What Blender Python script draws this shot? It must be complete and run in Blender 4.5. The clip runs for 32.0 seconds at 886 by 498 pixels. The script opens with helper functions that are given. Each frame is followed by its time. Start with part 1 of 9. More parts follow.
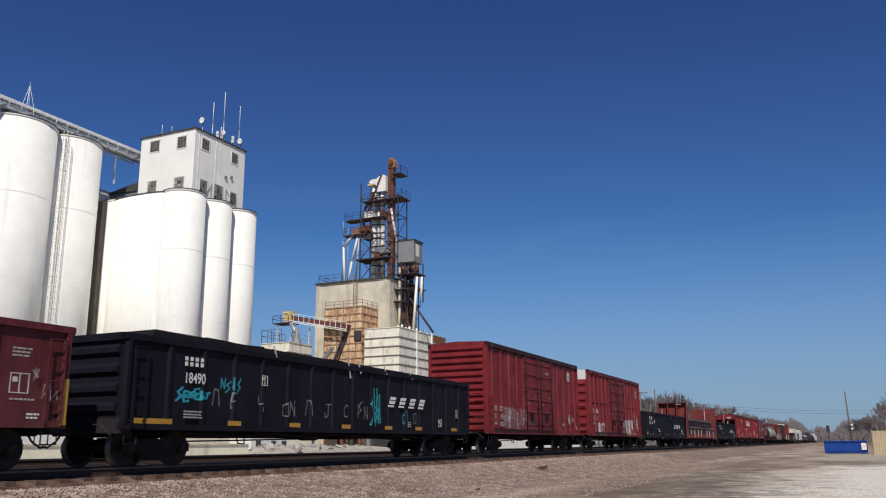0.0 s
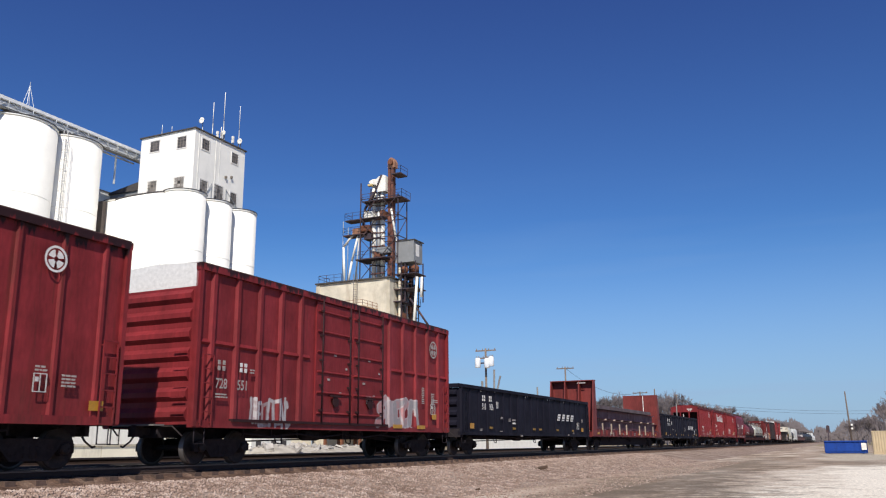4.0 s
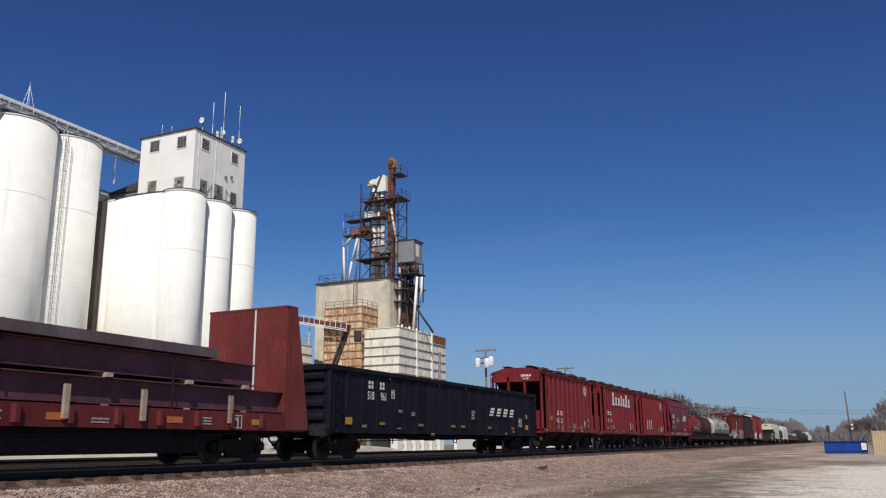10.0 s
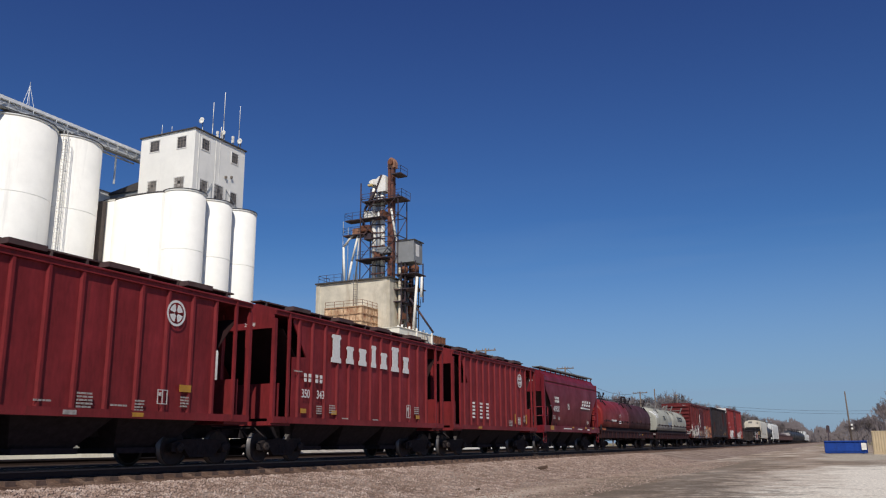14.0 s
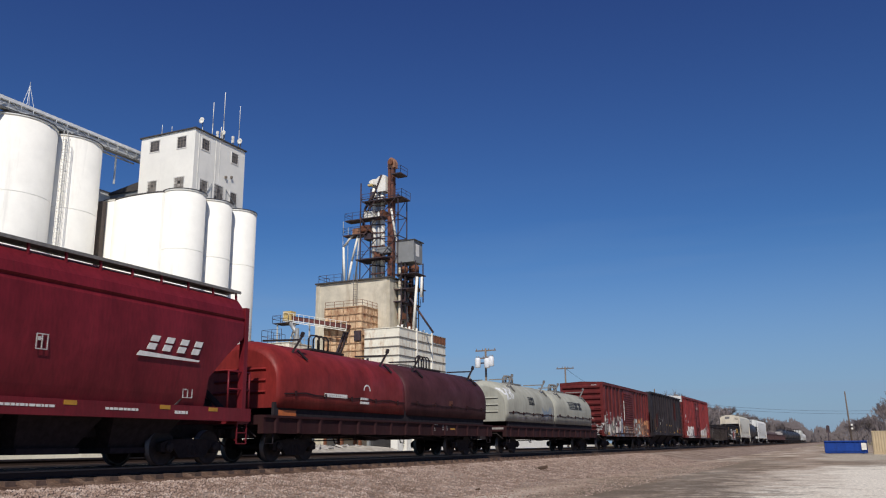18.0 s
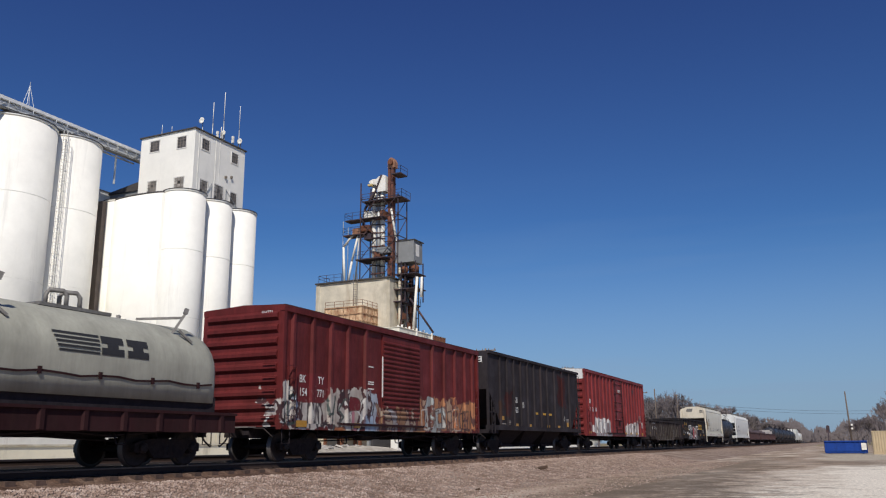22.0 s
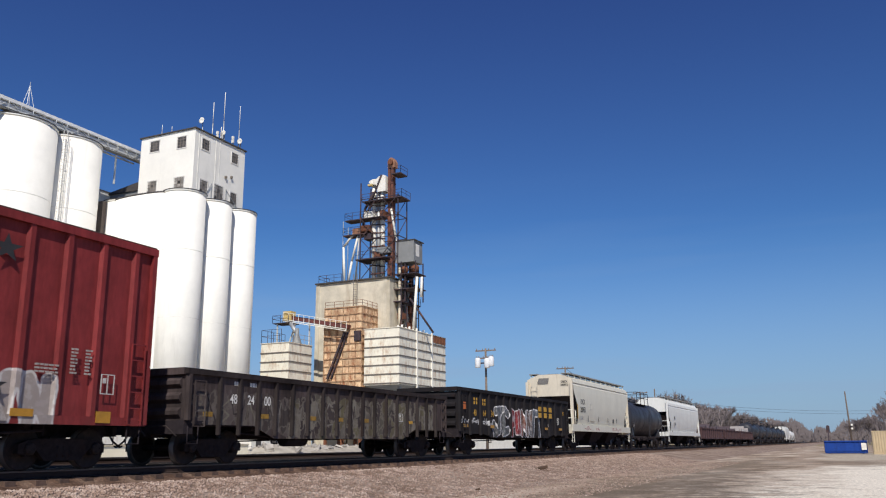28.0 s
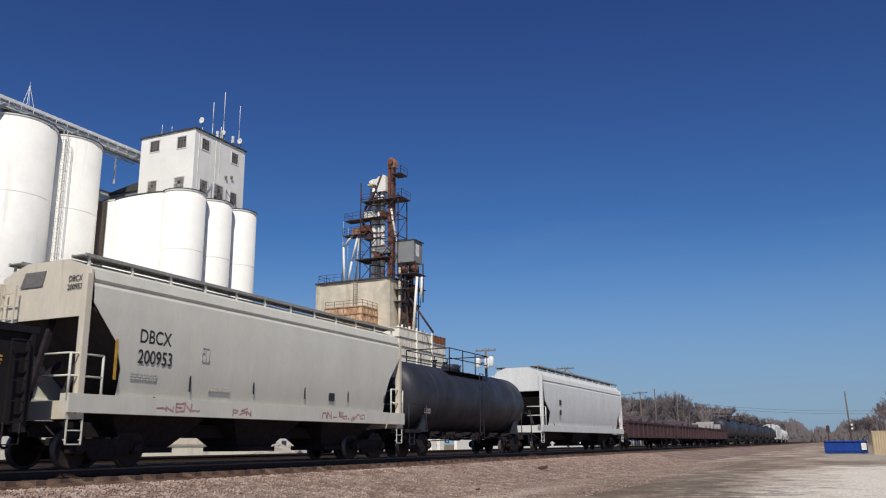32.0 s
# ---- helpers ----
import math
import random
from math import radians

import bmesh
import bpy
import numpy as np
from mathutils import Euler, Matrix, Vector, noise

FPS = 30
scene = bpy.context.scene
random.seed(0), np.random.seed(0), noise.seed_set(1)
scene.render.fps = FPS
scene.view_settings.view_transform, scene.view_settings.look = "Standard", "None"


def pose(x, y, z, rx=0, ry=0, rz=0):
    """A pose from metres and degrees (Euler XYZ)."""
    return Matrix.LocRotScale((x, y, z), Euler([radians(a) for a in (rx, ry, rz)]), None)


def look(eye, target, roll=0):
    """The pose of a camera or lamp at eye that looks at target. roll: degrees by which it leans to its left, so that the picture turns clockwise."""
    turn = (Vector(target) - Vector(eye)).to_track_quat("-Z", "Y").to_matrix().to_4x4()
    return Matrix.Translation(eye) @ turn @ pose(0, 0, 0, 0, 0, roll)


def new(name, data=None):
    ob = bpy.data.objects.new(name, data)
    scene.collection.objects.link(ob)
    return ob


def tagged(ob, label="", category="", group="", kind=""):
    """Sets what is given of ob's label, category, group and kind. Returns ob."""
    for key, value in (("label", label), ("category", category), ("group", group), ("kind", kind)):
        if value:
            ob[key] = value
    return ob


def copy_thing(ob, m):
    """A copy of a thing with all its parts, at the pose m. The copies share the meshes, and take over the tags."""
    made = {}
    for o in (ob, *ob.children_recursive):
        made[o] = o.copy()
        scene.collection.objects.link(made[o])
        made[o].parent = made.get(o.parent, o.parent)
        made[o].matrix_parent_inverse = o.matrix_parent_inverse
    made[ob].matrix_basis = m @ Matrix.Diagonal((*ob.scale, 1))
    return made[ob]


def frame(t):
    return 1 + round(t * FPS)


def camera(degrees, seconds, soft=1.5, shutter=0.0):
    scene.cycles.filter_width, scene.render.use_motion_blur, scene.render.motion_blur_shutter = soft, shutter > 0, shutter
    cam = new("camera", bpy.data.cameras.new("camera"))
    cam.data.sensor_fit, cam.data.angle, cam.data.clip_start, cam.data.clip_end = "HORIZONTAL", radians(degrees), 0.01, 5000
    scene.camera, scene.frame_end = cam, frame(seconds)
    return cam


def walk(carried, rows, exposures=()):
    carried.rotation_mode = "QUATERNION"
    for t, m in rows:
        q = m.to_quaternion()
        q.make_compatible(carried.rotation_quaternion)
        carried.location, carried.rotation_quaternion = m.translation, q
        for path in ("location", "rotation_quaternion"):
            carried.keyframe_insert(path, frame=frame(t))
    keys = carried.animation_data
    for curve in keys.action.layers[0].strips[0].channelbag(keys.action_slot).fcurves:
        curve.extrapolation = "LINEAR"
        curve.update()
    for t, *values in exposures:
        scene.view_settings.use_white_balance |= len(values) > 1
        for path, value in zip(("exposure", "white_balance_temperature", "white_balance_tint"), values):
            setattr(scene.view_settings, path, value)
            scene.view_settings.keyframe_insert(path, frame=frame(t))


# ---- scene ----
# ---- camera: stands still beside the line ----
DURATION = 32.0
cam = camera(56.065, DURATION, soft=1.15, shutter=0.08)
EYE = pose(0, 0, 1.5, 103.229, 0.494, 25.175)
walk(cam, [(0.0, EYE), (DURATION, EYE)], exposures=[(0.0, -0.03), (2.2, -0.03), (2.6, 0.2), (3.0, 0.37), (3.5, 0.42), (5.3, 0.36), (6.0, 0.15), (6.4, -0.05), (7.0, -0.22), (7.4, -0.12), (7.9, -0.03), (24.3, -0.03), (25.0, 0.27), (25.5, 0.36), (27.4, 0.2), (28.0, 0.18), (28.6, 0.08), (28.85, -0.1), (29.0, -0.18), (29.4, -0.1), (29.9, -0.03), (32.0, -0.03)])

# ---- the line: the track runs along +y, the train rolls towards -y ----
TRACK_X = -16.93          # centre of the track
RAIL_Z = 1.026            # top of the rails
SPEED = 9.648             # metres a second

# ---- light ----
SUN_AZ, SUN_EL = math.radians(153.0), math.radians(45.0)   # clockwise from +y, and above the horizon
sun_dir = Vector((math.sin(SUN_AZ) * math.cos(SUN_EL), math.cos(SUN_AZ) * math.cos(SUN_EL), math.sin(SUN_EL)))
world = bpy.data.worlds.new("sky")
scene.world = world
world.use_nodes = True
wn = world.node_tree
wn.nodes.clear()
sky = wn.nodes.new("ShaderNodeTexSky")
sky.sky_type, sky.sun_disc = "NISHITA", False
sky.sun_elevation, sky.sun_rotation = SUN_EL, SUN_AZ
sky.altitude, sky.air_density, sky.dust_density, sky.ozone_density = 300, 1.0, 0.6, 3.0
background = wn.nodes.new("ShaderNodeBackground")
background.inputs["Strength"].default_value = 1.0
world_out = wn.nodes.new("ShaderNodeOutputWorld")
deepen = wn.nodes.new("ShaderNodeVectorMath")      # the clip's deep blue
deepen.operation = "MULTIPLY"
deepen.inputs[1].default_value = (0.39 * 0.079 * 1.66, 0.60 * 0.079 * 1.49, 0.079 * 1.15)
wn.links.new(sky.outputs[0], deepen.inputs[0])
depth = wn.nodes.new("ShaderNodeGamma")
depth.inputs["Gamma"].default_value = 1.25
wn.links.new(deepen.outputs[0], depth.inputs[0])
way = wn.nodes.new("ShaderNodeTexCoord")
height = wn.nodes.new("ShaderNodeSeparateXYZ")
wn.links.new(way.outputs["Generated"], height.inputs[0])
haze = wn.nodes.new("ShaderNodeMapRange")          # pale ground haze towards the horizon
haze.interpolation_type = "SMOOTHSTEP"
for k, q in (("From Min", 0.0), ("From Max", 0.26), ("To Min", 0.74), ("To Max", 0.0)):
    haze.inputs[k].default_value = q
wn.links.new(height.outputs["Z"], haze.inputs["Value"])
streak_map = wn.nodes.new("ShaderNodeMapping")
streak_map.inputs["Scale"].default_value = (1.0, 1.0, 11.0)
wn.links.new(way.outputs["Generated"], streak_map.inputs["Vector"])
streaks = wn.nodes.new("ShaderNodeTexNoise")       # thin high cloud
streaks.inputs["Scale"].default_value, streaks.inputs["Detail"].default_value = 2.6, 6.0
wn.links.new(streak_map.outputs[0], streaks.inputs["Vector"])
thin = wn.nodes.new("ShaderNodeMapRange")
for k, q in (("From Min", 0.5), ("From Max", 0.78), ("To Min", 0.0), ("To Max", 0.22)):
    thin.inputs[k].default_value = q
wn.links.new(streaks.outputs["Fac"], thin.inputs["Value"])
low = wn.nodes.new("ShaderNodeMapRange")
for k, q in (("From Min", 0.08), ("From Max", 0.32), ("To Min", 1.0), ("To Max", 0.0)):
    low.inputs[k].default_value = q
wn.links.new(height.outputs["Z"], low.inputs["Value"])
thin_low = wn.nodes.new("ShaderNodeMath")
thin_low.operation = "MULTIPLY"
wn.links.new(thin.outputs[0], thin_low.inputs[0])
wn.links.new(low.outputs[0], thin_low.inputs[1])
veil = wn.nodes.new("ShaderNodeMath")
veil.operation, veil.use_clamp = "ADD", True
wn.links.new(haze.outputs[0], veil.inputs[0])
wn.links.new(thin_low.outputs[0], veil.inputs[1])
pale = wn.nodes.new("ShaderNodeMix")
pale.data_type = "RGBA"
pale.inputs["B"].default_value = (0.248, 0.340, 0.500, 1)
wn.links.new(veil.outputs[0], pale.inputs["Factor"])
zenith = wn.nodes.new("ShaderNodeMapRange")        # the blue turns violet higher up
for k, q in (("From Min", 0.22), ("From Max", 0.5), ("To Min", 0.0), ("To Max", 1.0)):
    zenith.inputs[k].default_value = q
wn.links.new(height.outputs["Z"], zenith.inputs["Value"])
violet = wn.nodes.new("ShaderNodeMix")
violet.data_type = "RGBA"
violet.inputs["A"].default_value, violet.inputs["B"].default_value = (0.99, 1.04, 1.03, 1), (1.03, 0.88, 1.04, 1)
wn.links.new(zenith.outputs[0], violet.inputs["Factor"])
tinted = wn.nodes.new("ShaderNodeVectorMath")
tinted.operation = "MULTIPLY"
wn.links.new(depth.outputs[0], tinted.inputs[0])
wn.links.new(violet.outputs["Result"], tinted.inputs[1])
wn.links.new(tinted.outputs[0], pale.inputs["A"])
wn.links.new(pale.outputs["Result"], background.inputs[0])
wn.links.new(background.outputs[0], world_out.inputs[0])
sun = new("sun", bpy.data.lights.new("sun", "SUN"))
sun.data.energy, sun.data.angle, sun.data.color = 4.1, math.radians(0.53), (1.0, 0.94, 0.85)
sun.matrix_world = look(sun_dir * 100, (0, 0, 0))
scene.view_settings.exposure = 0.0

# ---- tools for building ----
def bm_new():
    return bmesh.new()


def box(bm, x0, x1, y0, y1, z0, z1, m=None):
    """An axis-aligned block; m turns or moves it."""
    vs = [bm.verts.new((x, y, z)) for x in (x0, x1) for y in (y0, y1) for z in (z0, z1)]
    if m is not None:
        for v in vs:
            v.co = m @ v.co
    for f in ((0, 1, 3, 2), (4, 6, 7, 5), (0, 4, 5, 1), (2, 3, 7, 6), (0, 2, 6, 4), (1, 5, 7, 3)):
        bm.faces.new([vs[i] for i in f])
    return vs


def prism(bm, outline, a, b, axis="y", m=None):
    """Extrudes a closed outline of (u, w) from a to b along an axis: y takes (x, z), x takes (y, z), z takes (x, y)."""
    def at(u, w, s):
        co = {"y": (u, s, w), "x": (s, u, w), "z": (u, w, s)}[axis]
        return m @ Vector(co) if m is not None else co
    lo = [bm.verts.new(at(u, w, a)) for u, w in outline]
    hi = [bm.verts.new(at(u, w, b)) for u, w in outline]
    n = len(outline)
    for i in range(n):
        bm.faces.new((lo[i], lo[(i + 1) % n], hi[(i + 1) % n], hi[i]))
    bm.faces.new(lo[::-1])
    bm.faces.new(hi)


def tube(bm, p0, p1, r0, r1=None, seg=8, caps=True):
    """A round bar from p0 to p1."""
    r1 = r0 if r1 is None else r1
    p0, p1 = Vector(p0), Vector(p1)
    q = (p1 - p0).to_track_quat("Z", "Y")
    rings = []
    for p, r in ((p0, r0), (p1, r1)):
        rings.append([bm.verts.new(p + q @ Vector((r * math.cos(2 * math.pi * i / seg), r * math.sin(2 * math.pi * i / seg), 0))) for i in range(seg)])
    for i in range(seg):
        f = bm.faces.new((rings[0][i], rings[0][(i + 1) % seg], rings[1][(i + 1) % seg], rings[1][i]))
        f.smooth = seg > 6
    if caps:
        bm.faces.new(rings[0][::-1])
        bm.faces.new(rings[1])


def bar(bm, p0, p1, w, h=None):
    """A square bar from p0 to p1."""
    h = w if h is None else h
    p0, p1 = Vector(p0), Vector(p1)
    d = p1 - p0
    q = d.to_track_quat("Y", "Z").to_matrix().to_4x4()
    box(bm, -w / 2, w / 2, 0, d.length, -h / 2, h / 2, Matrix.Translation(p0) @ q)


def rail_path(bm, points, r, seg=6):
    """One unbroken round rail through the points."""
    pts = [Vector(p) for p in points]
    rings = []
    for i, p in enumerate(pts):
        a, b = pts[max(i - 1, 0)], pts[min(i + 1, len(pts) - 1)]
        d = (b - a).normalized() if (b - a).length > 1e-6 else Vector((0, 0, 1))
        side = d.cross(Vector((1, 0, 0)) if abs(d.x) < 0.7 else Vector((0, 1, 0))).normalized()
        up = d.cross(side)
        rings.append([bm.verts.new(p + (side * math.cos(2 * math.pi * k / seg) + up * math.sin(2 * math.pi * k / seg)) * r) for k in range(seg)])
    for a, b in zip(rings, rings[1:]):
        for k in range(seg):
            f = bm.faces.new((a[k], a[(k + 1) % seg], b[(k + 1) % seg], b[k]))
            f.smooth = seg > 4
    bm.faces.new(rings[0][::-1])
    bm.faces.new(rings[-1])


def lathe(bm, profile, seg=24, m=None, smooth=True):
    """Turns a profile of (radius, height) round z."""
    rings = []
    for r, z in profile:
        ring = []
        for i in range(seg):
            a = 2 * math.pi * i / seg
            co = Vector((r * math.cos(a), r * math.sin(a), z))
            ring.append(bm.verts.new(m @ co if m is not None else co))
        rings.append(ring)
    for a, b in zip(rings, rings[1:]):
        for i in range(seg):
            bm.faces.new((a[i], a[(i + 1) % seg], b[(i + 1) % seg], b[i])).smooth = smooth
    bm.faces.new(rings[0][::-1])
    bm.faces.new(rings[-1])


def mesh_of(name, bm, material):
    bmesh.ops.recalc_face_normals(bm, faces=bm.faces)
    me = bpy.data.meshes.new(name)
    bm.to_mesh(me)
    bm.free()
    for mat in material if isinstance(material, (list, tuple)) else (material,):
        me.materials.append(mat)
    return me


def part(name, bm, material, parent, label=""):
    """ONE mesh object under a thing or under a part."""
    ob = new(name, mesh_of(name, bm, material) if isinstance(bm, bmesh.types.BMesh) else bm)
    ob.parent = parent
    if label:
        tagged(ob, label)
    return ob


def thing(name, label, category, m=None, group="", kind=""):
    ob = new(name)
    ob.empty_display_size = 0.2
    if m is not None:
        ob.matrix_world = m
    return tagged(ob, label, category, group, kind)


def solid(name, bm, material, label, category, group="", kind=""):
    """A thing that is one mesh."""
    return tagged(new(name, mesh_of(name, bm, material)), label, category, group, kind)


def even(a, b, n):
    return [a + (b - a) * i / (n - 1) for i in range(n)] if n > 1 else [(a + b) / 2]


# ---- materials ----
def surface(name, color, rough=0.7, metal=0.0, vary=0.15, scale=3.0, bump=0.0, bump_scale=40.0, dirt=None, dirt_amount=0.0,
            dirt_scale=1.2, streak=0.0, spec=0.5, obj_vary=0.0):
    """A weathered surface: colour varied at two scales, dirt in patches or streaks, fine relief."""
    mat = bpy.data.materials.new(name)
    mat.use_nodes = True
    n, l = mat.node_tree.nodes, mat.node_tree.links
    b = n["Principled BSDF"]
    b.inputs["Roughness"].default_value, b.inputs["Metallic"].default_value = rough, metal
    b.inputs["Specular IOR Level"].default_value = spec
    geo = n.new("ShaderNodeTexCoord")
    big = n.new("ShaderNodeTexNoise")
    big.inputs["Scale"].default_value, big.inputs["Detail"].default_value, big.inputs["Roughness"].default_value = scale, 8, 0.65
    l.new(geo.outputs["Object"], big.inputs["Vector"])
    ramp = n.new("ShaderNodeMapRange")
    ramp.inputs["From Min"].default_value, ramp.inputs["From Max"].default_value = 0.3, 0.7
    ramp.inputs["To Min"].default_value, ramp.inputs["To Max"].default_value = 1 - vary, 1 + vary
    l.new(big.outputs["Fac"], ramp.inputs["Value"])
    value = ramp.outputs[0]
    if obj_vary:
        info = n.new("ShaderNodeObjectInfo")
        om = n.new("ShaderNodeMapRange")
        om.inputs["To Min"].default_value, om.inputs["To Max"].default_value = 1 - obj_vary, 1 + obj_vary
        l.new(info.outputs["Random"], om.inputs["Value"])
        mul = n.new("ShaderNodeMath")
        mul.operation = "MULTIPLY"
        l.new(value, mul.inputs[0])
        l.new(om.outputs[0], mul.inputs[1])
        value = mul.outputs[0]
    tint = n.new("ShaderNodeVectorMath")
    tint.operation = "SCALE"
    tint.inputs[0].default_value = color[:3]
    l.new(value, tint.inputs["Scale"])
    out = tint.outputs[0]
    if dirt is not None:
        sc = n.new("ShaderNodeMapping")
        sc.inputs["Scale"].default_value = (1, 1, 1 - streak)
        l.new(geo.outputs["Object"], sc.inputs["Vector"])
        dn = n.new("ShaderNodeTexNoise")
        dn.inputs["Scale"].default_value, dn.inputs["Detail"].default_value, dn.inputs["Roughness"].default_value = dirt_scale, 10, 0.7
        l.new(sc.outputs[0], dn.inputs["Vector"])
        dr = n.new("ShaderNodeMapRange")
        dr.inputs["From Min"].default_value, dr.inputs["From Max"].default_value = 0.62 - 0.3 * dirt_amount, 0.78 - 0.2 * dirt_amount
        dr.inputs["To Max"].default_value = min(1.0, 0.5 + dirt_amount)
        l.new(dn.outputs["Fac"], dr.inputs["Value"])
        mix = n.new("ShaderNodeMix")
        mix.data_type = "RGBA"
        mix.inputs["B"].default_value = (*dirt, 1)
        l.new(dr.outputs[0], mix.inputs["Factor"])
        l.new(out, mix.inputs["A"])
        out = mix.outputs["Result"]
    l.new(out, b.inputs["Base Color"])
    if bump:
        fine = n.new("ShaderNodeTexNoise")
        fine.inputs["Scale"].default_value, fine.inputs["Detail"].default_value = bump_scale, 4
        l.new(geo.outputs["Object"], fine.inputs["Vector"])
        bp = n.new("ShaderNodeBump")
        bp.inputs["Strength"].default_value, bp.inputs["Distance"].default_value = bump, 0.02
        l.new(fine.outputs["Fac"], bp.inputs["Height"])
        l.new(bp.outputs[0], b.inputs["Normal"])
    return mat


WHITE_CONCRETE = surface("painted_concrete", (0.83, 0.81, 0.74), 0.85, vary=0.06, scale=0.4, bump=0.15, bump_scale=8, dirt=(0.60, 0.58, 0.53), dirt_amount=0.2, dirt_scale=0.5, streak=0.9)
GREY_CONCRETE = surface("raw_concrete", (0.58, 0.53, 0.42), 0.9, vary=0.22, scale=0.5, bump=0.3, bump_scale=12, dirt=(0.33, 0.27, 0.19), dirt_amount=0.45, dirt_scale=0.45, streak=0.8)

# ---- materials of the place ----
def ground_material(name, colors, scale, stretch=(1, 1, 1), bump=0.4, bump_scale=25.0, fine=0.25, detail=9.0, patches=(), streaks=()):
    """Broad patches of several colours, with grit."""
    mat = bpy.data.materials.new(name)
    mat.use_nodes = True
    n, l = mat.node_tree.nodes, mat.node_tree.links
    b = n["Principled BSDF"]
    b.inputs["Roughness"].default_value, b.inputs["Specular IOR Level"].default_value = 0.95, 0.2
    tc = n.new("ShaderNodeTexCoord")
    mp = n.new("ShaderNodeMapping")
    mp.inputs["Scale"].default_value = stretch
    l.new(tc.outputs["Object"], mp.inputs["Vector"])
    big = n.new("ShaderNodeTexNoise")
    big.inputs["Scale"].default_value, big.inputs["Detail"].default_value, big.inputs["Roughness"].default_value = scale, detail, 0.62
    l.new(mp.outputs[0], big.inputs["Vector"])
    ramp = n.new("ShaderNodeValToRGB")
    e = ramp.color_ramp.elements
    e[0].position, e[0].color = 0.36, (*colors[0], 1)
    e[1].position, e[1].color = 0.64, (*colors[-1], 1)
    for i, c in enumerate(colors[1:-1], 1):
        e.new(0.36 + 0.28 * i / (len(colors) - 1)).color = (*c, 1)
    l.new(big.outputs["Fac"], ramp.inputs["Fac"])
    color = ramp.outputs[0]
    if patches:
        ragged = n.new("ShaderNodeTexNoise")
        ragged.inputs["Scale"].default_value, ragged.inputs["Detail"].default_value, ragged.inputs["Roughness"].default_value = 0.22, 8, 0.68
        l.new(mp.outputs[0], ragged.inputs["Vector"])
    for cx, cy, rx, ry, c in patches:
        far = n.new("ShaderNodeMapping")
        far.inputs["Location"].default_value, far.inputs["Scale"].default_value = (-cx / rx, -cy / ry, 0), (1 / rx, 1 / ry, 0)
        l.new(tc.outputs["Object"], far.inputs["Vector"])
        size = n.new("ShaderNodeVectorMath")
        size.operation = "LENGTH"
        l.new(far.outputs[0], size.inputs[0])
        add = n.new("ShaderNodeMath")
        add.operation = "MULTIPLY_ADD"
        l.new(ragged.outputs["Fac"], add.inputs[0])
        add.inputs[1].default_value = 1.6
        l.new(size.outputs["Value"], add.inputs[2])
        inside = n.new("ShaderNodeMapRange")
        for k, q in (("From Min", 1.65), ("From Max", 1.95), ("To Min", 0.85), ("To Max", 0.0)):
            inside.inputs[k].default_value = q
        l.new(add.outputs[0], inside.inputs["Value"])
        mx = n.new("ShaderNodeMix")
        mx.data_type = "RGBA"
        l.new(inside.outputs[0], mx.inputs["Factor"])
        l.new(color, mx.inputs["A"])
        mx.inputs["B"].default_value = (*c, 1)
        color = mx.outputs["Result"]
    for cx, cy, rx, ry, grain, c in streaks:            # ragged drifts of dirt inside an oval
        far = n.new("ShaderNodeMapping")
        far.inputs["Location"].default_value, far.inputs["Scale"].default_value = (-cx / rx, -cy / ry, 0), (1 / rx, 1 / ry, 0)
        l.new(tc.outputs["Object"], far.inputs["Vector"])
        size = n.new("ShaderNodeVectorMath")
        size.operation = "LENGTH"
        l.new(far.outputs[0], size.inputs[0])
        drift = n.new("ShaderNodeTexNoise")
        drift.inputs["Scale"].default_value, drift.inputs["Detail"].default_value, drift.inputs["Roughness"].default_value = grain, 7, 0.66
        l.new(tc.outputs["Object"], drift.inputs["Vector"])
        less = n.new("ShaderNodeMath")
        less.operation = "MULTIPLY_ADD"
        l.new(size.outputs["Value"], less.inputs[0])
        less.inputs[1].default_value = -0.16
        l.new(drift.outputs["Fac"], less.inputs[2])
        inside = n.new("ShaderNodeMapRange")
        for k, q in (("From Min", 0.34), ("From Max", 0.45), ("To Min", 0.0), ("To Max", 0.7)):
            inside.inputs[k].default_value = q
        l.new(less.outputs[0], inside.inputs["Value"])
        mx = n.new("ShaderNodeMix")
        mx.data_type = "RGBA"
        l.new(inside.outputs[0], mx.inputs["Factor"])
        l.new(color, mx.inputs["A"])
        mx.inputs["B"].default_value = (*c, 1)
        color = mx.outputs["Result"]
    grit = n.new("ShaderNodeTexNoise")
    grit.inputs["Scale"].default_value, grit.inputs["Detail"].default_value = bump_scale, 6
    l.new(tc.outputs["Object"], grit.inputs["Vector"])
    gm = n.new("ShaderNodeMapRange")
    gm.inputs["From Min"].default_value, gm.inputs["From Max"].default_value = 0.3, 0.7
    gm.inputs["To Min"].default_value, gm.inputs["To Max"].default_value = 1 - fine, 1 + fine
    l.new(grit.outputs["Fac"], gm.inputs["Value"])
    sc = n.new("ShaderNodeVectorMath")
    sc.operation = "SCALE"
    l.new(color, sc.inputs[0])
    l.new(gm.outputs[0], sc.inputs["Scale"])
    l.new(sc.outputs[0], b.inputs["Base Color"])
    bp = n.new("ShaderNodeBump")
    bp.inputs["Strength"].default_value, bp.inputs["Distance"].default_value = bump, 0.05
    l.new(grit.outputs["Fac"], bp.inputs["Height"])
    l.new(bp.outputs[0], b.inputs["Normal"])
    return mat


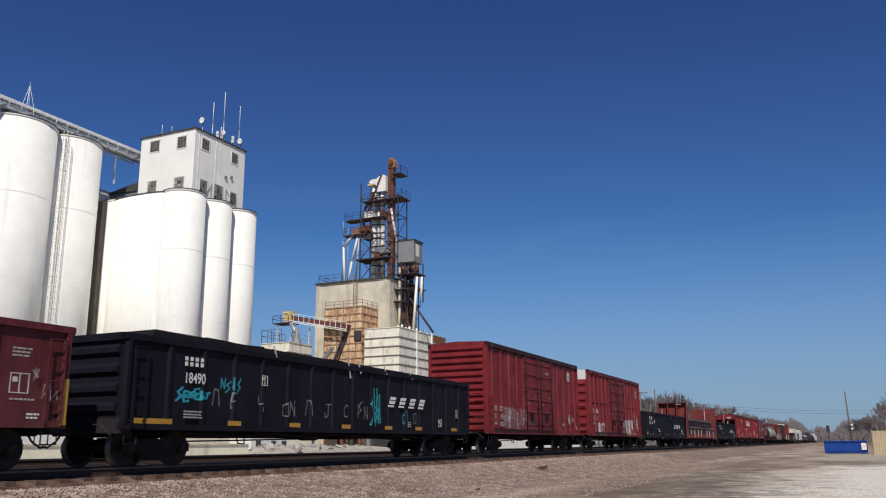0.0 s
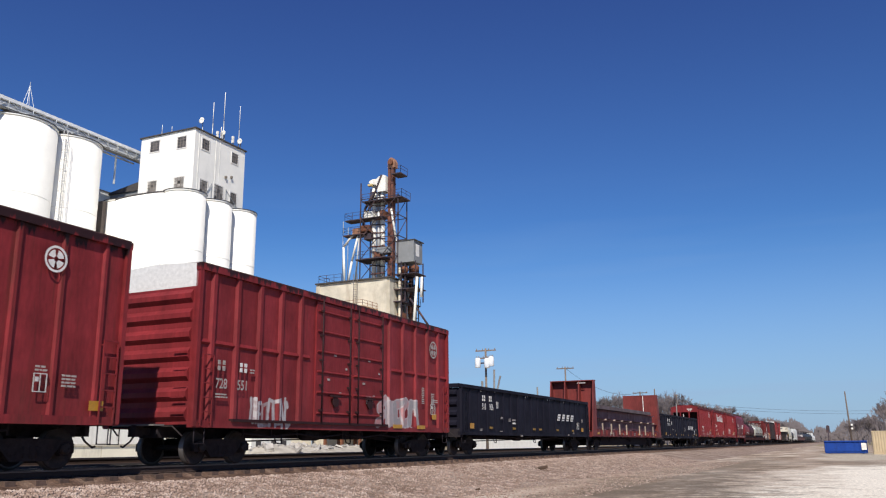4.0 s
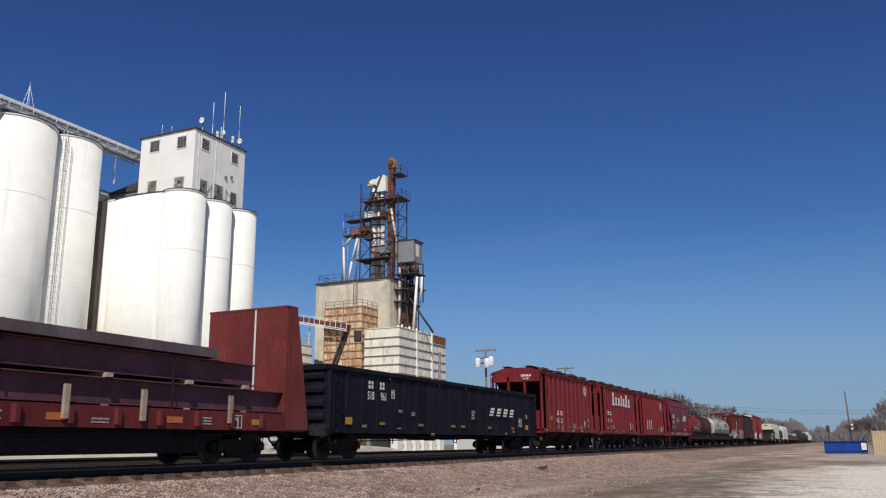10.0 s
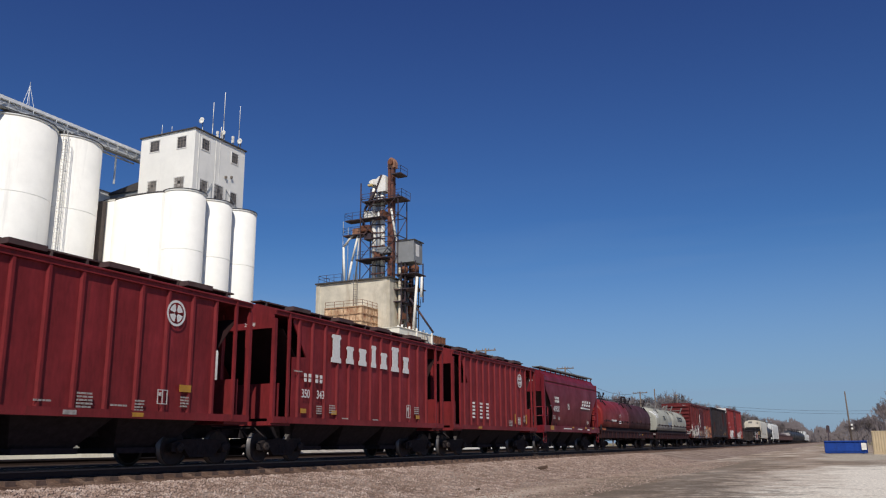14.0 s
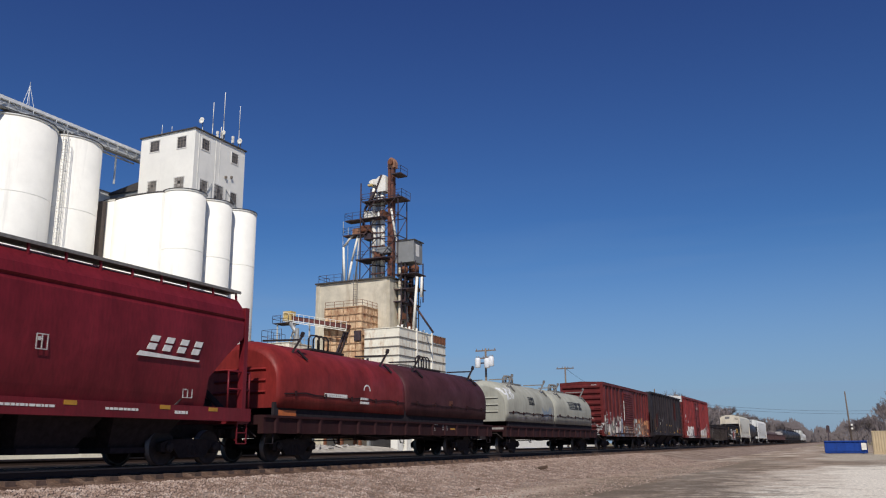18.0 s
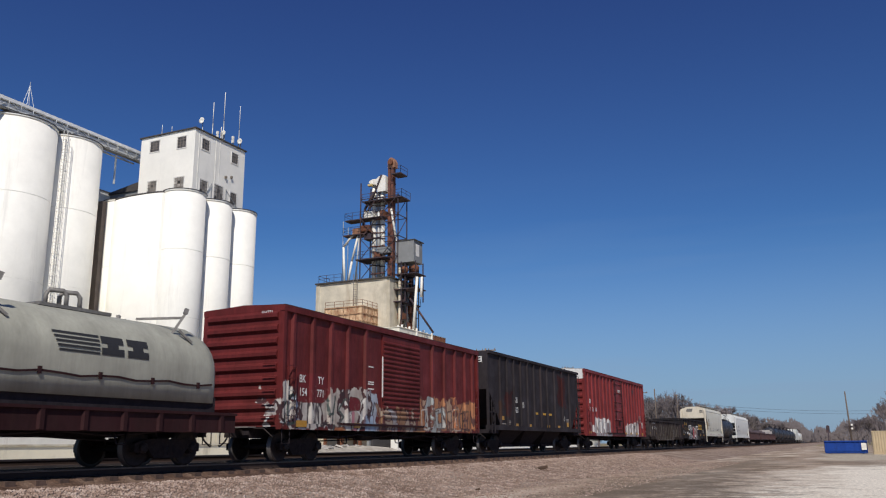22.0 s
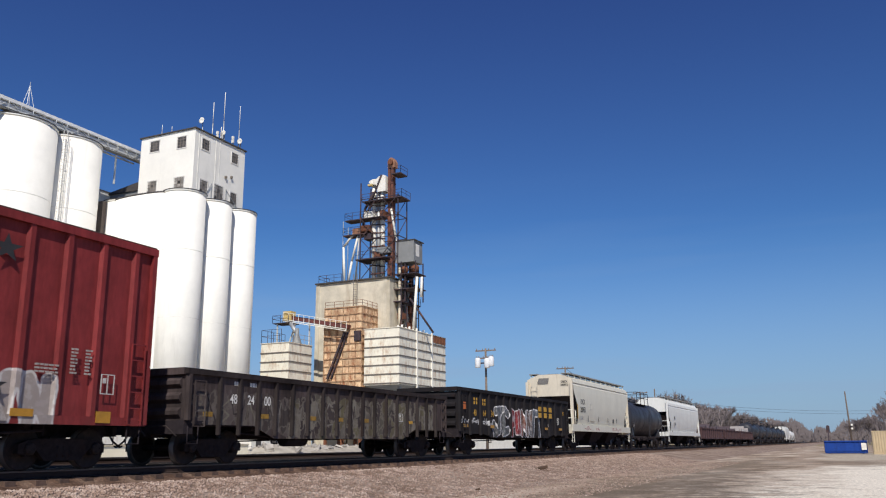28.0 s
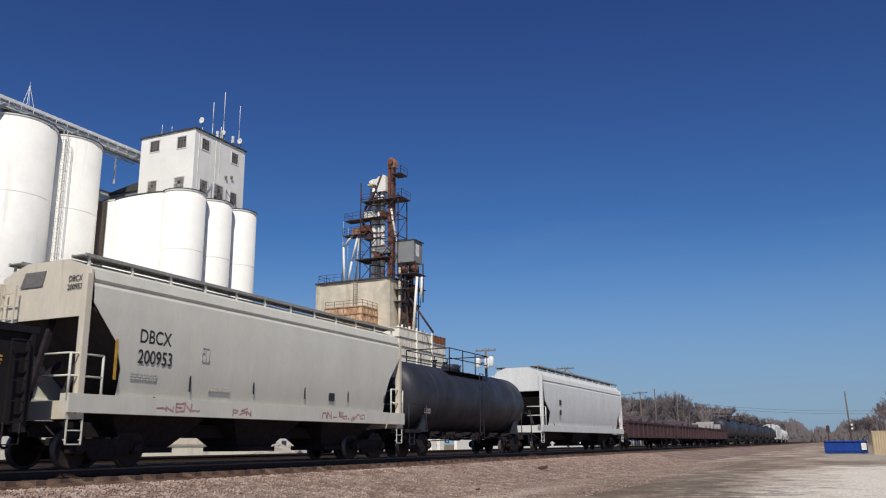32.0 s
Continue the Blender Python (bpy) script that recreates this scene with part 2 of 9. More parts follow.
G_LOT = ground_material("gravel_lot", [(0.165, 0.12, 0.08), (0.285, 0.215, 0.155), (0.385, 0.305, 0.235), (0.50, 0.43, 0.35)], 0.24, (1.1, 0.34, 1), 0.6, 9.0, 0.36, patches=[(-7.4, 24, 1.4, 10, (0.25, 0.19, 0.14)), (3.2, 34, 6.6, 27, (0.74, 0.68, 0.57)), (2.5, 95, 5.0, 22, (0.40, 0.35, 0.27))],
                        streaks=[(-5.4, 34, 3.2, 22, 0.5, (0.115, 0.088, 0.062)), (-4.2, 30, 2.6, 12, 1.3, (0.12, 0.092, 0.066)), (-7.2, 60, 3.0, 26, 0.35, (0.16, 0.125, 0.09)), (-2.4, 40, 2.4, 16, 0.8, (0.46, 0.38, 0.30)), (1.5, 66, 7.0, 9, 0.3, (0.22, 0.175, 0.13))])
G_BALLAST = ground_material("ballast", [(0.17, 0.118, 0.09), (0.245, 0.18, 0.14), (0.31, 0.245, 0.20)], 0.5, (1, 1, 1), 0.9, 14.0, 0.45)
G_RUSTBED = ground_material("rusty_ballast", [(0.065, 0.037, 0.026), (0.12, 0.073, 0.051), (0.18, 0.122, 0.09)], 1.2, (1, 1, 1), 0.9, 14.0, 0.4)
# siding bed made near-black: the train's shade is put into its colour
G_SHADE_BED = ground_material("shade_dark_bed", [(0.011, 0.008, 0.007), (0.02, 0.015, 0.012), (0.03, 0.023, 0.019)], 1.0)
G_STONE = ground_material("ballast_stone", [(0.20, 0.135, 0.105), (0.345, 0.25, 0.20), (0.47, 0.37, 0.31)], 2.2, (1, 1, 1), 0.3, 40.0, 0.2, 3.0)
G_YARD = ground_material("pale_yard", [(0.36, 0.33, 0.27), (0.46, 0.43, 0.36), (0.5, 0.47, 0.4)], 0.08)
G_GRASS = ground_material("dry_field", [(0.20, 0.16, 0.09), (0.26, 0.21, 0.12), (0.16, 0.14, 0.07)], 0.03)
M_GAP_SHADE = surface("gap_shade_brown", (0.13, 0.105, 0.09), 0.9, vary=0.2, scale=1.0)
M_TIE = surface("tie_wood", (0.088, 0.054, 0.040), 0.95, vary=0.35, scale=6, bump=0.4, obj_vary=0.3)
M_RAILTOP = surface("rail_head", (0.10, 0.082, 0.078), 0.42, 0.8, vary=0.2, scale=5)
M_RUSTRAIL = surface("rail_web", (0.035, 0.019, 0.014), 0.85, 0.1, vary=0.3, scale=6)
# tar on roofs; also colours the shade backdrop under the bins
M_DARKTRIM = surface("roof_tar_and_shade", (0.055, 0.05, 0.048), 0.9, vary=0.25, scale=3)
M_GALV = surface("galvanised", (0.42, 0.43, 0.43), 0.55, 0.5, vary=0.15, scale=2)
M_GLASS = surface("dusty_glass", (0.075, 0.068, 0.062), 0.35, vary=0.45, scale=1.5, obj_vary=0.55)
M_DUSTPANE = surface("whitened_glass", (0.25, 0.235, 0.21), 0.5, vary=0.4, scale=1.5, obj_vary=0.5)
M_SASH = surface("window_sash", (0.19, 0.165, 0.14), 0.8, vary=0.2, scale=3)
M_RUST = surface("rusted_steel", (0.15, 0.055, 0.026), 0.85, vary=0.35, scale=1.6, bump=0.2, dirt=(0.28, 0.10, 0.04), dirt_amount=0.3, dirt_scale=2.0)
M_BROWN = surface("brown_steel", (0.13, 0.055, 0.042), 0.85, 0.1, vary=0.35, scale=1.6, dirt=(0.24, 0.085, 0.045), dirt_amount=0.4, dirt_scale=2.0)
M_DARKSTEEL = surface("dark_steel", (0.042, 0.03, 0.038), 0.8, 0.1, vary=0.3, scale=2, dirt=(0.15, 0.06, 0.035), dirt_amount=0.35)
M_WHITEPAINT = surface("white_paint", (0.77, 0.745, 0.665), 0.7, vary=0.08, scale=1.0, dirt=(0.42, 0.30, 0.20), dirt_amount=0.15, dirt_scale=1.2, streak=0.85)
M_BIN = surface("bin_white", (0.76, 0.72, 0.60), 0.75, vary=0.10, scale=0.8, bump=0.1, dirt=(0.42, 0.25, 0.13), dirt_amount=0.38, dirt_scale=1.6, streak=0.7)
M_BINRUST = surface("bin_rusting", (0.62, 0.44, 0.27), 0.85, vary=0.3, scale=1.6, bump=0.2, dirt=(0.27, 0.085, 0.03), dirt_amount=0.62, dirt_scale=1.7, streak=0.62, obj_vary=0.25)
M_BINRIB = surface("bin_rib", (0.50, 0.33, 0.19), 0.85, vary=0.35, scale=1.5, dirt=(0.16, 0.06, 0.03), dirt_amount=0.7, dirt_scale=2.2)
M_BAND = surface("bin_band", (0.13, 0.115, 0.10), 0.8, vary=0.3, scale=1.5, dirt=(0.22, 0.12, 0.06), dirt_amount=0.3)
M_YELLOWPAINT = surface("yellow_paint", (0.56, 0.42, 0.17), 0.6, vary=0.15, scale=2, dirt=(0.25, 0.13, 0.05), dirt_amount=0.3)
M_REDPAINT = surface("belt_red", (0.13, 0.035, 0.03), 0.7, vary=0.25, scale=2, dirt=(0.06, 0.03, 0.025), dirt_amount=0.4)
M_GREYSHED = surface("shed_grey", (0.24, 0.245, 0.24), 0.6, 0.2, vary=0.12, scale=0.8, dirt=(0.15, 0.12, 0.1), dirt_amount=0.2, streak=0.8)
M_BLUE = surface("dumpster_blue", (0.006, 0.045, 0.25), 0.6, vary=0.2, scale=1.0, dirt=(0.015, 0.03, 0.09), dirt_amount=0.2, spec=0.3)
M_TAN = surface("container_tan", (0.46, 0.36, 0.22), 0.65, vary=0.1, scale=0.8, dirt=(0.3, 0.2, 0.12), dirt_amount=0.2, streak=0.8)
M_POLE = surface("pole_wood", (0.15, 0.115, 0.09), 0.95, vary=0.3, scale=3, obj_vary=0.2)
M_TRANSFORMER = surface("transformer_grey", (0.68, 0.69, 0.70), 0.5, vary=0.1, scale=2)
M_BARK = surface("bare_bark", (0.165, 0.14, 0.138), 0.95, vary=0.3, scale=0.6, obj_vary=0.3)
M_WIRE = surface("wire", (0.05, 0.05, 0.05), 0.6)
M_RUBBLE = surface("broken_concrete", (0.34, 0.31, 0.27), 0.95, vary=0.3, scale=1.5, bump=0.4, obj_vary=0.25)
M_DOCK = surface("dock_cream", (0.80, 0.735, 0.57), 0.9, vary=0.08, scale=0.6, bump=0.1, dirt=(0.36, 0.31, 0.22), dirt_amount=0.25, dirt_scale=0.8, streak=0.8, obj_vary=0.06)
M_SCRAP = surface("scrap_wood", (0.07, 0.042, 0.027), 0.95, vary=0.35, scale=8, bump=0.4)
M_HEADTAN = surface("head_tan", (0.34, 0.17, 0.10), 0.8, vary=0.35, scale=1.2, dirt=(0.14, 0.06, 0.04), dirt_amount=0.5, dirt_scale=1.5)
M_SEAM = surface("seam_concrete", (0.79, 0.77, 0.70), 0.9, vary=0.2, scale=0.6)
M_LADDER = surface("ladder_white", (0.68, 0.66, 0.62), 0.7, vary=0.15, scale=2)
M_BANK = surface("dirt_bank", (0.36, 0.325, 0.27), 0.95, vary=0.3, scale=0.9, bump=0.5, bump_scale=5, dirt=(0.22, 0.185, 0.14), dirt_amount=0.4, dirt_scale=0.8)
M_COVER = surface("cover_white", (0.78, 0.78, 0.76), 0.6, vary=0.15, scale=1.2)
M_CONVEYOR = surface("truss_grey", (0.60, 0.61, 0.60), 0.6, 0.2, vary=0.2, scale=1.5)


# ---- ground: one sheet to the horizon, with the bank of the line in it ----
def ground():
    bm = bm_new()
    prof = [(-3000, 0.30), (-400, 0.35), (-60, 0.45), (-28, 0.50), (-26.2, 0.55), (-25.0, 1.0), (-20.6, 1.0), (-19.9, 0.84), (-18.75, 0.80), (-17.9, 0.822), (-15.72, 0.822), (-15.45, 0.71), (-14.85, 0.67), (-13.3, 0.46), (-11.6, 0.16), (-10.2, 0.02), (-8, 0.0), (0, 0.0), (12, 0.0), (80, 0.0), (3000, 0.0)]
    ys = [-300, -60, -20, 0, 10, 20, 30, 40, 60, 80, 110, 150, 220, 320, 500, 900, 2000, 3500]
    grid = [[bm.verts.new((x, y, z)) for x, z in prof] for y in ys]
    for a, b in zip(grid, grid[1:]):
        for i in range(len(prof) - 1):
            f = bm.faces.new((a[i], a[i + 1], b[i + 1], b[i]))
            x = (prof[i][0] + prof[i + 1][0]) / 2
            y = a[i].co.y
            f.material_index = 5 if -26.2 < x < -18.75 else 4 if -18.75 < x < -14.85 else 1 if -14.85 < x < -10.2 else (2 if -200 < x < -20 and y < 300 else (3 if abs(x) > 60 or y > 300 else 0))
    g = solid("ground", bm, [G_LOT, G_BALLAST, G_YARD, G_GRASS, G_RUSTBED, G_SHADE_BED], "dusty gravel lot beside a stone-ballasted railway bank", "ground", kind="structure")
    return g


def stones():
    """Loose ballast on the bank, as far as single stones can be told apart."""
    rng = np.random.default_rng(5)
    n = 38000
    u = rng.random(n)
    y = 8 + 62 * u ** 1.7
    x = -14.95 + 8.0 * rng.random(n) ** 1.5
    prof_x, prof_z = [-15.45, -14.85, -13.3, -11.6, -10.2, -8], [0.70, 0.67, 0.46, 0.16, 0.02, 0.0]
    z = np.interp(x, prof_x, prof_z)
    r = rng.uniform(0.022, 0.05, n)
    thin = (x > -10.2 + 0.9 * np.sin(y * 0.35)) & (rng.random(n) < 0.8)
    r[thin] *= 0.5
    base = np.array([(1, 0, 0), (-1, 0, 0), (0, 1, 0), (0, -1, 0), (0, 0, 1), (0, 0, -1)], float)
    tri = np.array([(0, 2, 4), (2, 1, 4), (1, 3, 4), (3, 0, 4), (2, 0, 5), (1, 2, 5), (3, 1, 5), (0, 3, 5)])
    ang = rng.random((n, 1)) * 6.283
    shape = base[None] * rng.uniform(0.65, 1.25, (n, 6, 1)) + rng.uniform(-0.25, 0.25, (n, 6, 3))
    c, s = np.cos(ang), np.sin(ang)
    px = shape[:, :, 0] * c - shape[:, :, 1] * s
    py = shape[:, :, 0] * s + shape[:, :, 1] * c
    pts = np.stack([px * r[:, None] + x[:, None], py * r[:, None] + y[:, None], shape[:, :, 2] * r[:, None] * 0.75 + z[:, None] + r[:, None] * 0.25], 2)
    faces = (tri[None] + (np.arange(n) * 6)[:, None, None]).reshape(-1, 3)
    me = bpy.data.meshes.new("ballast_stones")
    me.vertices.add(n * 6)
    me.vertices.foreach_set("co", pts.reshape(-1))
    me.loops.add(len(faces) * 3)
    me.loops.foreach_set("vertex_index", faces.reshape(-1).astype(np.int32))
    me.polygons.add(len(faces))
    me.polygons.foreach_set("loop_start", np.arange(0, len(faces) * 3, 3, dtype=np.int32))
    me.update(calc_edges=True)
    me.validate()
    me.materials.append(G_STONE)
    tagged(new("ballast_stones", me), "loose pinkish grey crushed stones on the railway bank", "ballast", kind="stuff")


def wood_scrap():
    """A splintered piece of an old tie and a smaller chip, lying on the bank."""
    for at, size, turn, label in (((-12.6, 37.45, 0.42), 0.24, 35, "dark splintered piece of wood lying on the ballast"), ((-10.74, 25.4, 0.09), 0.12, -20, "small brown wood chip lying on the ballast")):
        bm = bm_new()
        prism(bm, [(-1.0, -0.2), (0.2, -0.35), (1.1, -0.05), (0.9, 0.12), (0.35, 0.1), (0.1, 0.4), (-0.8, 0.3)], -0.22, 0.3, "z")
        for v in bm.verts:
            v.co *= size * (1 + 0.25 * noise.noise(v.co * 3))
        bmesh.ops.bevel(bm, geom=bm.edges[:], offset=size * 0.06, segments=1, affect="EDGES")
        o = solid("wood_scrap", bm, M_SCRAP, label, "debris")
        o.matrix_world = pose(*at, 12, -14, turn)


def track():
    for x, z in ((TRACK_X - 0.7535, RAIL_Z), (TRACK_X + 0.7535, RAIL_Z), (-22.9, RAIL_Z + 0.15), (-21.4, RAIL_Z + 0.15)):
        bm = bm_new()
        prof = [(-0.075, -0.185), (0.075, -0.185), (0.075, -0.17), (0.012, -0.15), (0.010, -0.05), (0.036, -0.04), (0.036, -0.008), (0.026, 0.0), (-0.026, 0.0), (-0.036, -0.008), (-0.036, -0.04), (-0.010, -0.05), (-0.012, -0.15), (-0.075, -0.17)]
        prism(bm, [(x + a, z + b) for a, b in prof], -80, 1200)
        r = solid("rail", bm, [M_RUSTRAIL, M_RAILTOP], "rusty steel running rail with a worn bright head", "rail", "running rails", "structure")
        for f in r.data.polygons:
            if f.center.z > z - 0.03:
                f.material_index = 1
    bm = bm_new()
    box(bm, -1.4, 1.4, -0.125, 0.125, -0.18, 0)
    me = mesh_of("tie", bm, M_TIE)
    bed = thing("track_bed", "dark wooden ties bedded in brown ballast", "track", kind="structure")
    rnd = random.Random(3)
    ys = [-6 + 0.70 * i for i in range(226)]
    for y in ys:
        o = part("tie", me, M_TIE, bed)
        o.location = (TRACK_X + rnd.uniform(-0.05, 0.05), y + rnd.uniform(-0.03, 0.03), RAIL_Z - 0.19)
        o.rotation_euler = (0, 0, rnd.uniform(-0.015, 0.015))
    bm = bm_new()
    y = ys[-1] + 0.70
    while y < 420:
        box(bm, TRACK_X - 1.4, TRACK_X + 1.4, y - 0.125, y + 0.125, RAIL_Z - 0.37, RAIL_Z - 0.19)
        y += 0.70
    far = part("far_ties", bm, M_TIE, bed)
    tagged(far, kind="stuff")
    bm = bm_new()
    box(bm, -0.1, 0.1, -0.08, 0.08, 0, 0.012)
    for a in (-0.07, 0.07):
        box(bm, a - 0.015, a + 0.015, -0.05, -0.02, 0.012, 0.05)
        box(bm, a - 0.015, a + 0.015, 0.02, 0.05, 0.012, 0.05)
    plate = mesh_of("tie_plate", bm, M_RUSTRAIL)
    for y in ys[9:92]:
        part("tie_plate", plate, M_RUSTRAIL, bed).location = (TRACK_X + 0.7535, y, RAIL_Z - 0.19)


# ---- white grain elevator ----
def silo(x, y, r, z, material=None, label="tall round white-painted concrete grain silo"):
    s = thing("grain_silo", label, "silo", pose(x, y, 0.3), "white concrete silos")
    bm = bm_new()
    lathe(bm, [(r, 0), (r, z - 0.55)], 56)
    for f in bm.faces:
        f.smooth = len(f.verts) == 4
    part("silo_wall", bm, material or WHITE_CONCRETE, s)
    for k in range(1, 4):
        zs = (z - 0.6) * k / 4 + 0.7 * math.sin(x + k)
        bm = bm_new()
        lathe(bm, [(r + 0.003, zs - 0.05), (r + 0.006, zs - 0.04), (r + 0.006, zs + 0.04), (r + 0.003, zs + 0.05)], 56)
        part("lift_seam", bm, M_SEAM, s)
    bm = bm_new()
    lathe(bm, [(r + 0.06, z - 0.55), (r + 0.06, z - 0.32)], 56)
    part("rim", bm, WHITE_CONCRETE, s)
    bm = bm_new()
    lathe(bm, [(r + 0.12, z - 0.32), (r + 0.12, z - 0.24), (r * 0.5, z + 0.02)], 56)
    part("roof", bm, M_DARKTRIM, s)
    return s


def silos():
    for k in range(3):
        for j in range(3):
            silo(-70.6 - 5 * j, 75.8 + 5 * k, 2.56, 31.9)
    silo(-83.0, 61.0, 4.55, 37.75)
    silo(-82.5, 68.0, 3.95, 37.75)
    # wall added in the gap; its dark brown stands in for the shade there
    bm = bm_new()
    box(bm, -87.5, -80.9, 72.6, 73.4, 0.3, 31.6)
    solid("gap_shade_wall", bm, M_GAP_SHADE, "dark brown wall added between the silo groups, shade in its colour", "wall")
    # walls that close the gaps between touching silos
    for k in range(2):
        bm = bm_new()
        box(bm, -71.2, -69.9, 77.3 + 5 * k, 79.3 + 5 * k, 0.3, 31.2)
        solid("gap_wall", bm, WHITE_CONCRETE, "white concrete web wall between two grain silos", "wall", "silo web walls")
    # gently bowed wall in front of the first silo row, with a rounded end
    plan = [(-80.8, 76.4), (-80.8, 74.3)]
    plan += [(-79.9 - 0.9 * math.cos(a), 74.25 - 0.9 * math.sin(a)) for a in np.linspace(0.2, 1.25, 6)]
    plan += [(-75.6 - 4.0 * math.cos(a), 73.42 - 0.62 * math.sin(a)) for a in np.linspace(0.12, math.pi - 0.12, 18)]
    plan += [(-70.9, 73.6), (-70.9, 76.4)]
    front = thing("front_wall", "bowed white concrete wall joining the silo fronts", "wall", pose(0, 0, 0), "silo web walls")
    for name, z0, z1, mat in (("wall_face", 0.3, 31.6, WHITE_CONCRETE), ("coping", 31.6, 31.82, M_DARKTRIM)):
        bm = bm_new()
        low = [bm.verts.new((x, y, z0)) for x, y in plan]
        high = [bm.verts.new((x, y, z1)) for x, y in plan]
        bm.faces.new(high)
        bm.faces.new(low[::-1])
        n = len(plan)
        for i in range(n):
            bm.faces.new((low[i], low[(i + 1) % n], high[(i + 1) % n], high[i])).smooth = 1 < i < n - 4
        part(name, bm, mat, front)
    bm = bm_new()
    tube(bm, (-69.5, 78.2, 0.4), (-69.5, 78.2, 31.6), 0.06)
    for z in range(3, 31, 3):
        box(bm, -69.95, -69.44, 78.17, 78.23, z, z + 0.06)
    solid("downpipe", bm, M_GALV, "grey vertical conduit strapped between silos", "pipe")
    # ladder with cage on the far-left silos
    lad = thing("caged_ladder", "pale painted caged ladder running up between silos", "ladder", pose(0, 0, 0))
    lx, ly = -79.3, 64.85
    for s in (-0.25, 0.25):
        bm = bm_new()
        bar(bm, (lx, ly + s, 0.4), (lx, ly + s, 37.9), 0.06)
        part("stringer", bm, M_LADDER, lad)
    rung = bm_new()
    bar(rung, (0, -0.25, 0), (0, 0.25, 0), 0.04)
    rung = mesh_of("rung", rung, M_LADDER)
    for i in range(92):
        part("rung", rung, M_LADDER, lad).location = (lx, ly, 0.8 + 0.4 * i)
    hoop = bm_new()
    pts = [(0.75 * math.sin(a), -0.38 * math.cos(a), 0) for a in np.linspace(0, math.pi, 9)]
    rail_path(hoop, pts, 0.03)
    hoop = mesh_of("cage_hoop", hoop, M_LADDER)
    for i in range(28):
        part("cage_hoop", hoop, M_LADDER, lad).location = (lx, ly, 3.0 + 1.25 * i)
    for a in (0.6, 1.57, 2.5):
        bm = bm_new()
        bar(bm, (lx + 0.75 * math.sin(a), ly - 0.38 * math.cos(a), 3.0), (lx + 0.75 * math.sin(a), ly - 0.38 * math.cos(a), 37.0), 0.04)
        part("cage_strip", bm, M_LADDER, lad)


def window(parent, face, u0, u1, z0, z1, at, pale=False):
    """A steel sash window let into a wall: face -y or +x; u runs along the wall."""
    def block(bm, a, b, c, d, d0, d1):
        if face == "-y":
            box(bm, a, b, at - d1, at - d0, c, d)
        else:
            box(bm, at + d0, at + d1, a, b, c, d)
    w = new("window")
    w.parent = parent
    bm = bm_new()
    t = 0.12
    for a, b, c, d in ((u0 - t, u1 + t, z1, z1 + t), (u0 - t, u1 + t, z0 - t, z0), (u0 - t, u0, z0, z1), (u1, u1 + t, z0, z1)):
        block(bm, a, b, c, d, 0, 0.06)
    part("window_frame", bm, M_LADDER, w)
    nx, nz = 3, 4
    for i in range(nx):
        for j in range(nz):
            bm = bm_new()
            a, b = u0 + (u1 - u0) * i / nx + 0.04, u0 + (u1 - u0) * (i + 1) / nx - 0.04
            c, d = z0 + (z1 - z0) * j / nz + 0.04, z0 + (z1 - z0) * (j + 1) / nz - 0.04
            block(bm, a, b, c, d, 0.005, 0.02)
            part("pane", bm, M_DUSTPANE if pale and (i + 2 * j) % 5 else M_GLASS, w)
    bm = bm_new()
    for i in range(1, nx):
        u = u0 + (u1 - u0) * i / nx
        block(bm, u - 0.04, u + 0.04, z0, z1, 0.005, 0.04)
    for j in range(1, nz):
        z = z0 + (z1 - z0) * j / nz
        block(bm, u0, u1, z - 0.04, z + 0.04, 0.006, 0.038)
    part("mullions", bm, M_SASH, w)


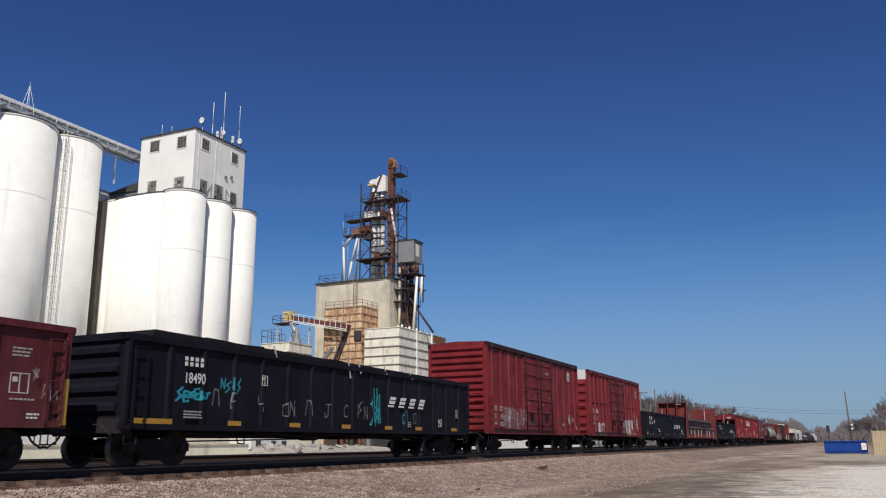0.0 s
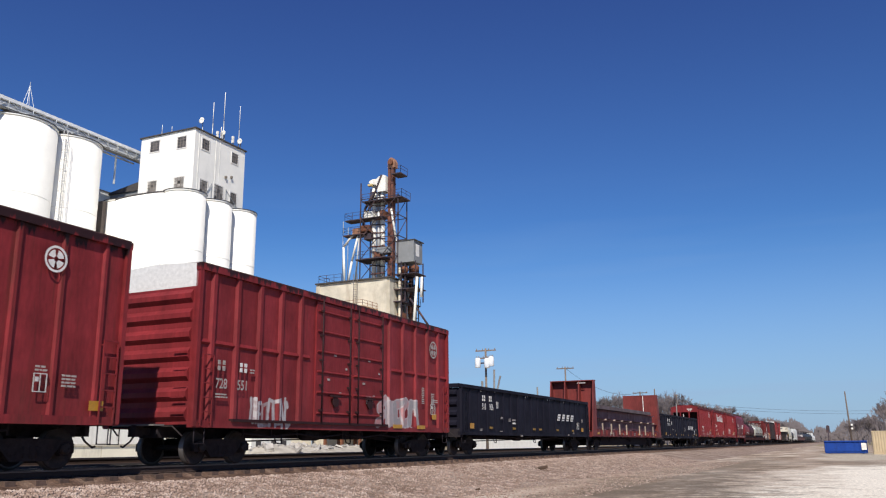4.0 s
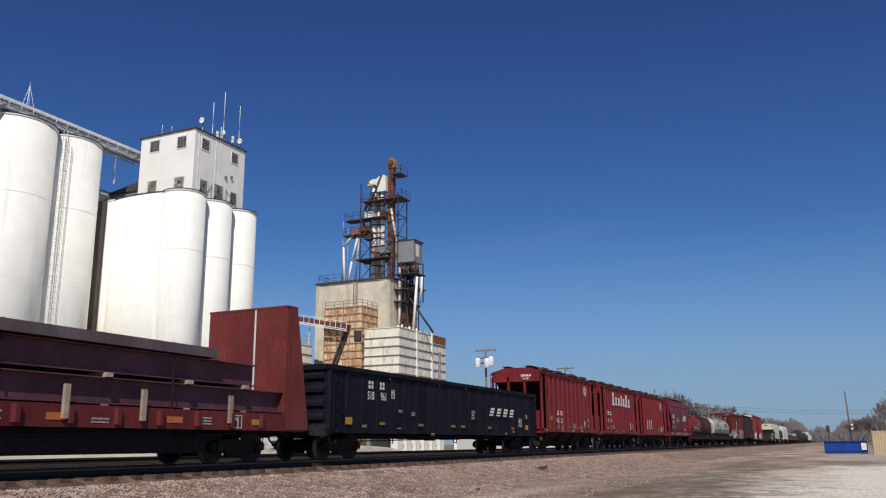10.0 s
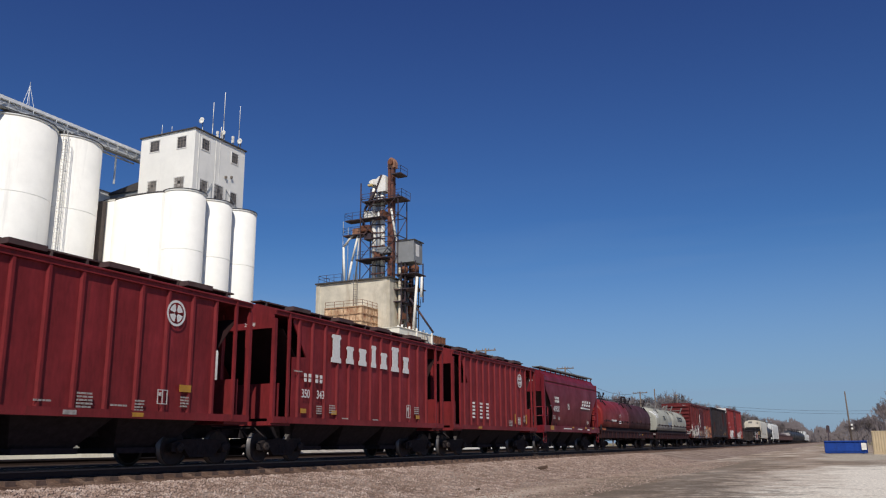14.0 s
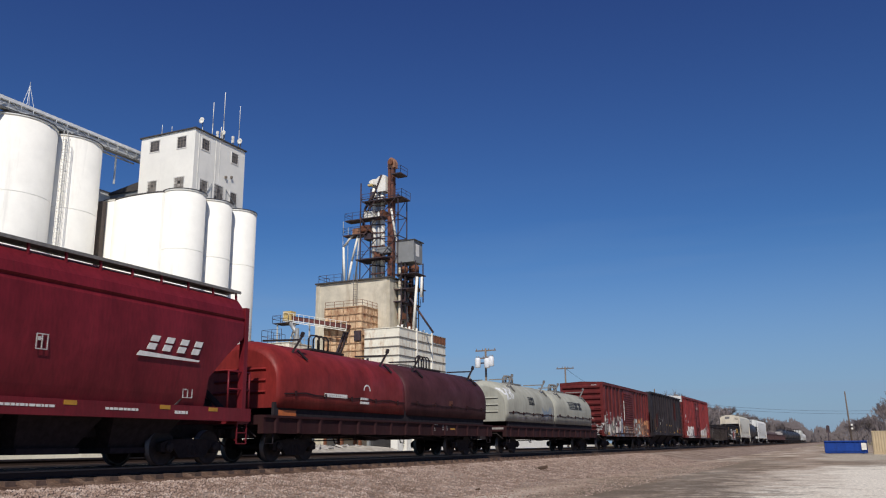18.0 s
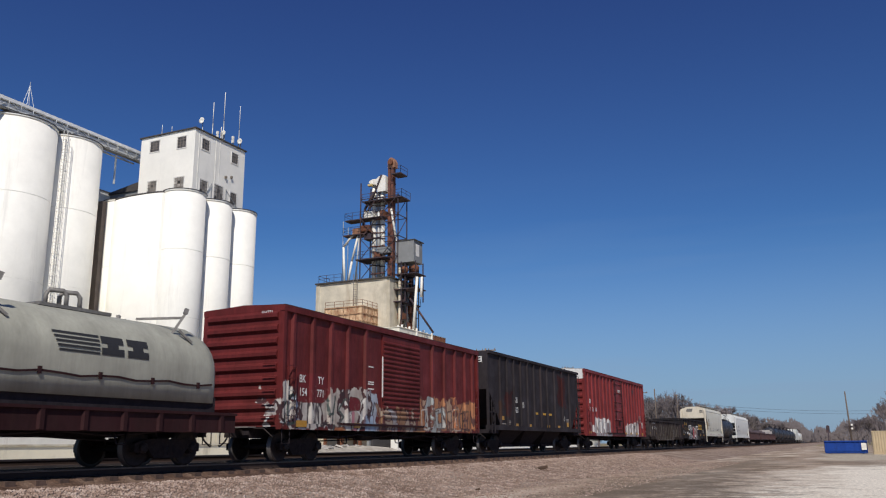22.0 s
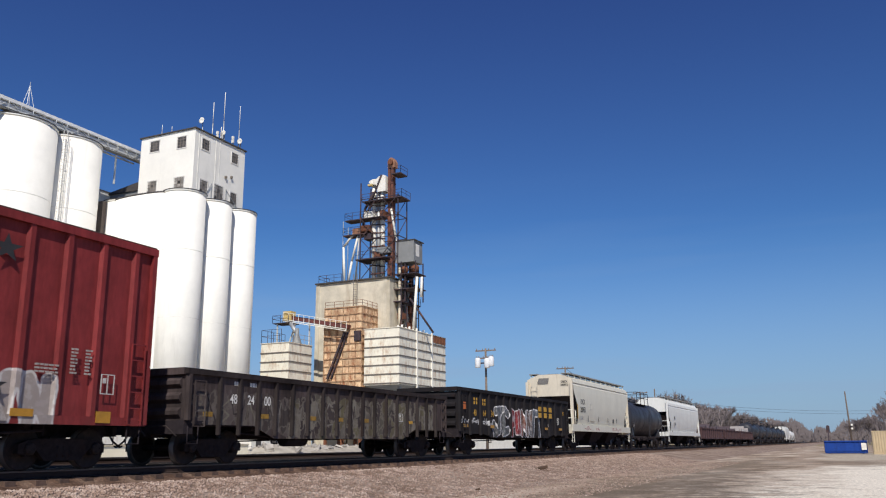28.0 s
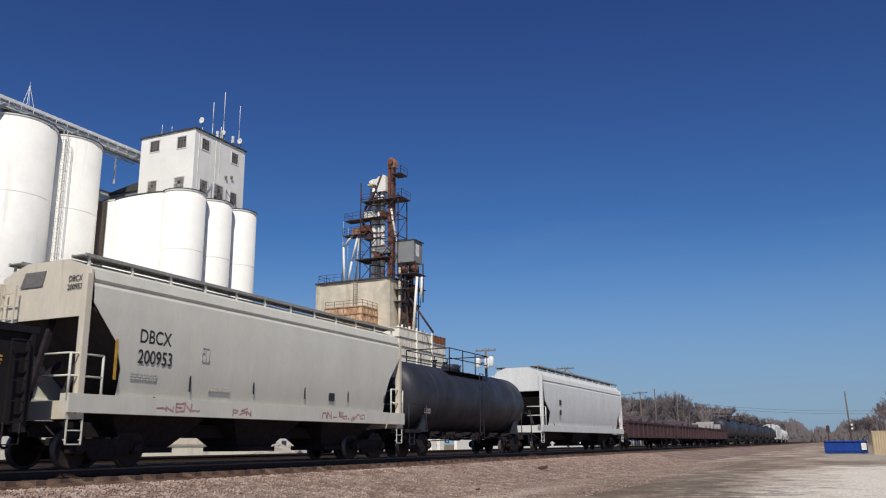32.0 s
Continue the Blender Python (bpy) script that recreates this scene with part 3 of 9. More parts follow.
def headhouse():
    hh = thing("elevator_headhouse", "white concrete headhouse with dusty steel windows", "building", pose(0, 0, 0))
    x0, x1, y0, y1, z0, z1 = -78.9, -69.9, 76.2, 86.0, 31.0, 40.62
    bm = bm_new()
    box(bm, x0, x1, y0, y1, z0, z1)
    part("wall", bm, WHITE_CONCRETE, hh)
    bm = bm_new()
    box(bm, x0 - 0.18, x1 + 0.18, y0 - 0.18, y1 + 0.18, z1, z1 + 0.16)
    part("roof_slab", bm, M_DARKTRIM, hh)
    bm = bm_new()
    box(bm, x1, x1 + 0.02, 80.9, 81.0, z0 + 1, z1)
    part("expansion_joint", bm, M_SEAM, hh)
    for u0, u1, a, b in ((-77.3, -75.75, 38.55, 40.0), (-72.75, -71.3, 38.35, 39.85), (-77.25, -75.8, 32.85, 34.55), (-72.85, -71.3, 32.75, 34.45)):
        window(hh, "-y", u0, u1, a, b, y0, pale=a < 36)
    for u0, u1, a, b in ((77.5, 78.85, 38.35, 39.75), (83.3, 84.55, 38.3, 39.7), (77.5, 78.9, 32.7, 34.3), (80.15, 81.9, 32.4, 34.4), (83.35, 84.6, 32.6, 34.2)):
        window(hh, "+x", u0, u1, a, b, x1, pale=a < 36 and u0 < 83)
    bm = bm_new()
    for y in (79.6, 82.4):
        bar(bm, (x1 + 0.1, y, 31.9), (x1 + 0.1, y, 34.3), 0.06)
    bar(bm, (x1 + 0.1, 82.4, 34.2), (x1 + 0.1, 84.6, 32.4), 0.06)
    bar(bm, (x1 + 0.1, 79.6, 34.2), (x1 + 0.1, 78.3, 32.2), 0.06)
    part("davit", bm, M_GALV, hh)
    for y, z in ((82.2, 35.9), (83.3, 36.2)):
        bm = bm_new()
        box(bm, x1, x1 + 0.25, y - 0.14, y + 0.14, z - 0.14, z + 0.14)
        part("wall_lamp", bm, M_SASH, hh)
    for y in (77.0, 80.2):
        bm = bm_new()
        box(bm, x1, x1 + 0.035, y - 0.05, y + 0.05, z0 + 1, z1)
        part("wall_conduit", bm, M_SEAM, hh)
    # masts and dishes on the roof
    zr = z1 + 0.16
    for x, y, top, r in ((-71.5, 81.1, 46.3, 0.06), (-71.2, 82.9, 48.4, 0.06), (-70.6, 85.4, 47.2, 0.05), (-76.5, 77.2, 42.6, 0.05), (-75.2, 77.6, 42.3, 0.05), (-70.8, 82.0, 43.0, 0.06)):
        a = thing("antenna_mast", "slim grey whip antenna on the headhouse roof", "antenna", pose(x, y, zr), "roof antennas")
        bm = bm_new()
        tube(bm, (0, 0, 0), (0, 0, (top - zr) * 0.45), r * 1.3)
        part("mast", bm, M_GALV, a)
        bm = bm_new()
        tube(bm, (0, 0, (top - zr) * 0.45), (0, 0, top - zr), r * 0.7)
        part("whip", bm, M_WHITEPAINT, a)
    for x, y, h, r in ((-72.6, 80.4, 2.75, 0.42), (-71.0, 82.9, 1.6, 0.36), (-70.4, 85.6, 1.2, 0.4)):
        d = thing("dish_antenna", "small white round dish antenna on a post", "antenna", pose(x, y, zr), "roof dishes")
        bm = bm_new()
        tube(bm, (0, 0, 0), (0, 0, h), 0.06)
        part("post", bm, M_GALV, d)
        bm = bm_new()
        lathe(bm, [(0.0001, 0.0), (r * 0.6, 0.05), (r, 0.16), (r, 0.2), (r * 0.55, 0.1), (0.0001, 0.06)], 18, Matrix.Translation((0.1, -0.2, h)) @ Matrix.Rotation(math.pi / 2, 4, "X"))
        part("dish", bm, M_WHITEPAINT, d)
    for x, y in ((-71.3, 82.0), (-71.0, 82.5), (-70.7, 84.4)):
        d = thing("panel_antenna", "white box antenna cluster on the roof edge", "antenna", pose(x, y, zr), "roof panel antennas")
        bm = bm_new()
        tube(bm, (0, 0, 0), (0, 0, 1.7), 0.05)
        part("post", bm, M_GALV, d)
        for z in (0.7, 1.2):
            bm = bm_new()
            box(bm, -0.12, 0.18, -0.25, -0.05, z, z + 0.45)
            part("panel", bm, M_WHITEPAINT, d)
    # low shed between the two groups of silos
    sh = thing("roof_shed", "small grey shed on the silo roof", "shed", pose(0, 0, 0))
    bm = bm_new()
    box(bm, -84.6, -79.2, 77.0, 80.5, 31.4, 34.0)
    part("wall", bm, M_GREYSHED, sh)
    bm = bm_new()
    prism(bm, [(-84.8, 34.0), (-79.0, 34.0), (-79.0, 35.0), (-79.6, 35.1), (-84.8, 34.25)], 76.8, 80.7)
    part("roof", bm, M_DARKTRIM, sh)
    sh = thing("stair_penthouse", "white concrete stair penthouse on the silo roof", "shed", pose(0, 0, 0))
    bm = bm_new()
    box(bm, -88.6, -84.7, 75.0, 79.5, 31.0, 34.3)
    part("wall", bm, WHITE_CONCRETE, sh)
    bm = bm_new()
    box(bm, -88.7, -84.6, 74.9, 79.6, 34.3, 34.42)
    part("roof", bm, M_DARKTRIM, sh)


def gallery():
    """Open conveyor bridge over the silo tops."""
    g = thing("conveyor_bridge", "grey steel truss conveyor bridge over the silos", "conveyor", pose(0, 0, 0))
    y0, y1, zl, zh = 42.0, 78.0, 38.3, 39.55
    for x in (-81.9, -80.7):
        for z in (zl, zh):
            bm = bm_new()
            bar(bm, (x, y0, z), (x, y1, z), 0.16)
            part("chord", bm, M_CONVEYOR, g)
        n = 22
        for i in range(n):
            a, b = y0 + (y1 - y0) * i / n, y0 + (y1 - y0) * (i + 1) / n
            bm = bm_new()
            bar(bm, (x, a, zl if i % 2 else zh), (x, b, zh if i % 2 else zl), 0.09)
            part("brace", bm, M_CONVEYOR, g)
    bm = bm_new()
    box(bm, -81.75, -80.78, y0, y1, 38.62, 39.2)
    part("conveyor_casing", bm, M_CONVEYOR, g)
    bm = bm_new()
    prism(bm, [(-82.05, zh - 0.22), (-80.55, zh - 0.22), (-80.55, zh + 0.2), (-81.3, zh + 0.46), (-82.05, zh + 0.2)], y0, y1)
    part("weather_cover", bm, M_COVER, g, "pale sheet-metal cover over the belt")
    bm = bm_new()
    box(bm, -80.6, -79.9, y0, y1, 38.0, 38.07)
    part("walkway", bm, M_GREYSHED, g)
    bm = bm_new()
    for i in range(24):
        y = y0 + (y1 - y0) * i / 23
        tube(bm, (-79.95, y, 38.07), (-79.95, y, 39.1), 0.03)
    tube(bm, (-79.95, y0, 39.1), (-79.95, y1, 39.1), 0.03)
    tube(bm, (-79.95, y0, 38.6), (-79.95, y1, 38.6), 0.03)
    part("handrail", bm, M_CONVEYOR, g)
    for y, zb in ((74.4, 34.4), (70.5, 37.3), (58.0, 37.3), (64.0, 37.3)):
        bm = bm_new()
        for x in (-81.3,) if y > 74 else (-81.9, -80.7):
            bar(bm, (x, y, zb), (x, y, zl), 0.17)
        part("trestle", bm, M_CONVEYOR, g)
    m = thing("head_frame", "pointed steel head frame on a silo top", "frame", pose(-81.3, 61.0, 37.5))
    bm = bm_new()
    for dx, dy in ((-0.45, -0.5), (0.45, -0.5), (-0.45, 0.5), (0.45, 0.5)):
        bar(bm, (dx, dy, 0), (dx, dy, 2.2), 0.1)
        bar(bm, (dx, dy, 2.2), (0, 0, 5.0), 0.045)
    for z in (0.8, 2.2):
        bar(bm, (0.45, -0.5, z), (0.45, 0.5, z), 0.08)
        bar(bm, (-0.45, -0.5, z), (0.45, -0.5, z), 0.08)
    bar(bm, (0, 0, 4.8), (0, 0, 5.5), 0.04)
    part("leg_frame", bm, M_CONVEYOR, m)
    bm = bm_new()
    bar(bm, (0.3, -7.5, 0.35), (0.3, 0.3, 2.2), 0.36)
    part("spout", bm, M_CONVEYOR, m)
    bm = bm_new()
    box(bm, -0.32, 0.32, -0.35, 0.4, 1.7, 2.3)
    part("head_box", bm, M_GALV, m)


# ---- old concrete elevator with its leg tower ----
def railing(parent, pts, z, h=1.07, material=None, name="railing"):
    bm = bm_new()
    for a, b in zip(pts, pts[1:]):
        n = max(1, int(math.dist(a, b) / 1.3))
        for i in range(n + 1):
            p = [a[k] + (b[k] - a[k]) * i / n for k in (0, 1)]
            bar(bm, (*p, z), (*p, z + h), 0.05)
        for k in (0.55, 1.0):
            bar(bm, (*a, z + h * k), (*b, z + h * k), 0.045)
    return part(name, bm, material or M_DARKSTEEL, parent)


def concrete_elevator():
    e = thing("concrete_elevator", "bare stained concrete grain elevator block", "building", pose(0, 0, 0))
    x0, x1, y0, y1, z1 = -69.2, -56.85, 103.4, 112.0, 25.0
    bm = bm_new()
    box(bm, x0, x1, y0, y1, 0.2, z1)
    part("wall", bm, GREY_CONCRETE, e)
    bm = bm_new()
    box(bm, x0 - 0.3, x1 + 0.25, y0 - 0.3, y1 + 0.2, z1, z1 + 0.2)
    part("roof_slab", bm, M_DARKTRIM, e)
    for x in (-69.05, -62.9, -57.6):
        bm = bm_new()
        box(bm, x - 0.35, x + 0.35, y0 - 0.10, y0, 0.2, z1)
        part("pilaster", bm, GREY_CONCRETE, e)
    bm = bm_new()
    for x in (-62.7, -62.1):
        bar(bm, (x, y0 - 0.35, 15), (x, y0 - 0.35, z1 + 1.0), 0.07)
    for i in range(30):
        bar(bm, (-62.7, y0 - 0.35, 15.3 + i * 0.35), (-62.1, y0 - 0.35, 15.3 + i * 0.35), 0.045)
    part("ladder", bm, M_SASH, e)
    railing(e, [(-69.0, y0), (-65.0, y0)], z1 + 0.28)
    railing(e, [(-69.0, y0), (-69.0, y1)], z1 + 0.28)
    # platform and clutter on the side towards the line
    bm = bm_new()
    box(bm, x1, x1 + 1.4, 104.5, 110.5, 21.6, 21.75)
    part("side_platform", bm, M_DARKSTEEL, e)
    railing(e, [(x1 + 1.35, 104.5), (x1 + 1.35, 110.5)], 21.75)
    for y, z, r in ((105.3, 12, 0.28), (107.0, 12, 0.34), (108.6, 13, 0.25)):
        bm = bm_new()
        tube(bm, (x1 + 0.7, y, z), (x1 + 0.5, y + 0.3, z1 + 3), r, seg=10)
        part("spout", bm, M_GREYSHED if r > 0.3 else M_RUST if r < 0.27 else GREY_CONCRETE, e)
    for y, z, dy in ((105.9, 19.2, 0.5), (106.7, 22.9, 0.7), (108.2, 20.4, 0.6), (109.4, 23.3, 0.5), (107.4, 18.0, 0.5)):
        bm = bm_new()
        box(bm, x1 + 0.2, x1 + 1.1, y - dy, y + dy, z, z + 0.9)
        lathe(bm, [(0.3, 0.9), (0.12, 1.5)], 10, Matrix.Translation((x1 + 0.65, y, z)))
        part("dust_collector", bm, M_RUST if z < 21 else M_GREYSHED, e)
    bm = bm_new()
    rail_path(bm, [(x1 + 1.0, 104.7, 18.0), (x1 + 0.9, 105.6, 21.0), (x1 + 1.2, 106.3, 24.8), (x1 + 1.2, 107.4, 25.6)], 0.13, 8)
    rail_path(bm, [(x1 + 0.8, 109.9, 17.5), (x1 + 1.0, 108.9, 20.5), (x1 + 0.8, 109.2, 24.6)], 0.11, 8)
    part("duct", bm, M_DARKSTEEL, e)
    bm = bm_new()
    for y in (104.6, 106.4, 108.4, 110.2):
        bar(bm, (x1 + 1.2, y, 17), (x1 + 1.2, y, z1 + 2.5), 0.12)
    for z in (19, 21, 23, 25, 27):
        bar(bm, (x1 + 1.2, 104.6, z), (x1 + 1.2, 110.2, z + (0.9 if z % 4 else -0.9)), 0.09)
    part("side_frame", bm, M_DARKSTEEL, e)

    # rusting hopper bins on its front
    r = thing("rusting_bin", "ribbed steel bin streaked orange with rust", "bin", pose(0, 0, 0))
    bx0, bx1, by0, by1, bz0, bz1 = -65.0, -58.85, 99.2, 103.3, 4.0, 20.45
    bm = bm_new()
    box(bm, bx0, bx1, by0, by1, bz0, bz1)
    part("core", bm, M_BINRUST, r)
    nz = 16
    for j in range(nz):
        za, zb = bz0 + (bz1 - bz0) * j / nz, bz0 + (bz1 - bz0) * (j + 1) / nz
        for i in range(6):
            a, b = bx0 + (bx1 - bx0) * i / 6, bx0 + (bx1 - bx0) * (i + 1) / 6
            bm = bm_new()
            box(bm, a + 0.07, b - 0.07, by0 - 0.03, by0, za + 0.08, zb - 0.08)
            part("panel", bm, M_BINRUST, r)
        for i in range(3):
            a, b = by0 + (by1 - by0) * i / 3, by0 + (by1 - by0) * (i + 1) / 3
            bm = bm_new()
            box(bm, bx1, bx1 + 0.03, a + 0.07, b - 0.07, za + 0.08, zb - 0.08)
            part("panel", bm, M_BINRUST, r)
        bm = bm_new()
        box(bm, bx0 - 0.06, bx1 + 0.14, by0 - 0.14, by0, zb - 0.07, zb + 0.07)
        box(bm, bx1, bx1 + 0.14, by0, by1, zb - 0.07, zb + 0.07)
        part("rib", bm, M_BINRIB, r)
    for i in range(7):
        x = bx0 + (bx1 - bx0) * i / 6
        bm = bm_new()
        box(bm, x - 0.06, x + 0.06, by0 - 0.11, by0, bz0, bz1)
        part("stiffener", bm, M_BINRIB, r)
    for i in range(1, 4):
        y = by0 + (by1 - by0) * i / 3
        bm = bm_new()
        box(bm, bx1, bx1 + 0.11, y - 0.06, y + 0.06, bz0, bz1)
        part("stiffener", bm, M_BINRIB, r)
    railing(r, [(bx0, by0), (bx1, by0), (bx1, by1)], bz1, 0.9, M_RUST)
    # dark block standing in for an open hole in the bin front
    bm = bm_new()
    box(bm, bx1 - 1.15, bx1 - 0.1, by0 - 0.3, by0 - 0.02, 15.6, 17.0)
    part("bin_opening", bm, M_DARKSTEEL, r)
    bm = bm_new()
    for x in (bx0 + 0.3, -62, bx1 - 0.3):
        for y in (by0 + 0.3, by1 - 0.3):
            bm = bm_new()
            bar(bm, (x, y, 0.2), (x, y, bz0), 0.35)
            part("leg", bm, M_RUST, r)

    # white banded bins
    for name, wx0, wx1, wy0, wy1, wz1, label, splits in (("loadout_bin", -58.0, -52.6, 98.4, 113.0, 16.95, "row of white steel bins with dark bands", (103.5, 108.3)), ("loadout_bin", -70.9, -66.3, 92.6, 98.0, 15.1, "small white steel bin with dark bands", ())):
        w = thing(name, label, "bin", pose(0, 0, 0), "white banded bins")
        wz0 = wz1 - 7.6
        bm = bm_new()
        box(bm, wx0, wx1, wy0, wy1, wz0, wz1)
        part("bin_wall", bm, M_BIN, w)
        z = wz1 - 1.3
        while z > wz0:
            bm = bm_new()
            box(bm, wx0 - 0.09, wx1 + 0.09, wy0 - 0.09, wy0, z - 0.07, z + 0.07)
            box(bm, wx1, wx1 + 0.09, wy0, wy1, z - 0.07, z + 0.07)
            part("band", bm, M_BAND, w)
            z -= 1.22
        bm = bm_new()
        box(bm, wx0 - 0.1, wx1 + 0.1, wy0 - 0.1, wy1 + 0.1, wz1, wz1 + 0.08)
        part("rim", bm, M_BIN, w)
        for y in splits:
            bm = bm_new()
            box(bm, wx1, wx1 + 0.16, y - 0.16, y + 0.16, wz0 - 1.5, wz1 + 0.3)
            part("corner_strip", bm, M_WHITEPAINT, w)
        bm = bm_new()
        for y in even(wy0 + 0.8, wy1 - 0.8, 3 if splits else 2):
            for x in (wx0 + 0.4, wx1 - 0.4):
                bm = bm_new()
                bar(bm, (x, y, 0.2), (x, y, wz0), 0.4)
                part("leg", bm, M_GREYSHED, w)
        bm = bm_new()
        for y in even(wy0 + 0.8, wy1 - 0.8, 3 if splits else 2)[:-1]:
            bar(bm, (wx1 - 0.4, y, wz0), (wx1 - 0.4, y + 3.5, wz0 - 2.6), 0.14)
            bar(bm, (wx1 - 0.4, y + 3.5, wz0), (wx1 - 0.4, y, wz0 - 2.6), 0.14)
        part("cross_brace", bm, M_GREYSHED, w)
        bm = bm_new()
        for y in even(wy0 + 2.4, wy1 - 2.4, 3 if splits else 1):
            top = [(wx0, y - 2.3), (wx1, y - 2.3), (wx1, y + 2.3), (wx0, y + 2.3)]
            vt = [bm.verts.new((a, b, wz0)) for a, b in top]
            cx = (wx0 + wx1) / 2
            vl = [bm.verts.new((cx + (a - cx) * 0.15, y + (b - y) * 0.15, wz0 - 2.6)) for a, b in top]
            for i in range(4):
                bm.faces.new((vt[i], vt[(i + 1) % 4], vl[(i + 1) % 4], vl[i]))
            bm.faces.new(vl)
        part("hopper_bottom", bm, M_GREYSHED, w)
        if splits:
            for i in range(9):
                bm = bm_new()
                tube(bm, (wx1 - 0.6, wy0 + 0.8 + 1.1 * i, wz1), (wx1 - 0.6, wy0 + 0.8 + 1.1 * i, wz1 + 0.35 + 0.25 * (i % 2)), 0.16, seg=8)
                part("vent", bm, M_WHITEPAINT, w)
            bm = bm_new()
            for i in range(8):
                box(bm, wx1 - 0.05, wx1 + 0.1, 108.7 + i * 0.55, 109.05 + i * 0.55, wz1 - 1.0, wz1 + 0.1)
            part("rusted_lattice", bm, M_RUST, w)
        else:
            railing(w, [(wx0, wy0), (-67.6, wy0)], wz1, 1.9, M_DARKSTEEL)
            railing(w, [(wx0, wy0), (wx0, wy1)], wz1, 1.9, M_DARKSTEEL)
            railing(w, [(-66.4, 94.5), (-66.4, wy1)], wz1, 1.3, M_GALV)
            bm = bm_new()
            lathe(bm, [(0.75, 0), (0.62, 0.5), (0.3, 1.5), (0.25, 2.4)], 14, Matrix.Translation((-67.6, 96.2, wz1)))
            part("cyclone", bm, M_GREYSHED, w)
    for y in (96.7, 99.2, 101.7, 104.2, 106.7, 109.2):
        p = thing("concrete_pier", "short white concrete pier under the bins", "pier", pose(-52.0, y, 0.2), "bin piers")
        bm = bm_new()
        box(bm, -0.5, 0.5, -0.72, 0.72, 0, 2.2)
        part("shaft", bm, M_WHITEPAINT, p)
        bm = bm_new()
        box(bm, -0.6, 0.6, -0.82, 0.82, 2.2, 2.4)
        part("cap", bm, M_WHITEPAINT, p)


def belt_conveyor():
    c = thing("belt_conveyor", "sloping red belt conveyor with white catwalk and yellow drive", "conveyor", pose(0, 0, 0))
    a, b = Vector((-70.8, 98.0, 19.0)), Vector((-60.6, 98.6, 17.0))
    bm = bm_new()
    bar(bm, a + Vector((0, 0, 0.55)), b + Vector((0, 0, 0.55)), 0.9, 0.55)
    part("belt_casing", bm, M_REDPAINT, c)
    for z in (0.0, 0.22):
        bm = bm_new()
        bar(bm, a + Vector((0, -0.7, z - 0.1)), b + Vector((0, -0.7, z - 0.1)), 0.1, 0.09)
        part("catwalk_beam", bm, M_WHITEPAINT, c)
    bm = bm_new()
    for i in range(13):
        p = a + (b - a) * (i / 12) + Vector((0, -0.75, 0))
        bar(bm, p, p + Vector((0, 0, 1.15)), 0.06)
    bar(bm, a + Vector((0, -0.75, 1.15)), b + Vector((0, -0.75, 1.15)), 0.05)
    part("catwalk_railing", bm, M_WHITEPAINT, c)
    bm = bm_new()
    box(bm, -71.0, -69.6, 97.4, 98.6, 18.9, 20.3)
    part("drive_box", bm, M_YELLOWPAINT, c, "yellow painted drive housing")
    bm = bm_new()
    box(bm, -72.3, -69.4, 96.8, 99.2, 18.5, 18.6)
    part("head_platform", bm, M_DARKSTEEL, c)
    railing(c, [(-69.6, 96.8), (-72.3, 96.8), (-72.3, 99.2)], 18.6)
    bm = bm_new()
    for x, y in ((-71.7, 97.2), (-69.9, 98.6), (-66.9, 98.2)):
        bar(bm, (x, y, 14.6), (x, y, 18.6), 0.16)
    bar(bm, (-70.6, 98.0, 14.6), (-69.2, 98.0, 18.4), 0.14)
    part("trestle", bm, M_CONVEYOR, c)
    bm = bm_new()
    tube(bm, (-69.3, 97.0, 18.4), (-67.9, 96.4, 17.0), 0.28, seg=10)
    part("discharge_spout", bm, M_GALV, c)
    bm = bm_new()
    bar(bm, (-61.5, 98.9, 16.8), (-64.2, 98.9, 10.5), 0.3)
    bar(bm, (-61.0, 98.9, 16.8), (-63.6, 98.9, 10.5), 0.2)
    for i in range(8):
        t = i / 7
        p, q = Vector((-61.5, 98.9, 16.8)).lerp(Vector((-64.2, 98.9, 10.5)), t), Vector((-61.0, 98.9, 16.8)).lerp(Vector((-63.6, 98.9, 10.5)), t)
        bar(bm, p, q, 0.09)
    part("strut", bm, M_DARKSTEEL, c)


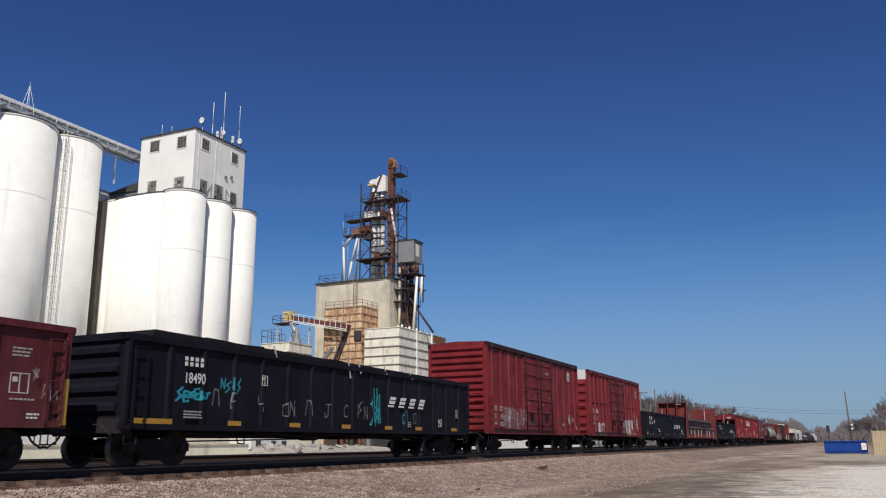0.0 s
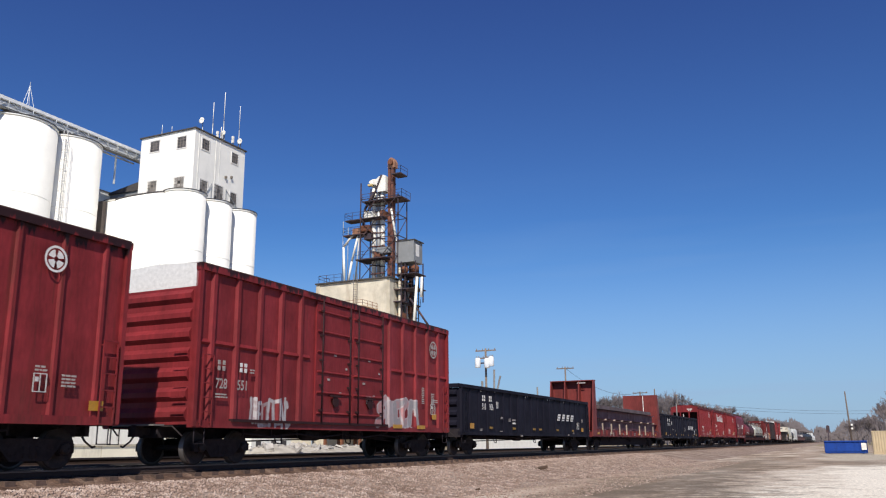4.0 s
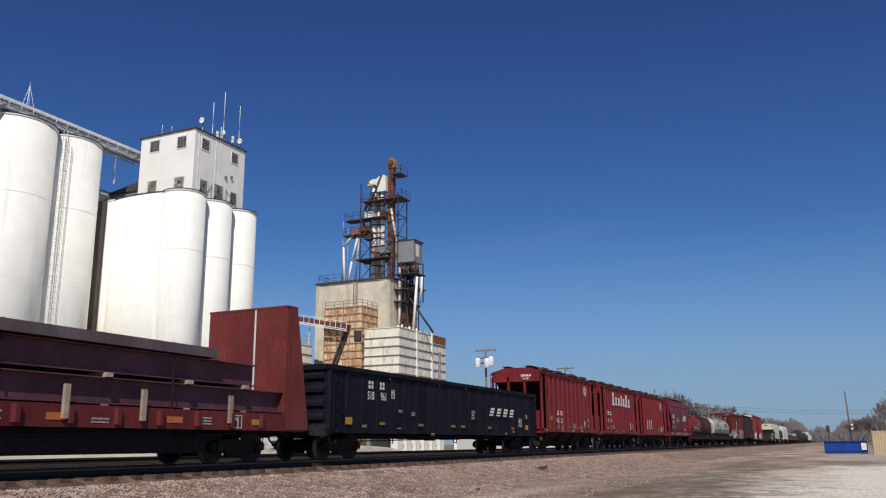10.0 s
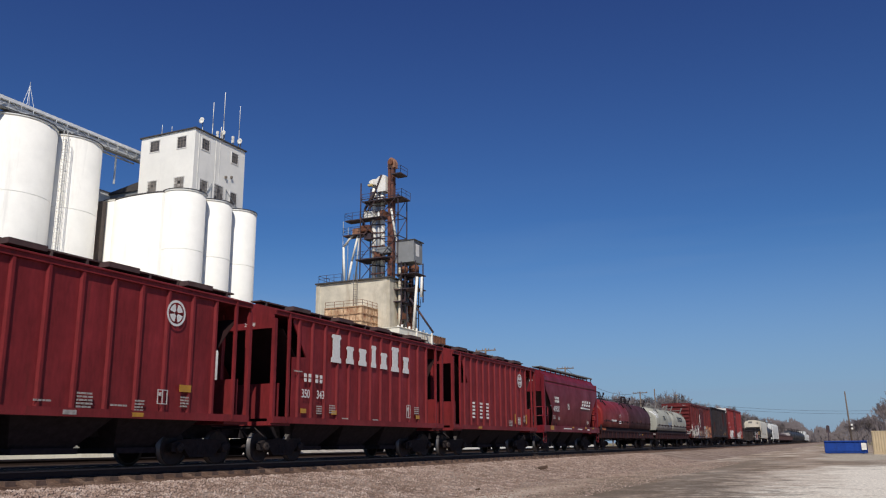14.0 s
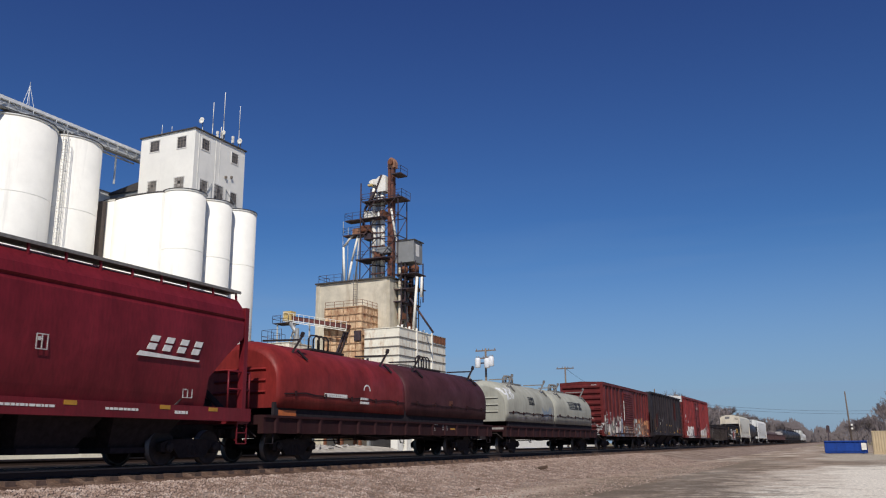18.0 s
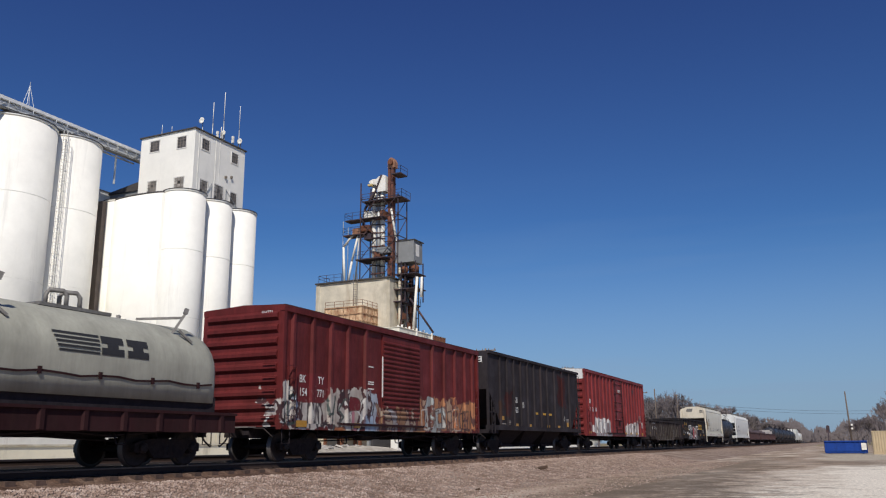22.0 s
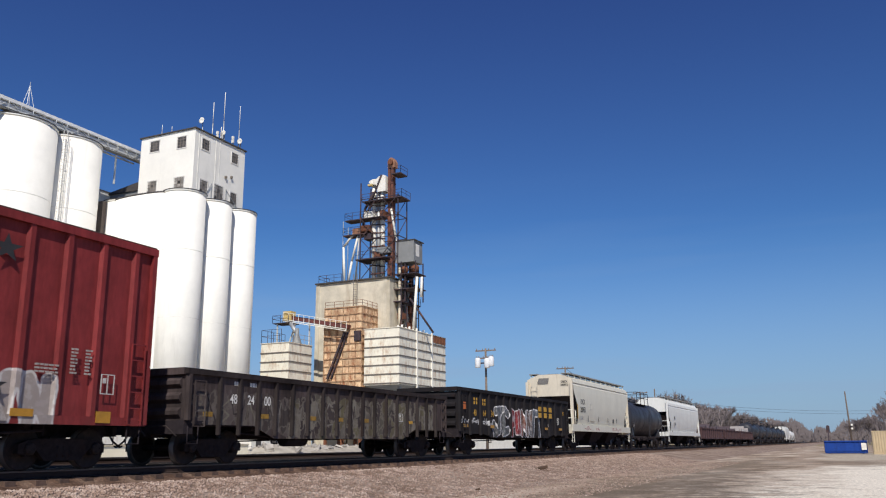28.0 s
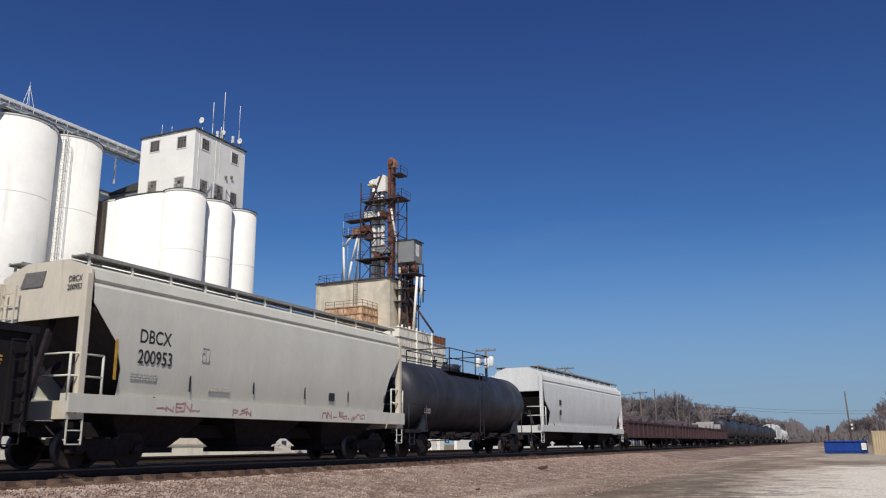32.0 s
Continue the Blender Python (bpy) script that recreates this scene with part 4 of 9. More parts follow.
def leg_tower():
    t = thing("leg_tower", "rust-brown bucket elevator tower with platforms and spouts", "tower", pose(0, 0, 0))
    zb = 25.28
    # two leg casings
    for x, y, top in ((-58.3, 106.0, 43.2), (-57.8, 106.0, 43.2)):
        bm = bm_new()
        box(bm, x - 0.2, x + 0.2, y - 0.4, y + 0.4, zb, top)
        part("leg_casing", bm, M_BROWN, t)
        for z in range(28, 43, 3):
            bm = bm_new()
            box(bm, x - 0.25, x + 0.25, y - 0.45, y + 0.45, z, z + 0.12)
            part("casing_flange", bm, M_BROWN, t)
    bm = bm_new()
    prism(bm, [(-58.5, 42.5), (-57.3, 42.5), (-57.3, 43.4), (-57.55, 43.95), (-57.95, 44.15), (-58.35, 43.9), (-58.5, 43.4)], 105.5, 106.5)
    part("leg_head", bm, M_HEADTAN, t)
    bm = bm_new()
    tube(bm, (-57.9, 105.4, 43.3), (-57.9, 105.1, 43.3), 0.42, seg=12)
    part("pulley_guard", bm, M_RUST, t)
    for x, r, top, mat in ((-61.1, 0.36, 40.5, M_WHITEPAINT), (-60.3, 0.3, 39.0, M_GALV), (-59.6, 0.34, 39.0, M_WHITEPAINT)):
        bm = bm_new()
        tube(bm, (x, 106.2, zb), (x, 106.0, top), r, seg=12)
        part("white_leg", bm, mat, t)
        z = zb + 1.1
        k = 0
        while z < top - 0.6:
            bm = bm_new()
            lathe(bm, [(r, -0.09), (r + 0.09, -0.07), (r + 0.09, 0.07), (r, 0.09)], 12, Matrix.Translation((x, 106.1, z)))
            part("leg_flange", bm, M_DARKSTEEL if k % 2 else M_BROWN, t)
            z += 1.05 + 0.25 * math.sin(3 * k + x)
            k += 1
    bm = bm_new()
    prism(bm, [(-61.6, 40.5), (-61.2, 40.25), (-60.4, 40.1), (-60.1, 38.9), (-58.75, 38.9), (-58.75, 41.3), (-59.2, 41.5), (-59.9, 41.35), (-60.3, 41.0), (-60.9, 41.05), (-61.6, 40.8)], 105.3, 106.7)
    part("distributor", bm, M_WHITEPAINT, t, "white painted distributor hood")
    bm = bm_new()
    box(bm, -61.75, -61.0, 105.1, 105.7, 40.0, 40.3)
    part("motor_guard", bm, M_YELLOWPAINT, t)
    # corner posts and bracing
    for x, y, top in ((-62.6, 104.6, 40.4), (-62.6, 107.6, 40.4), (-56.3, 104.8, 38.0), (-56.3, 107.6, 38.0)):
        bm = bm_new()
        bar(bm, (x, y, zb), (x, y, top), 0.14)
        part("post", bm, M_DARKSTEEL, t)
    levels = [zb, 28.5, 31.6, 34.8, 37.8]
    for a, b in zip(levels, levels[1:]):
        for x in (-62.6, -59.2):
            bm = bm_new()
            bar(bm, (x, 104.6, a), (x + 3.0, 104.6, b), 0.085)
            bar(bm, (x + 3.0, 104.6, a), (x, 104.6, b), 0.085)
            part("cross_brace", bm, M_DARKSTEEL, t)
        bm = bm_new()
        bar(bm, (-62.6, 104.6, b), (-56.3, 104.8, b), 0.1)
        bar(bm, (-56.3, 104.8, b), (-56.3, 107.6, b), 0.1)
        bar(bm, (-62.6, 107.6, b), (-56.3, 107.6, b), 0.1)
        part("girt", bm, M_DARKSTEEL, t)
        bm = bm_new()
        bar(bm, (-56.3, 104.8, a), (-56.3, 107.6, b), 0.08)
        part("cross_brace", bm, M_DARKSTEEL, t)
    # platforms
    for x0, x1, y0, y1, z, sides in ((-62.4, -55.6, 104.6, 107.4, 37.5, "fr"), (-65.5, -58.9, 104.8, 106.6, 34.9, "fl"), (-65.8, -61.6, 104.8, 106.8, 32.6, "fl"), (-63.2, -58.0, 104.2, 107.6, 28.5, "f"), (-57.5, -55.9, 104.8, 107.0, 41.3, "fr")):
        bm = bm_new()
        box(bm, x0, x1, y0, y1, z - 0.16, z)
        part("platform", bm, M_DARKSTEEL, t)
        railing(t, [(x0, y0), (x1, y0)], z, 1.1)
        if "r" in sides:
            railing(t, [(x1, y0), (x1, y1)], z, 1.1)
        if "l" in sides:
            railing(t, [(x0, y0), (x0, y1)], z, 1.1)
    # machinery boxes on the side platforms
    for x, z, mat, w in ((-61.5, 34.95, M_WHITEPAINT, 1.5), (-63.6, 32.6, M_HEADTAN, 1.3), (-62.2, 32.9, M_RUST, 1.5), (-61.6, 31.6, M_DARKSTEEL, 1.2), (-60.0, 28.5, M_RUST, 1.0), (-59.2, 34.9, M_RUST, 0.6), (-58.9, 29.2, M_GREYSHED, 2.2)):
        bm = bm_new()
        box(bm, x - w / 2, x + w / 2, 105.0, 106.4, z, z + 0.95)
        part("gear_box", bm, mat, t)
    # white spouts fanning out to the roof
    for pts, r, mat in (([(-63.9, 105.2, 33.0), (-65.9, 105.2, 30.9), (-65.5, 105.0, zb)], 0.17, M_WHITEPAINT), ([(-63.4, 105.3, 32.6), (-64.4, 105.2, 28.5), (-65.0, 105.2, zb)], 0.16, M_WHITEPAINT), ([(-63.2, 105.3, 32.4), (-63.8, 105.3, zb)], 0.13, M_GALV),
                        ([(-60.9, 105.6, 39.0), (-62.3, 105.4, 36.5), (-62.6, 105.4, 33.8)], 0.2, M_DARKSTEEL), ([(-57.9, 105.6, 36.0), (-57.0, 105.4, 31.5), (-55.9, 105.0, 29.0)], 0.16, M_WHITEPAINT), ([(-59.4, 105.2, 41.5), (-61.2, 105.2, 37.2), (-62.0, 105.2, 35.2)], 0.14, M_DARKSTEEL)):
        bm = bm_new()
        for p, q in zip(pts, pts[1:]):
            tube(bm, p, q, r, seg=9)
        part("spout", bm, mat, t)
    bm = bm_new()
    tube(bm, (-66.2, 105.5, zb), (-66.2, 105.5, 35.0), 0.05)
    tube(bm, (-65.3, 105.5, zb), (-65.3, 105.5, 34.0), 0.05)
    part("conduit", bm, M_GALV, t)
    # grey penthouse on a trestle
    s = thing("sheet_metal_penthouse", "grey sheet-metal shed on a steel trestle", "shed", pose(0, 0, 0))
    bm = bm_new()
    box(bm, -56.7, -53.7, 104.8, 107.6, 27.4, 30.6)
    part("wall", bm, M_GREYSHED, s)
    bm = bm_new()
    box(bm, -56.8, -53.5, 104.7, 107.8, 30.6, 30.72)
    part("roof", bm, M_DARKTRIM, s)
    bm = bm_new()
    box(bm, -53.7, -53.66, 105.5, 106.5, 28.3, 30.1)
    part("door", bm, M_LADDER, s)
    for x in (-57.3, -55.2, -53.5):
        for y in (105.0, 107.4):
            bm = bm_new()
            bar(bm, (x, y, 21.7 if x > -56.8 else zb), (x, y, 27.5), 0.14)
            part("trestle_post", bm, M_DARKSTEEL, s)
    for z in (23.4, 25.6):
        bm = bm_new()
        box(bm, -56.8, -53.2, 104.6, 107.8, z, z + 0.12)
        part("trestle_deck", bm, M_DARKSTEEL, s)
        railing(s, [(-56.8, 104.6), (-53.2, 104.6)], z + 0.12)
    for x, z in ((-55.6, 25.7), (-53.9, 25.7)):
        bm = bm_new()
        lathe(bm, [(0.25, 0), (0.6, 0.6), (0.6, 1.0), (0.3, 1.3)], 12, Matrix.Translation((x, 105.6, z)))
        part("dust_hopper", bm, M_RUST, s)
    bm = bm_new()
    tube(bm, (-52.85, 104.2, 24.9), (-53.35, 104.0, 17.2), 0.19, seg=12)
    part("white_downspout", bm, M_WHITEPAINT, s)
    bm = bm_new()
    tube(bm, (-52.3, 104.6, 24.9), (-52.35, 104.5, 22.0), 0.17, seg=12)
    part("white_downspout", bm, M_WHITEPAINT, s)
    bm = bm_new()
    tube(bm, (-54.4, 105.0, 22.0), (-50.9, 105.4, 16.9), 0.15, seg=10)
    part("dark_downspout", bm, M_DARKSTEEL, s)


# ---- yard behind the line ----
def yard():
    p = thing("loading_dock", "long pale concrete loading dock wall", "wall", pose(0, 0, 0), kind="structure")
    for i in range(5):
        bm = bm_new()
        y0 = 20 + i * 8.3
        box(bm, -50.5, -48.0, y0, y0 + 8.26, 0.2, 1.62)
        part("dock_panel", bm, M_DOCK, p)
    bm = bm_new()
    box(bm, -50.6, -47.9, 20, 61.4, 1.62, 1.74)
    part("dock_slab", bm, GREY_CONCRETE, p)
    bm = bm_new()
    box(bm, -64, -62, 10, 66, 0.3, 3.4)
    w = solid("white_shed", bm, M_WHITEPAINT, "low white-painted shed wall behind the dock", "shed")
    rnd = random.Random(11)
    for i in range(46):
        y = rnd.gauss(76.0, 5.0)
        x = rnd.gauss(-52.5, 1.3)
        s = rnd.uniform(0.15, 0.55)
        bm = bm_new()
        vs = box(bm, -s, s, -s * 0.8, s * 0.8, -s * 0.3, s * 0.3)
        for v in vs:
            v.co *= rnd.uniform(0.7, 1.2)
        o = solid("concrete_rubble", bm, M_RUBBLE, "jagged slab of broken grey concrete", "rubble", "rubble heap beside the dock")
        j = (x + 58.0) / 9.0
        inside = 0 < j < 1 and 69 < y < 94
        o.location = (x, y, 0.45 + (1.0 * math.sin(math.pi * j) ** 0.7 if inside else 0.0))
        o.rotation_euler = (rnd.uniform(-0.6, 0.6), rnd.uniform(-0.6, 0.6), rnd.uniform(0, 3))
    s = thing("low_shed", "low white-painted shed with dark openings behind the rubble", "shed", pose(-60.5, 79, 0.4))
    bm = bm_new()
    box(bm, -1.5, 1.5, -3.0, 4.5, 0, 2.5)
    part("wall", bm, M_WHITEPAINT, s)
    bm = bm_new()
    prism(bm, [(-1.7, 2.5), (1.7, 2.5), (-1.7, 2.9)], -3.2, 4.7)
    part("roof", bm, M_GALV, s)
    for y in (-2.2, 0.6, 2.6):
        bm = bm_new()
        box(bm, 1.45, 1.53, y, y + 0.9, 0.6, 1.7)
        part("opening", bm, M_DARKTRIM, s)
    w = thing("back_wall", "long pale concrete wall at the back of the yard", "wall", pose(0, 0, 0), kind="structure")
    for i in range(5):
        bm = bm_new()
        box(bm, -66.6, -66.2, 65.5 + i * 6.6, 72.0 + i * 6.6, 0.2, 3.3)
        part("wall_panel", bm, M_DOCK, w)
    # bank of dug earth and broken concrete
    bm = bm_new()
    nu, nv = 30, 9
    grid = []
    for i in range(nu + 1):
        row = []
        for j in range(nv + 1):
            x, y = -58.0 + 9.0 * j / nv, 67.5 + 28.0 * i / nu
            rise = max(0.0, math.sin(math.pi * j / nv)) ** 0.7 * min(1.0, i / 3, (nu - i) / 2)
            lump = noise.noise(Vector((x * 0.45, y * 0.45, 2.0))) * 0.35 + noise.noise(Vector((x * 1.3, y * 1.3, 7.0))) * 0.16
            row.append(bm.verts.new((x, y, 0.35 + rise * (1.05 + lump))))
        grid.append(row)
    for p, q in zip(grid, grid[1:]):
        for j in range(nv):
            bm.faces.new((p[j], p[j + 1], q[j + 1], q[j]))
    solid("earth_bank", bm, M_BANK, "low bank of dug grey earth beside the line", "earth bank", kind="structure")
    # dark sheet added behind the piers, standing in for shade under the load-out bins
    bm = bm_new()
    box(bm, -54.6, -54.2, 94.5, 114.5, 0.3, 2.75)
    solid("bin_shade_backdrop", bm, M_DARKTRIM, "dark backdrop sheet standing in for the shade under the bins", "wall")
    bm = bm_new()
    box(bm, -50.4, -50.0, 111.0, 190, 0.3, 2.6)
    solid("yard_wall", bm, M_WHITEPAINT, "low white-painted concrete yard wall", "wall")


# ---- poles, wires ----
def utility_pole(x, y, h, arm=2.4, lean=0.0, transformers=False, second=False):
    p = thing("utility_pole", "weathered wooden utility pole with transformers" if transformers else "weathered wooden utility pole with crossarm" if arm else "bare leaning wooden utility pole", "utility pole", pose(x, y, 0.1), "utility poles")
    bm = bm_new()
    tube(bm, (0, 0, 0), (lean * h, 0, h), 0.17, 0.11, seg=10)
    part("pole", bm, M_POLE, p)
    for k, z in enumerate((h - 0.25, h - 1.1 if transformers else h - 2.1)[: (2 if transformers or second else 1) if arm else 0]):
        bm = bm_new()
        w = arm * (1 if k == 0 else 0.8)
        box(bm, -w / 2, w / 2, -0.06, 0.06, z - 0.07, z + 0.07) 
        part("crossarm", bm, M_POLE, p)
        for i in range(4):
            u = -w / 2 + 0.12 + (w - 0.24) * i / 3
            bm = bm_new()
            q = (u, 0, z + 0.07)
            lathe(bm, [(0.03, 0), (0.06, 0.05), (0.04, 0.1), (0.06, 0.14), (0.02, 0.2)], 8, Matrix.Translation(q))
            part("insulator", bm, M_SASH, p)
    if transformers:
        for u, low in ((-0.78, 2.2), (0.42, 2.3), (0.86, 2.1)):
            t = new("transformer")
            t.parent = p
            bm = bm_new()
            lathe(bm, [(0.28, 0), (0.32, 0.06), (0.32, 0.95), (0.27, 1.06), (0.1, 1.12)], 16, Matrix.Translation((u, -0.5 - 0.2 * (u == 0.42), h - low)))
            part("tank", bm, M_TRANSFORMER, t)
            bm = bm_new()
            for d in (-0.12, 0.12):
                tube(bm, (u + d, -0.5 - 0.2 * (u == 0.42), h - low + 1.0), (u + d, -0.5 - 0.2 * (u == 0.42), h - low + 1.3), 0.05)
            part("bushing", bm, M_SASH, t)
            bm = bm_new()
            box(bm, min(u, 0.1), max(u, -0.1), -0.25, -0.1, h - 1.75, h - 1.6)
            part("bracket", bm, M_DARKSTEEL, t)
    return p


def poles():
    utility_pole(-36.15, 88.6, 12.1, 2.5, transformers=True)
    utility_pole(-35.4, 117, 12.2, 2.6)
    utility_pole(-32.4, 152.5, 10.4, 2.6)
    utility_pole(-34.0, 174, 12.1, 0)
    utility_pole(-33.6, 197, 12.1, 0.9)
    utility_pole(1.27, 168, 10.1, 0, lean=-0.03)
    b = thing("pole_light", "pair of small white boxes on the leaning pole", "lamp", pose(1.5, 167.7, 3.4))
    for z in (0.1, 0.75):
        bm = bm_new()
        box(bm, -0.15, 0.15, -0.15, 0.15, z, z + 0.32)
        part("housing", bm, M_WHITEPAINT, b)
    bm = bm_new()
    box(bm, -0.35, -0.05, 0.0, 0.3, 0.45, 0.75)
    part("arm", bm, M_DARKSTEEL, b)
    for y0, y1, x0, x1, z0, z1 in ((117, 152.5, -35.4, -32.4, 12.1, 10.3), (152.5, 260, -32.4, -33.6, 10.2, 10.2), (197, 300, -33.6, 25, 10.5, 11.5), (197, 300, -33.6, 30, 9.8, 10.6)):
        bm = bm_new()
        n = 14
        pts = []
        for i in range(n + 1):
            f = i / n
            pts.append((x0 + (x1 - x0) * f, y0 + (y1 - y0) * f, z0 + (z1 - z0) * f - 1.6 * 4 * f * (1 - f)))
        rail_path(bm, pts, 0.025, 4)
        solid("overhead_wire", bm, M_WIRE, "thin dark overhead line sagging between poles", "wire", "overhead wires")
    s = thing("rail_signal", "dark trackside signal mast with hooded head", "signal", pose(-2.3, 157, 0))
    bm = bm_new()
    tube(bm, (0, 0, 0), (0, 0, 3.2), 0.09)
    part("mast", bm, M_DARKSTEEL, s)
    bm = bm_new()
    prism(bm, [(-0.28, 2.9), (0.28, 2.9), (0.28, 3.9), (0.1, 4.1), (-0.1, 4.1), (-0.28, 3.9)], -0.05, 0.05)
    part("signal_head", bm, M_DARKSTEEL, s)
    bm = bm_new()
    box(bm, -0.4, 0.4, -0.3, 0.3, 0, 1.1)
    part("relay_case", bm, M_DARKSTEEL, s)


# ---- things at the far end of the lot ----
def dumpster():
    d = thing("roll_off_dumpster", "bright blue steel roll-off dumpster", "dumpster", pose(0.1, 116.0, 0))
    L, W, Ht = 2.35, 1.2, 1.5
    bm = bm_new()
    for s in (-1, 1):
        box(bm, -L, L, min(s * W, s * (W - 0.05)), max(s * W, s * (W - 0.05)), 0.06, Ht)
    box(bm, L - 0.05, L, -W, W, 0.18, Ht)
    box(bm, -L, L, -W, W, 0.18, 0.25)
    part("body", bm, M_BLUE, d)
    bm = bm_new()
    box(bm, -L - 0.05, -L, -W, W, 0.2, Ht)
    part("tail_gate", bm, M_DARKSTEEL, d)
    for s in (-1, 1):
        for i in range(9):
            x = -L + 0.3 + i * (2 * L - 0.6) / 8
            bm = bm_new()
            box(bm, x - 0.05, x + 0.05, min(s * W, s * (W + 0.05)), max(s * W, s * (W + 0.05)), 0.2, Ht - 0.1)
            part("side_rib", bm, M_BLUE, d)
        bm = bm_new()
        box(bm, -L, L, min(s * W, s * (W + 0.12)), max(s * W, s * (W + 0.12)), Ht - 0.1, Ht + 0.05)
        part("top_rail", bm, M_BLUE, d)
        for x in (-L + 0.5, L - 0.5):
            bm = bm_new()
            tube(bm, (x, s * 0.8 - 0.1, 0.14), (x, s * 0.8 + 0.1, 0.14), 0.14, seg=14)
            part("roller", bm, M_DARKSTEEL, d)
    bm = bm_new()
    box(bm, L - 0.65, L - 0.1, -W - 0.125, -W - 0.105, 0.45, 1.25)
    part("notice_plate", bm, M_WHITEPAINT, d, "white notice plate")
    c = thing("shipping_container", "tan corrugated shipping container", "container", pose(5.9, 110.0, 0))
    bm = bm_new()
    box(bm, -3.0, 3.0, -1.2, 1.2, 0.12, 2.56)
    part("shell", bm, M_TAN, c)
    for i in range(22):
        x = -2.85 + i * 0.27
        bm = bm_new()
        prism(bm, [(x - 0.1, -1.2), (x - 0.05, -1.235), (x + 0.05, -1.235), (x + 0.1, -1.2)], 0.25, 2.45, "z")
        part("corrugation", bm, M_TAN, c)
    for z0, z1 in ((0.0, 0.16), (2.48, 2.6)):
        bm = bm_new()
        box(bm, -3.03, 3.03, -1.25, 1.25, z0, z1)
        part("frame_rail", bm, M_TAN, c)


# ---- bare trees ----
def tree_mesh(seed, height):
    rnd = random.Random(seed)
    verts, faces = [], []

    def limb(p, d, length, r, depth):
        q = p + d * length
        side = d.orthogonal().normalized()
        other = d.cross(side)
        i = len(verts)
        n = 5 if depth == 0 else 3
        for base, rad in ((p, r), (q, r * 0.62)):
            for k in range(n):
                a = 2 * math.pi * k / n
                verts.append(base + side * math.cos(a) * rad + other * math.sin(a) * rad)
        for k in range(n):
            faces.append((i + k, i + (k + 1) % n, i + n + (k + 1) % n, i + n + k))
        if depth >= 5:
            return
        for j in range(rnd.choice((3, 4)) if depth < 4 else 4):
            nd = (d + Vector((rnd.uniform(-1, 1), rnd.uniform(-1, 1), rnd.uniform(-0.25, 0.75))) * (0.55 + 0.08 * depth)).normalized()
            limb(p.lerp(q, rnd.uniform(0.55, 1.0)), nd, length * rnd.uniform(0.58, 0.8), max(r * 0.6, 0.042), depth + 1)
    limb(Vector((0, 0, 0)), Vector((rnd.uniform(-0.08, 0.08), rnd.uniform(-0.08, 0.08), 1)).normalized(), height * 0.30, height * 0.016, 0)
    n_trunk = 5
    out = []
    for name, fs in (("trunk", faces[:n_trunk]), ("crown", faces[n_trunk:])):
        me = bpy.data.meshes.new(name)
        me.from_pydata([tuple(v) for v in verts], [], fs)
        me.materials.append(M_BARK)
        out.append(me)
    return out


def trees():
    rnd = random.Random(21)
    kinds = []
    for i in range(5):
        t = thing("bare_tree", "leafless grey-brown deciduous tree in winter", "tree", pose(-46, 190 + 9 * i, 0.2), "bare trees along the line")
        trunk, crown = tree_mesh(100 + i, 16.0)
        part("trunk", trunk, M_BARK, t)
        tagged(part("crown", crown, M_BARK, t), kind="stuff")
        kinds.append(t)
    spots = []
    y = 182
    while y < 620:
        spots.append((-42 + rnd.uniform(-9, 8), y, rnd.uniform(0.75, 1.15)))
        y += rnd.uniform(1.6, 3.2) * (1 + max(0, y - 260) / 300)
    for i in range(26):
        spots.append((rnd.uniform(9.5, 34), rnd.uniform(205, 300), rnd.uniform(0.75, 1.15)))
    for i in range(16):
        spots.append((rnd.uniform(3, 16), rnd.uniform(330, 470), rnd.uniform(0.6, 0.95)))
    for x, y, s in spots:
        o = copy_thing(rnd.choice(kinds), pose(x, y, 0.2, 0, 0, rnd.uniform(0, 360)))
        o.scale = (s, s, s)
    # far woods that close the horizon
    rng = np.random.default_rng(9)
    n = 26000
    x = np.where(rng.random(n) < 0.5, rng.uniform(-140, -14, n), rng.uniform(-14, 160, n))
    yy = rng.uniform(650, 800, n)
    z0 = rng.uniform(0, 1, n)
    hgt = 12 + 4 * np.sin(x * 0.11) + 2.5 * np.sin(x * 0.37 + 1)
    verts, faces = [], []
    for i in range(n):
        h = max(2.0, hgt[i]) * z0[i]
        dx, dz = rng.uniform(-1.4, 1.4), rng.uniform(1.0, 3.2)
        k = len(verts)
        w = 0.45
        verts += [(x[i] - w, yy[i], h), (x[i] + w, yy[i], h), (x[i] + dx, yy[i], h + dz)]
        faces.append((k, k + 1, k + 2))
    me = bpy.data.meshes.new("far_woods")
    me.from_pydata(verts, [], faces)
    me.materials.append(M_BARK)
    tagged(new("far_woods", me), "distant hazy leafless woods on the horizon", "woods", kind="stuff")


ground()
track()
silos()
headhouse()
gallery()
concrete_elevator()
belt_conveyor()
leg_tower()
yard()
poles()
dumpster()
trees()
stones()
wood_scrap()

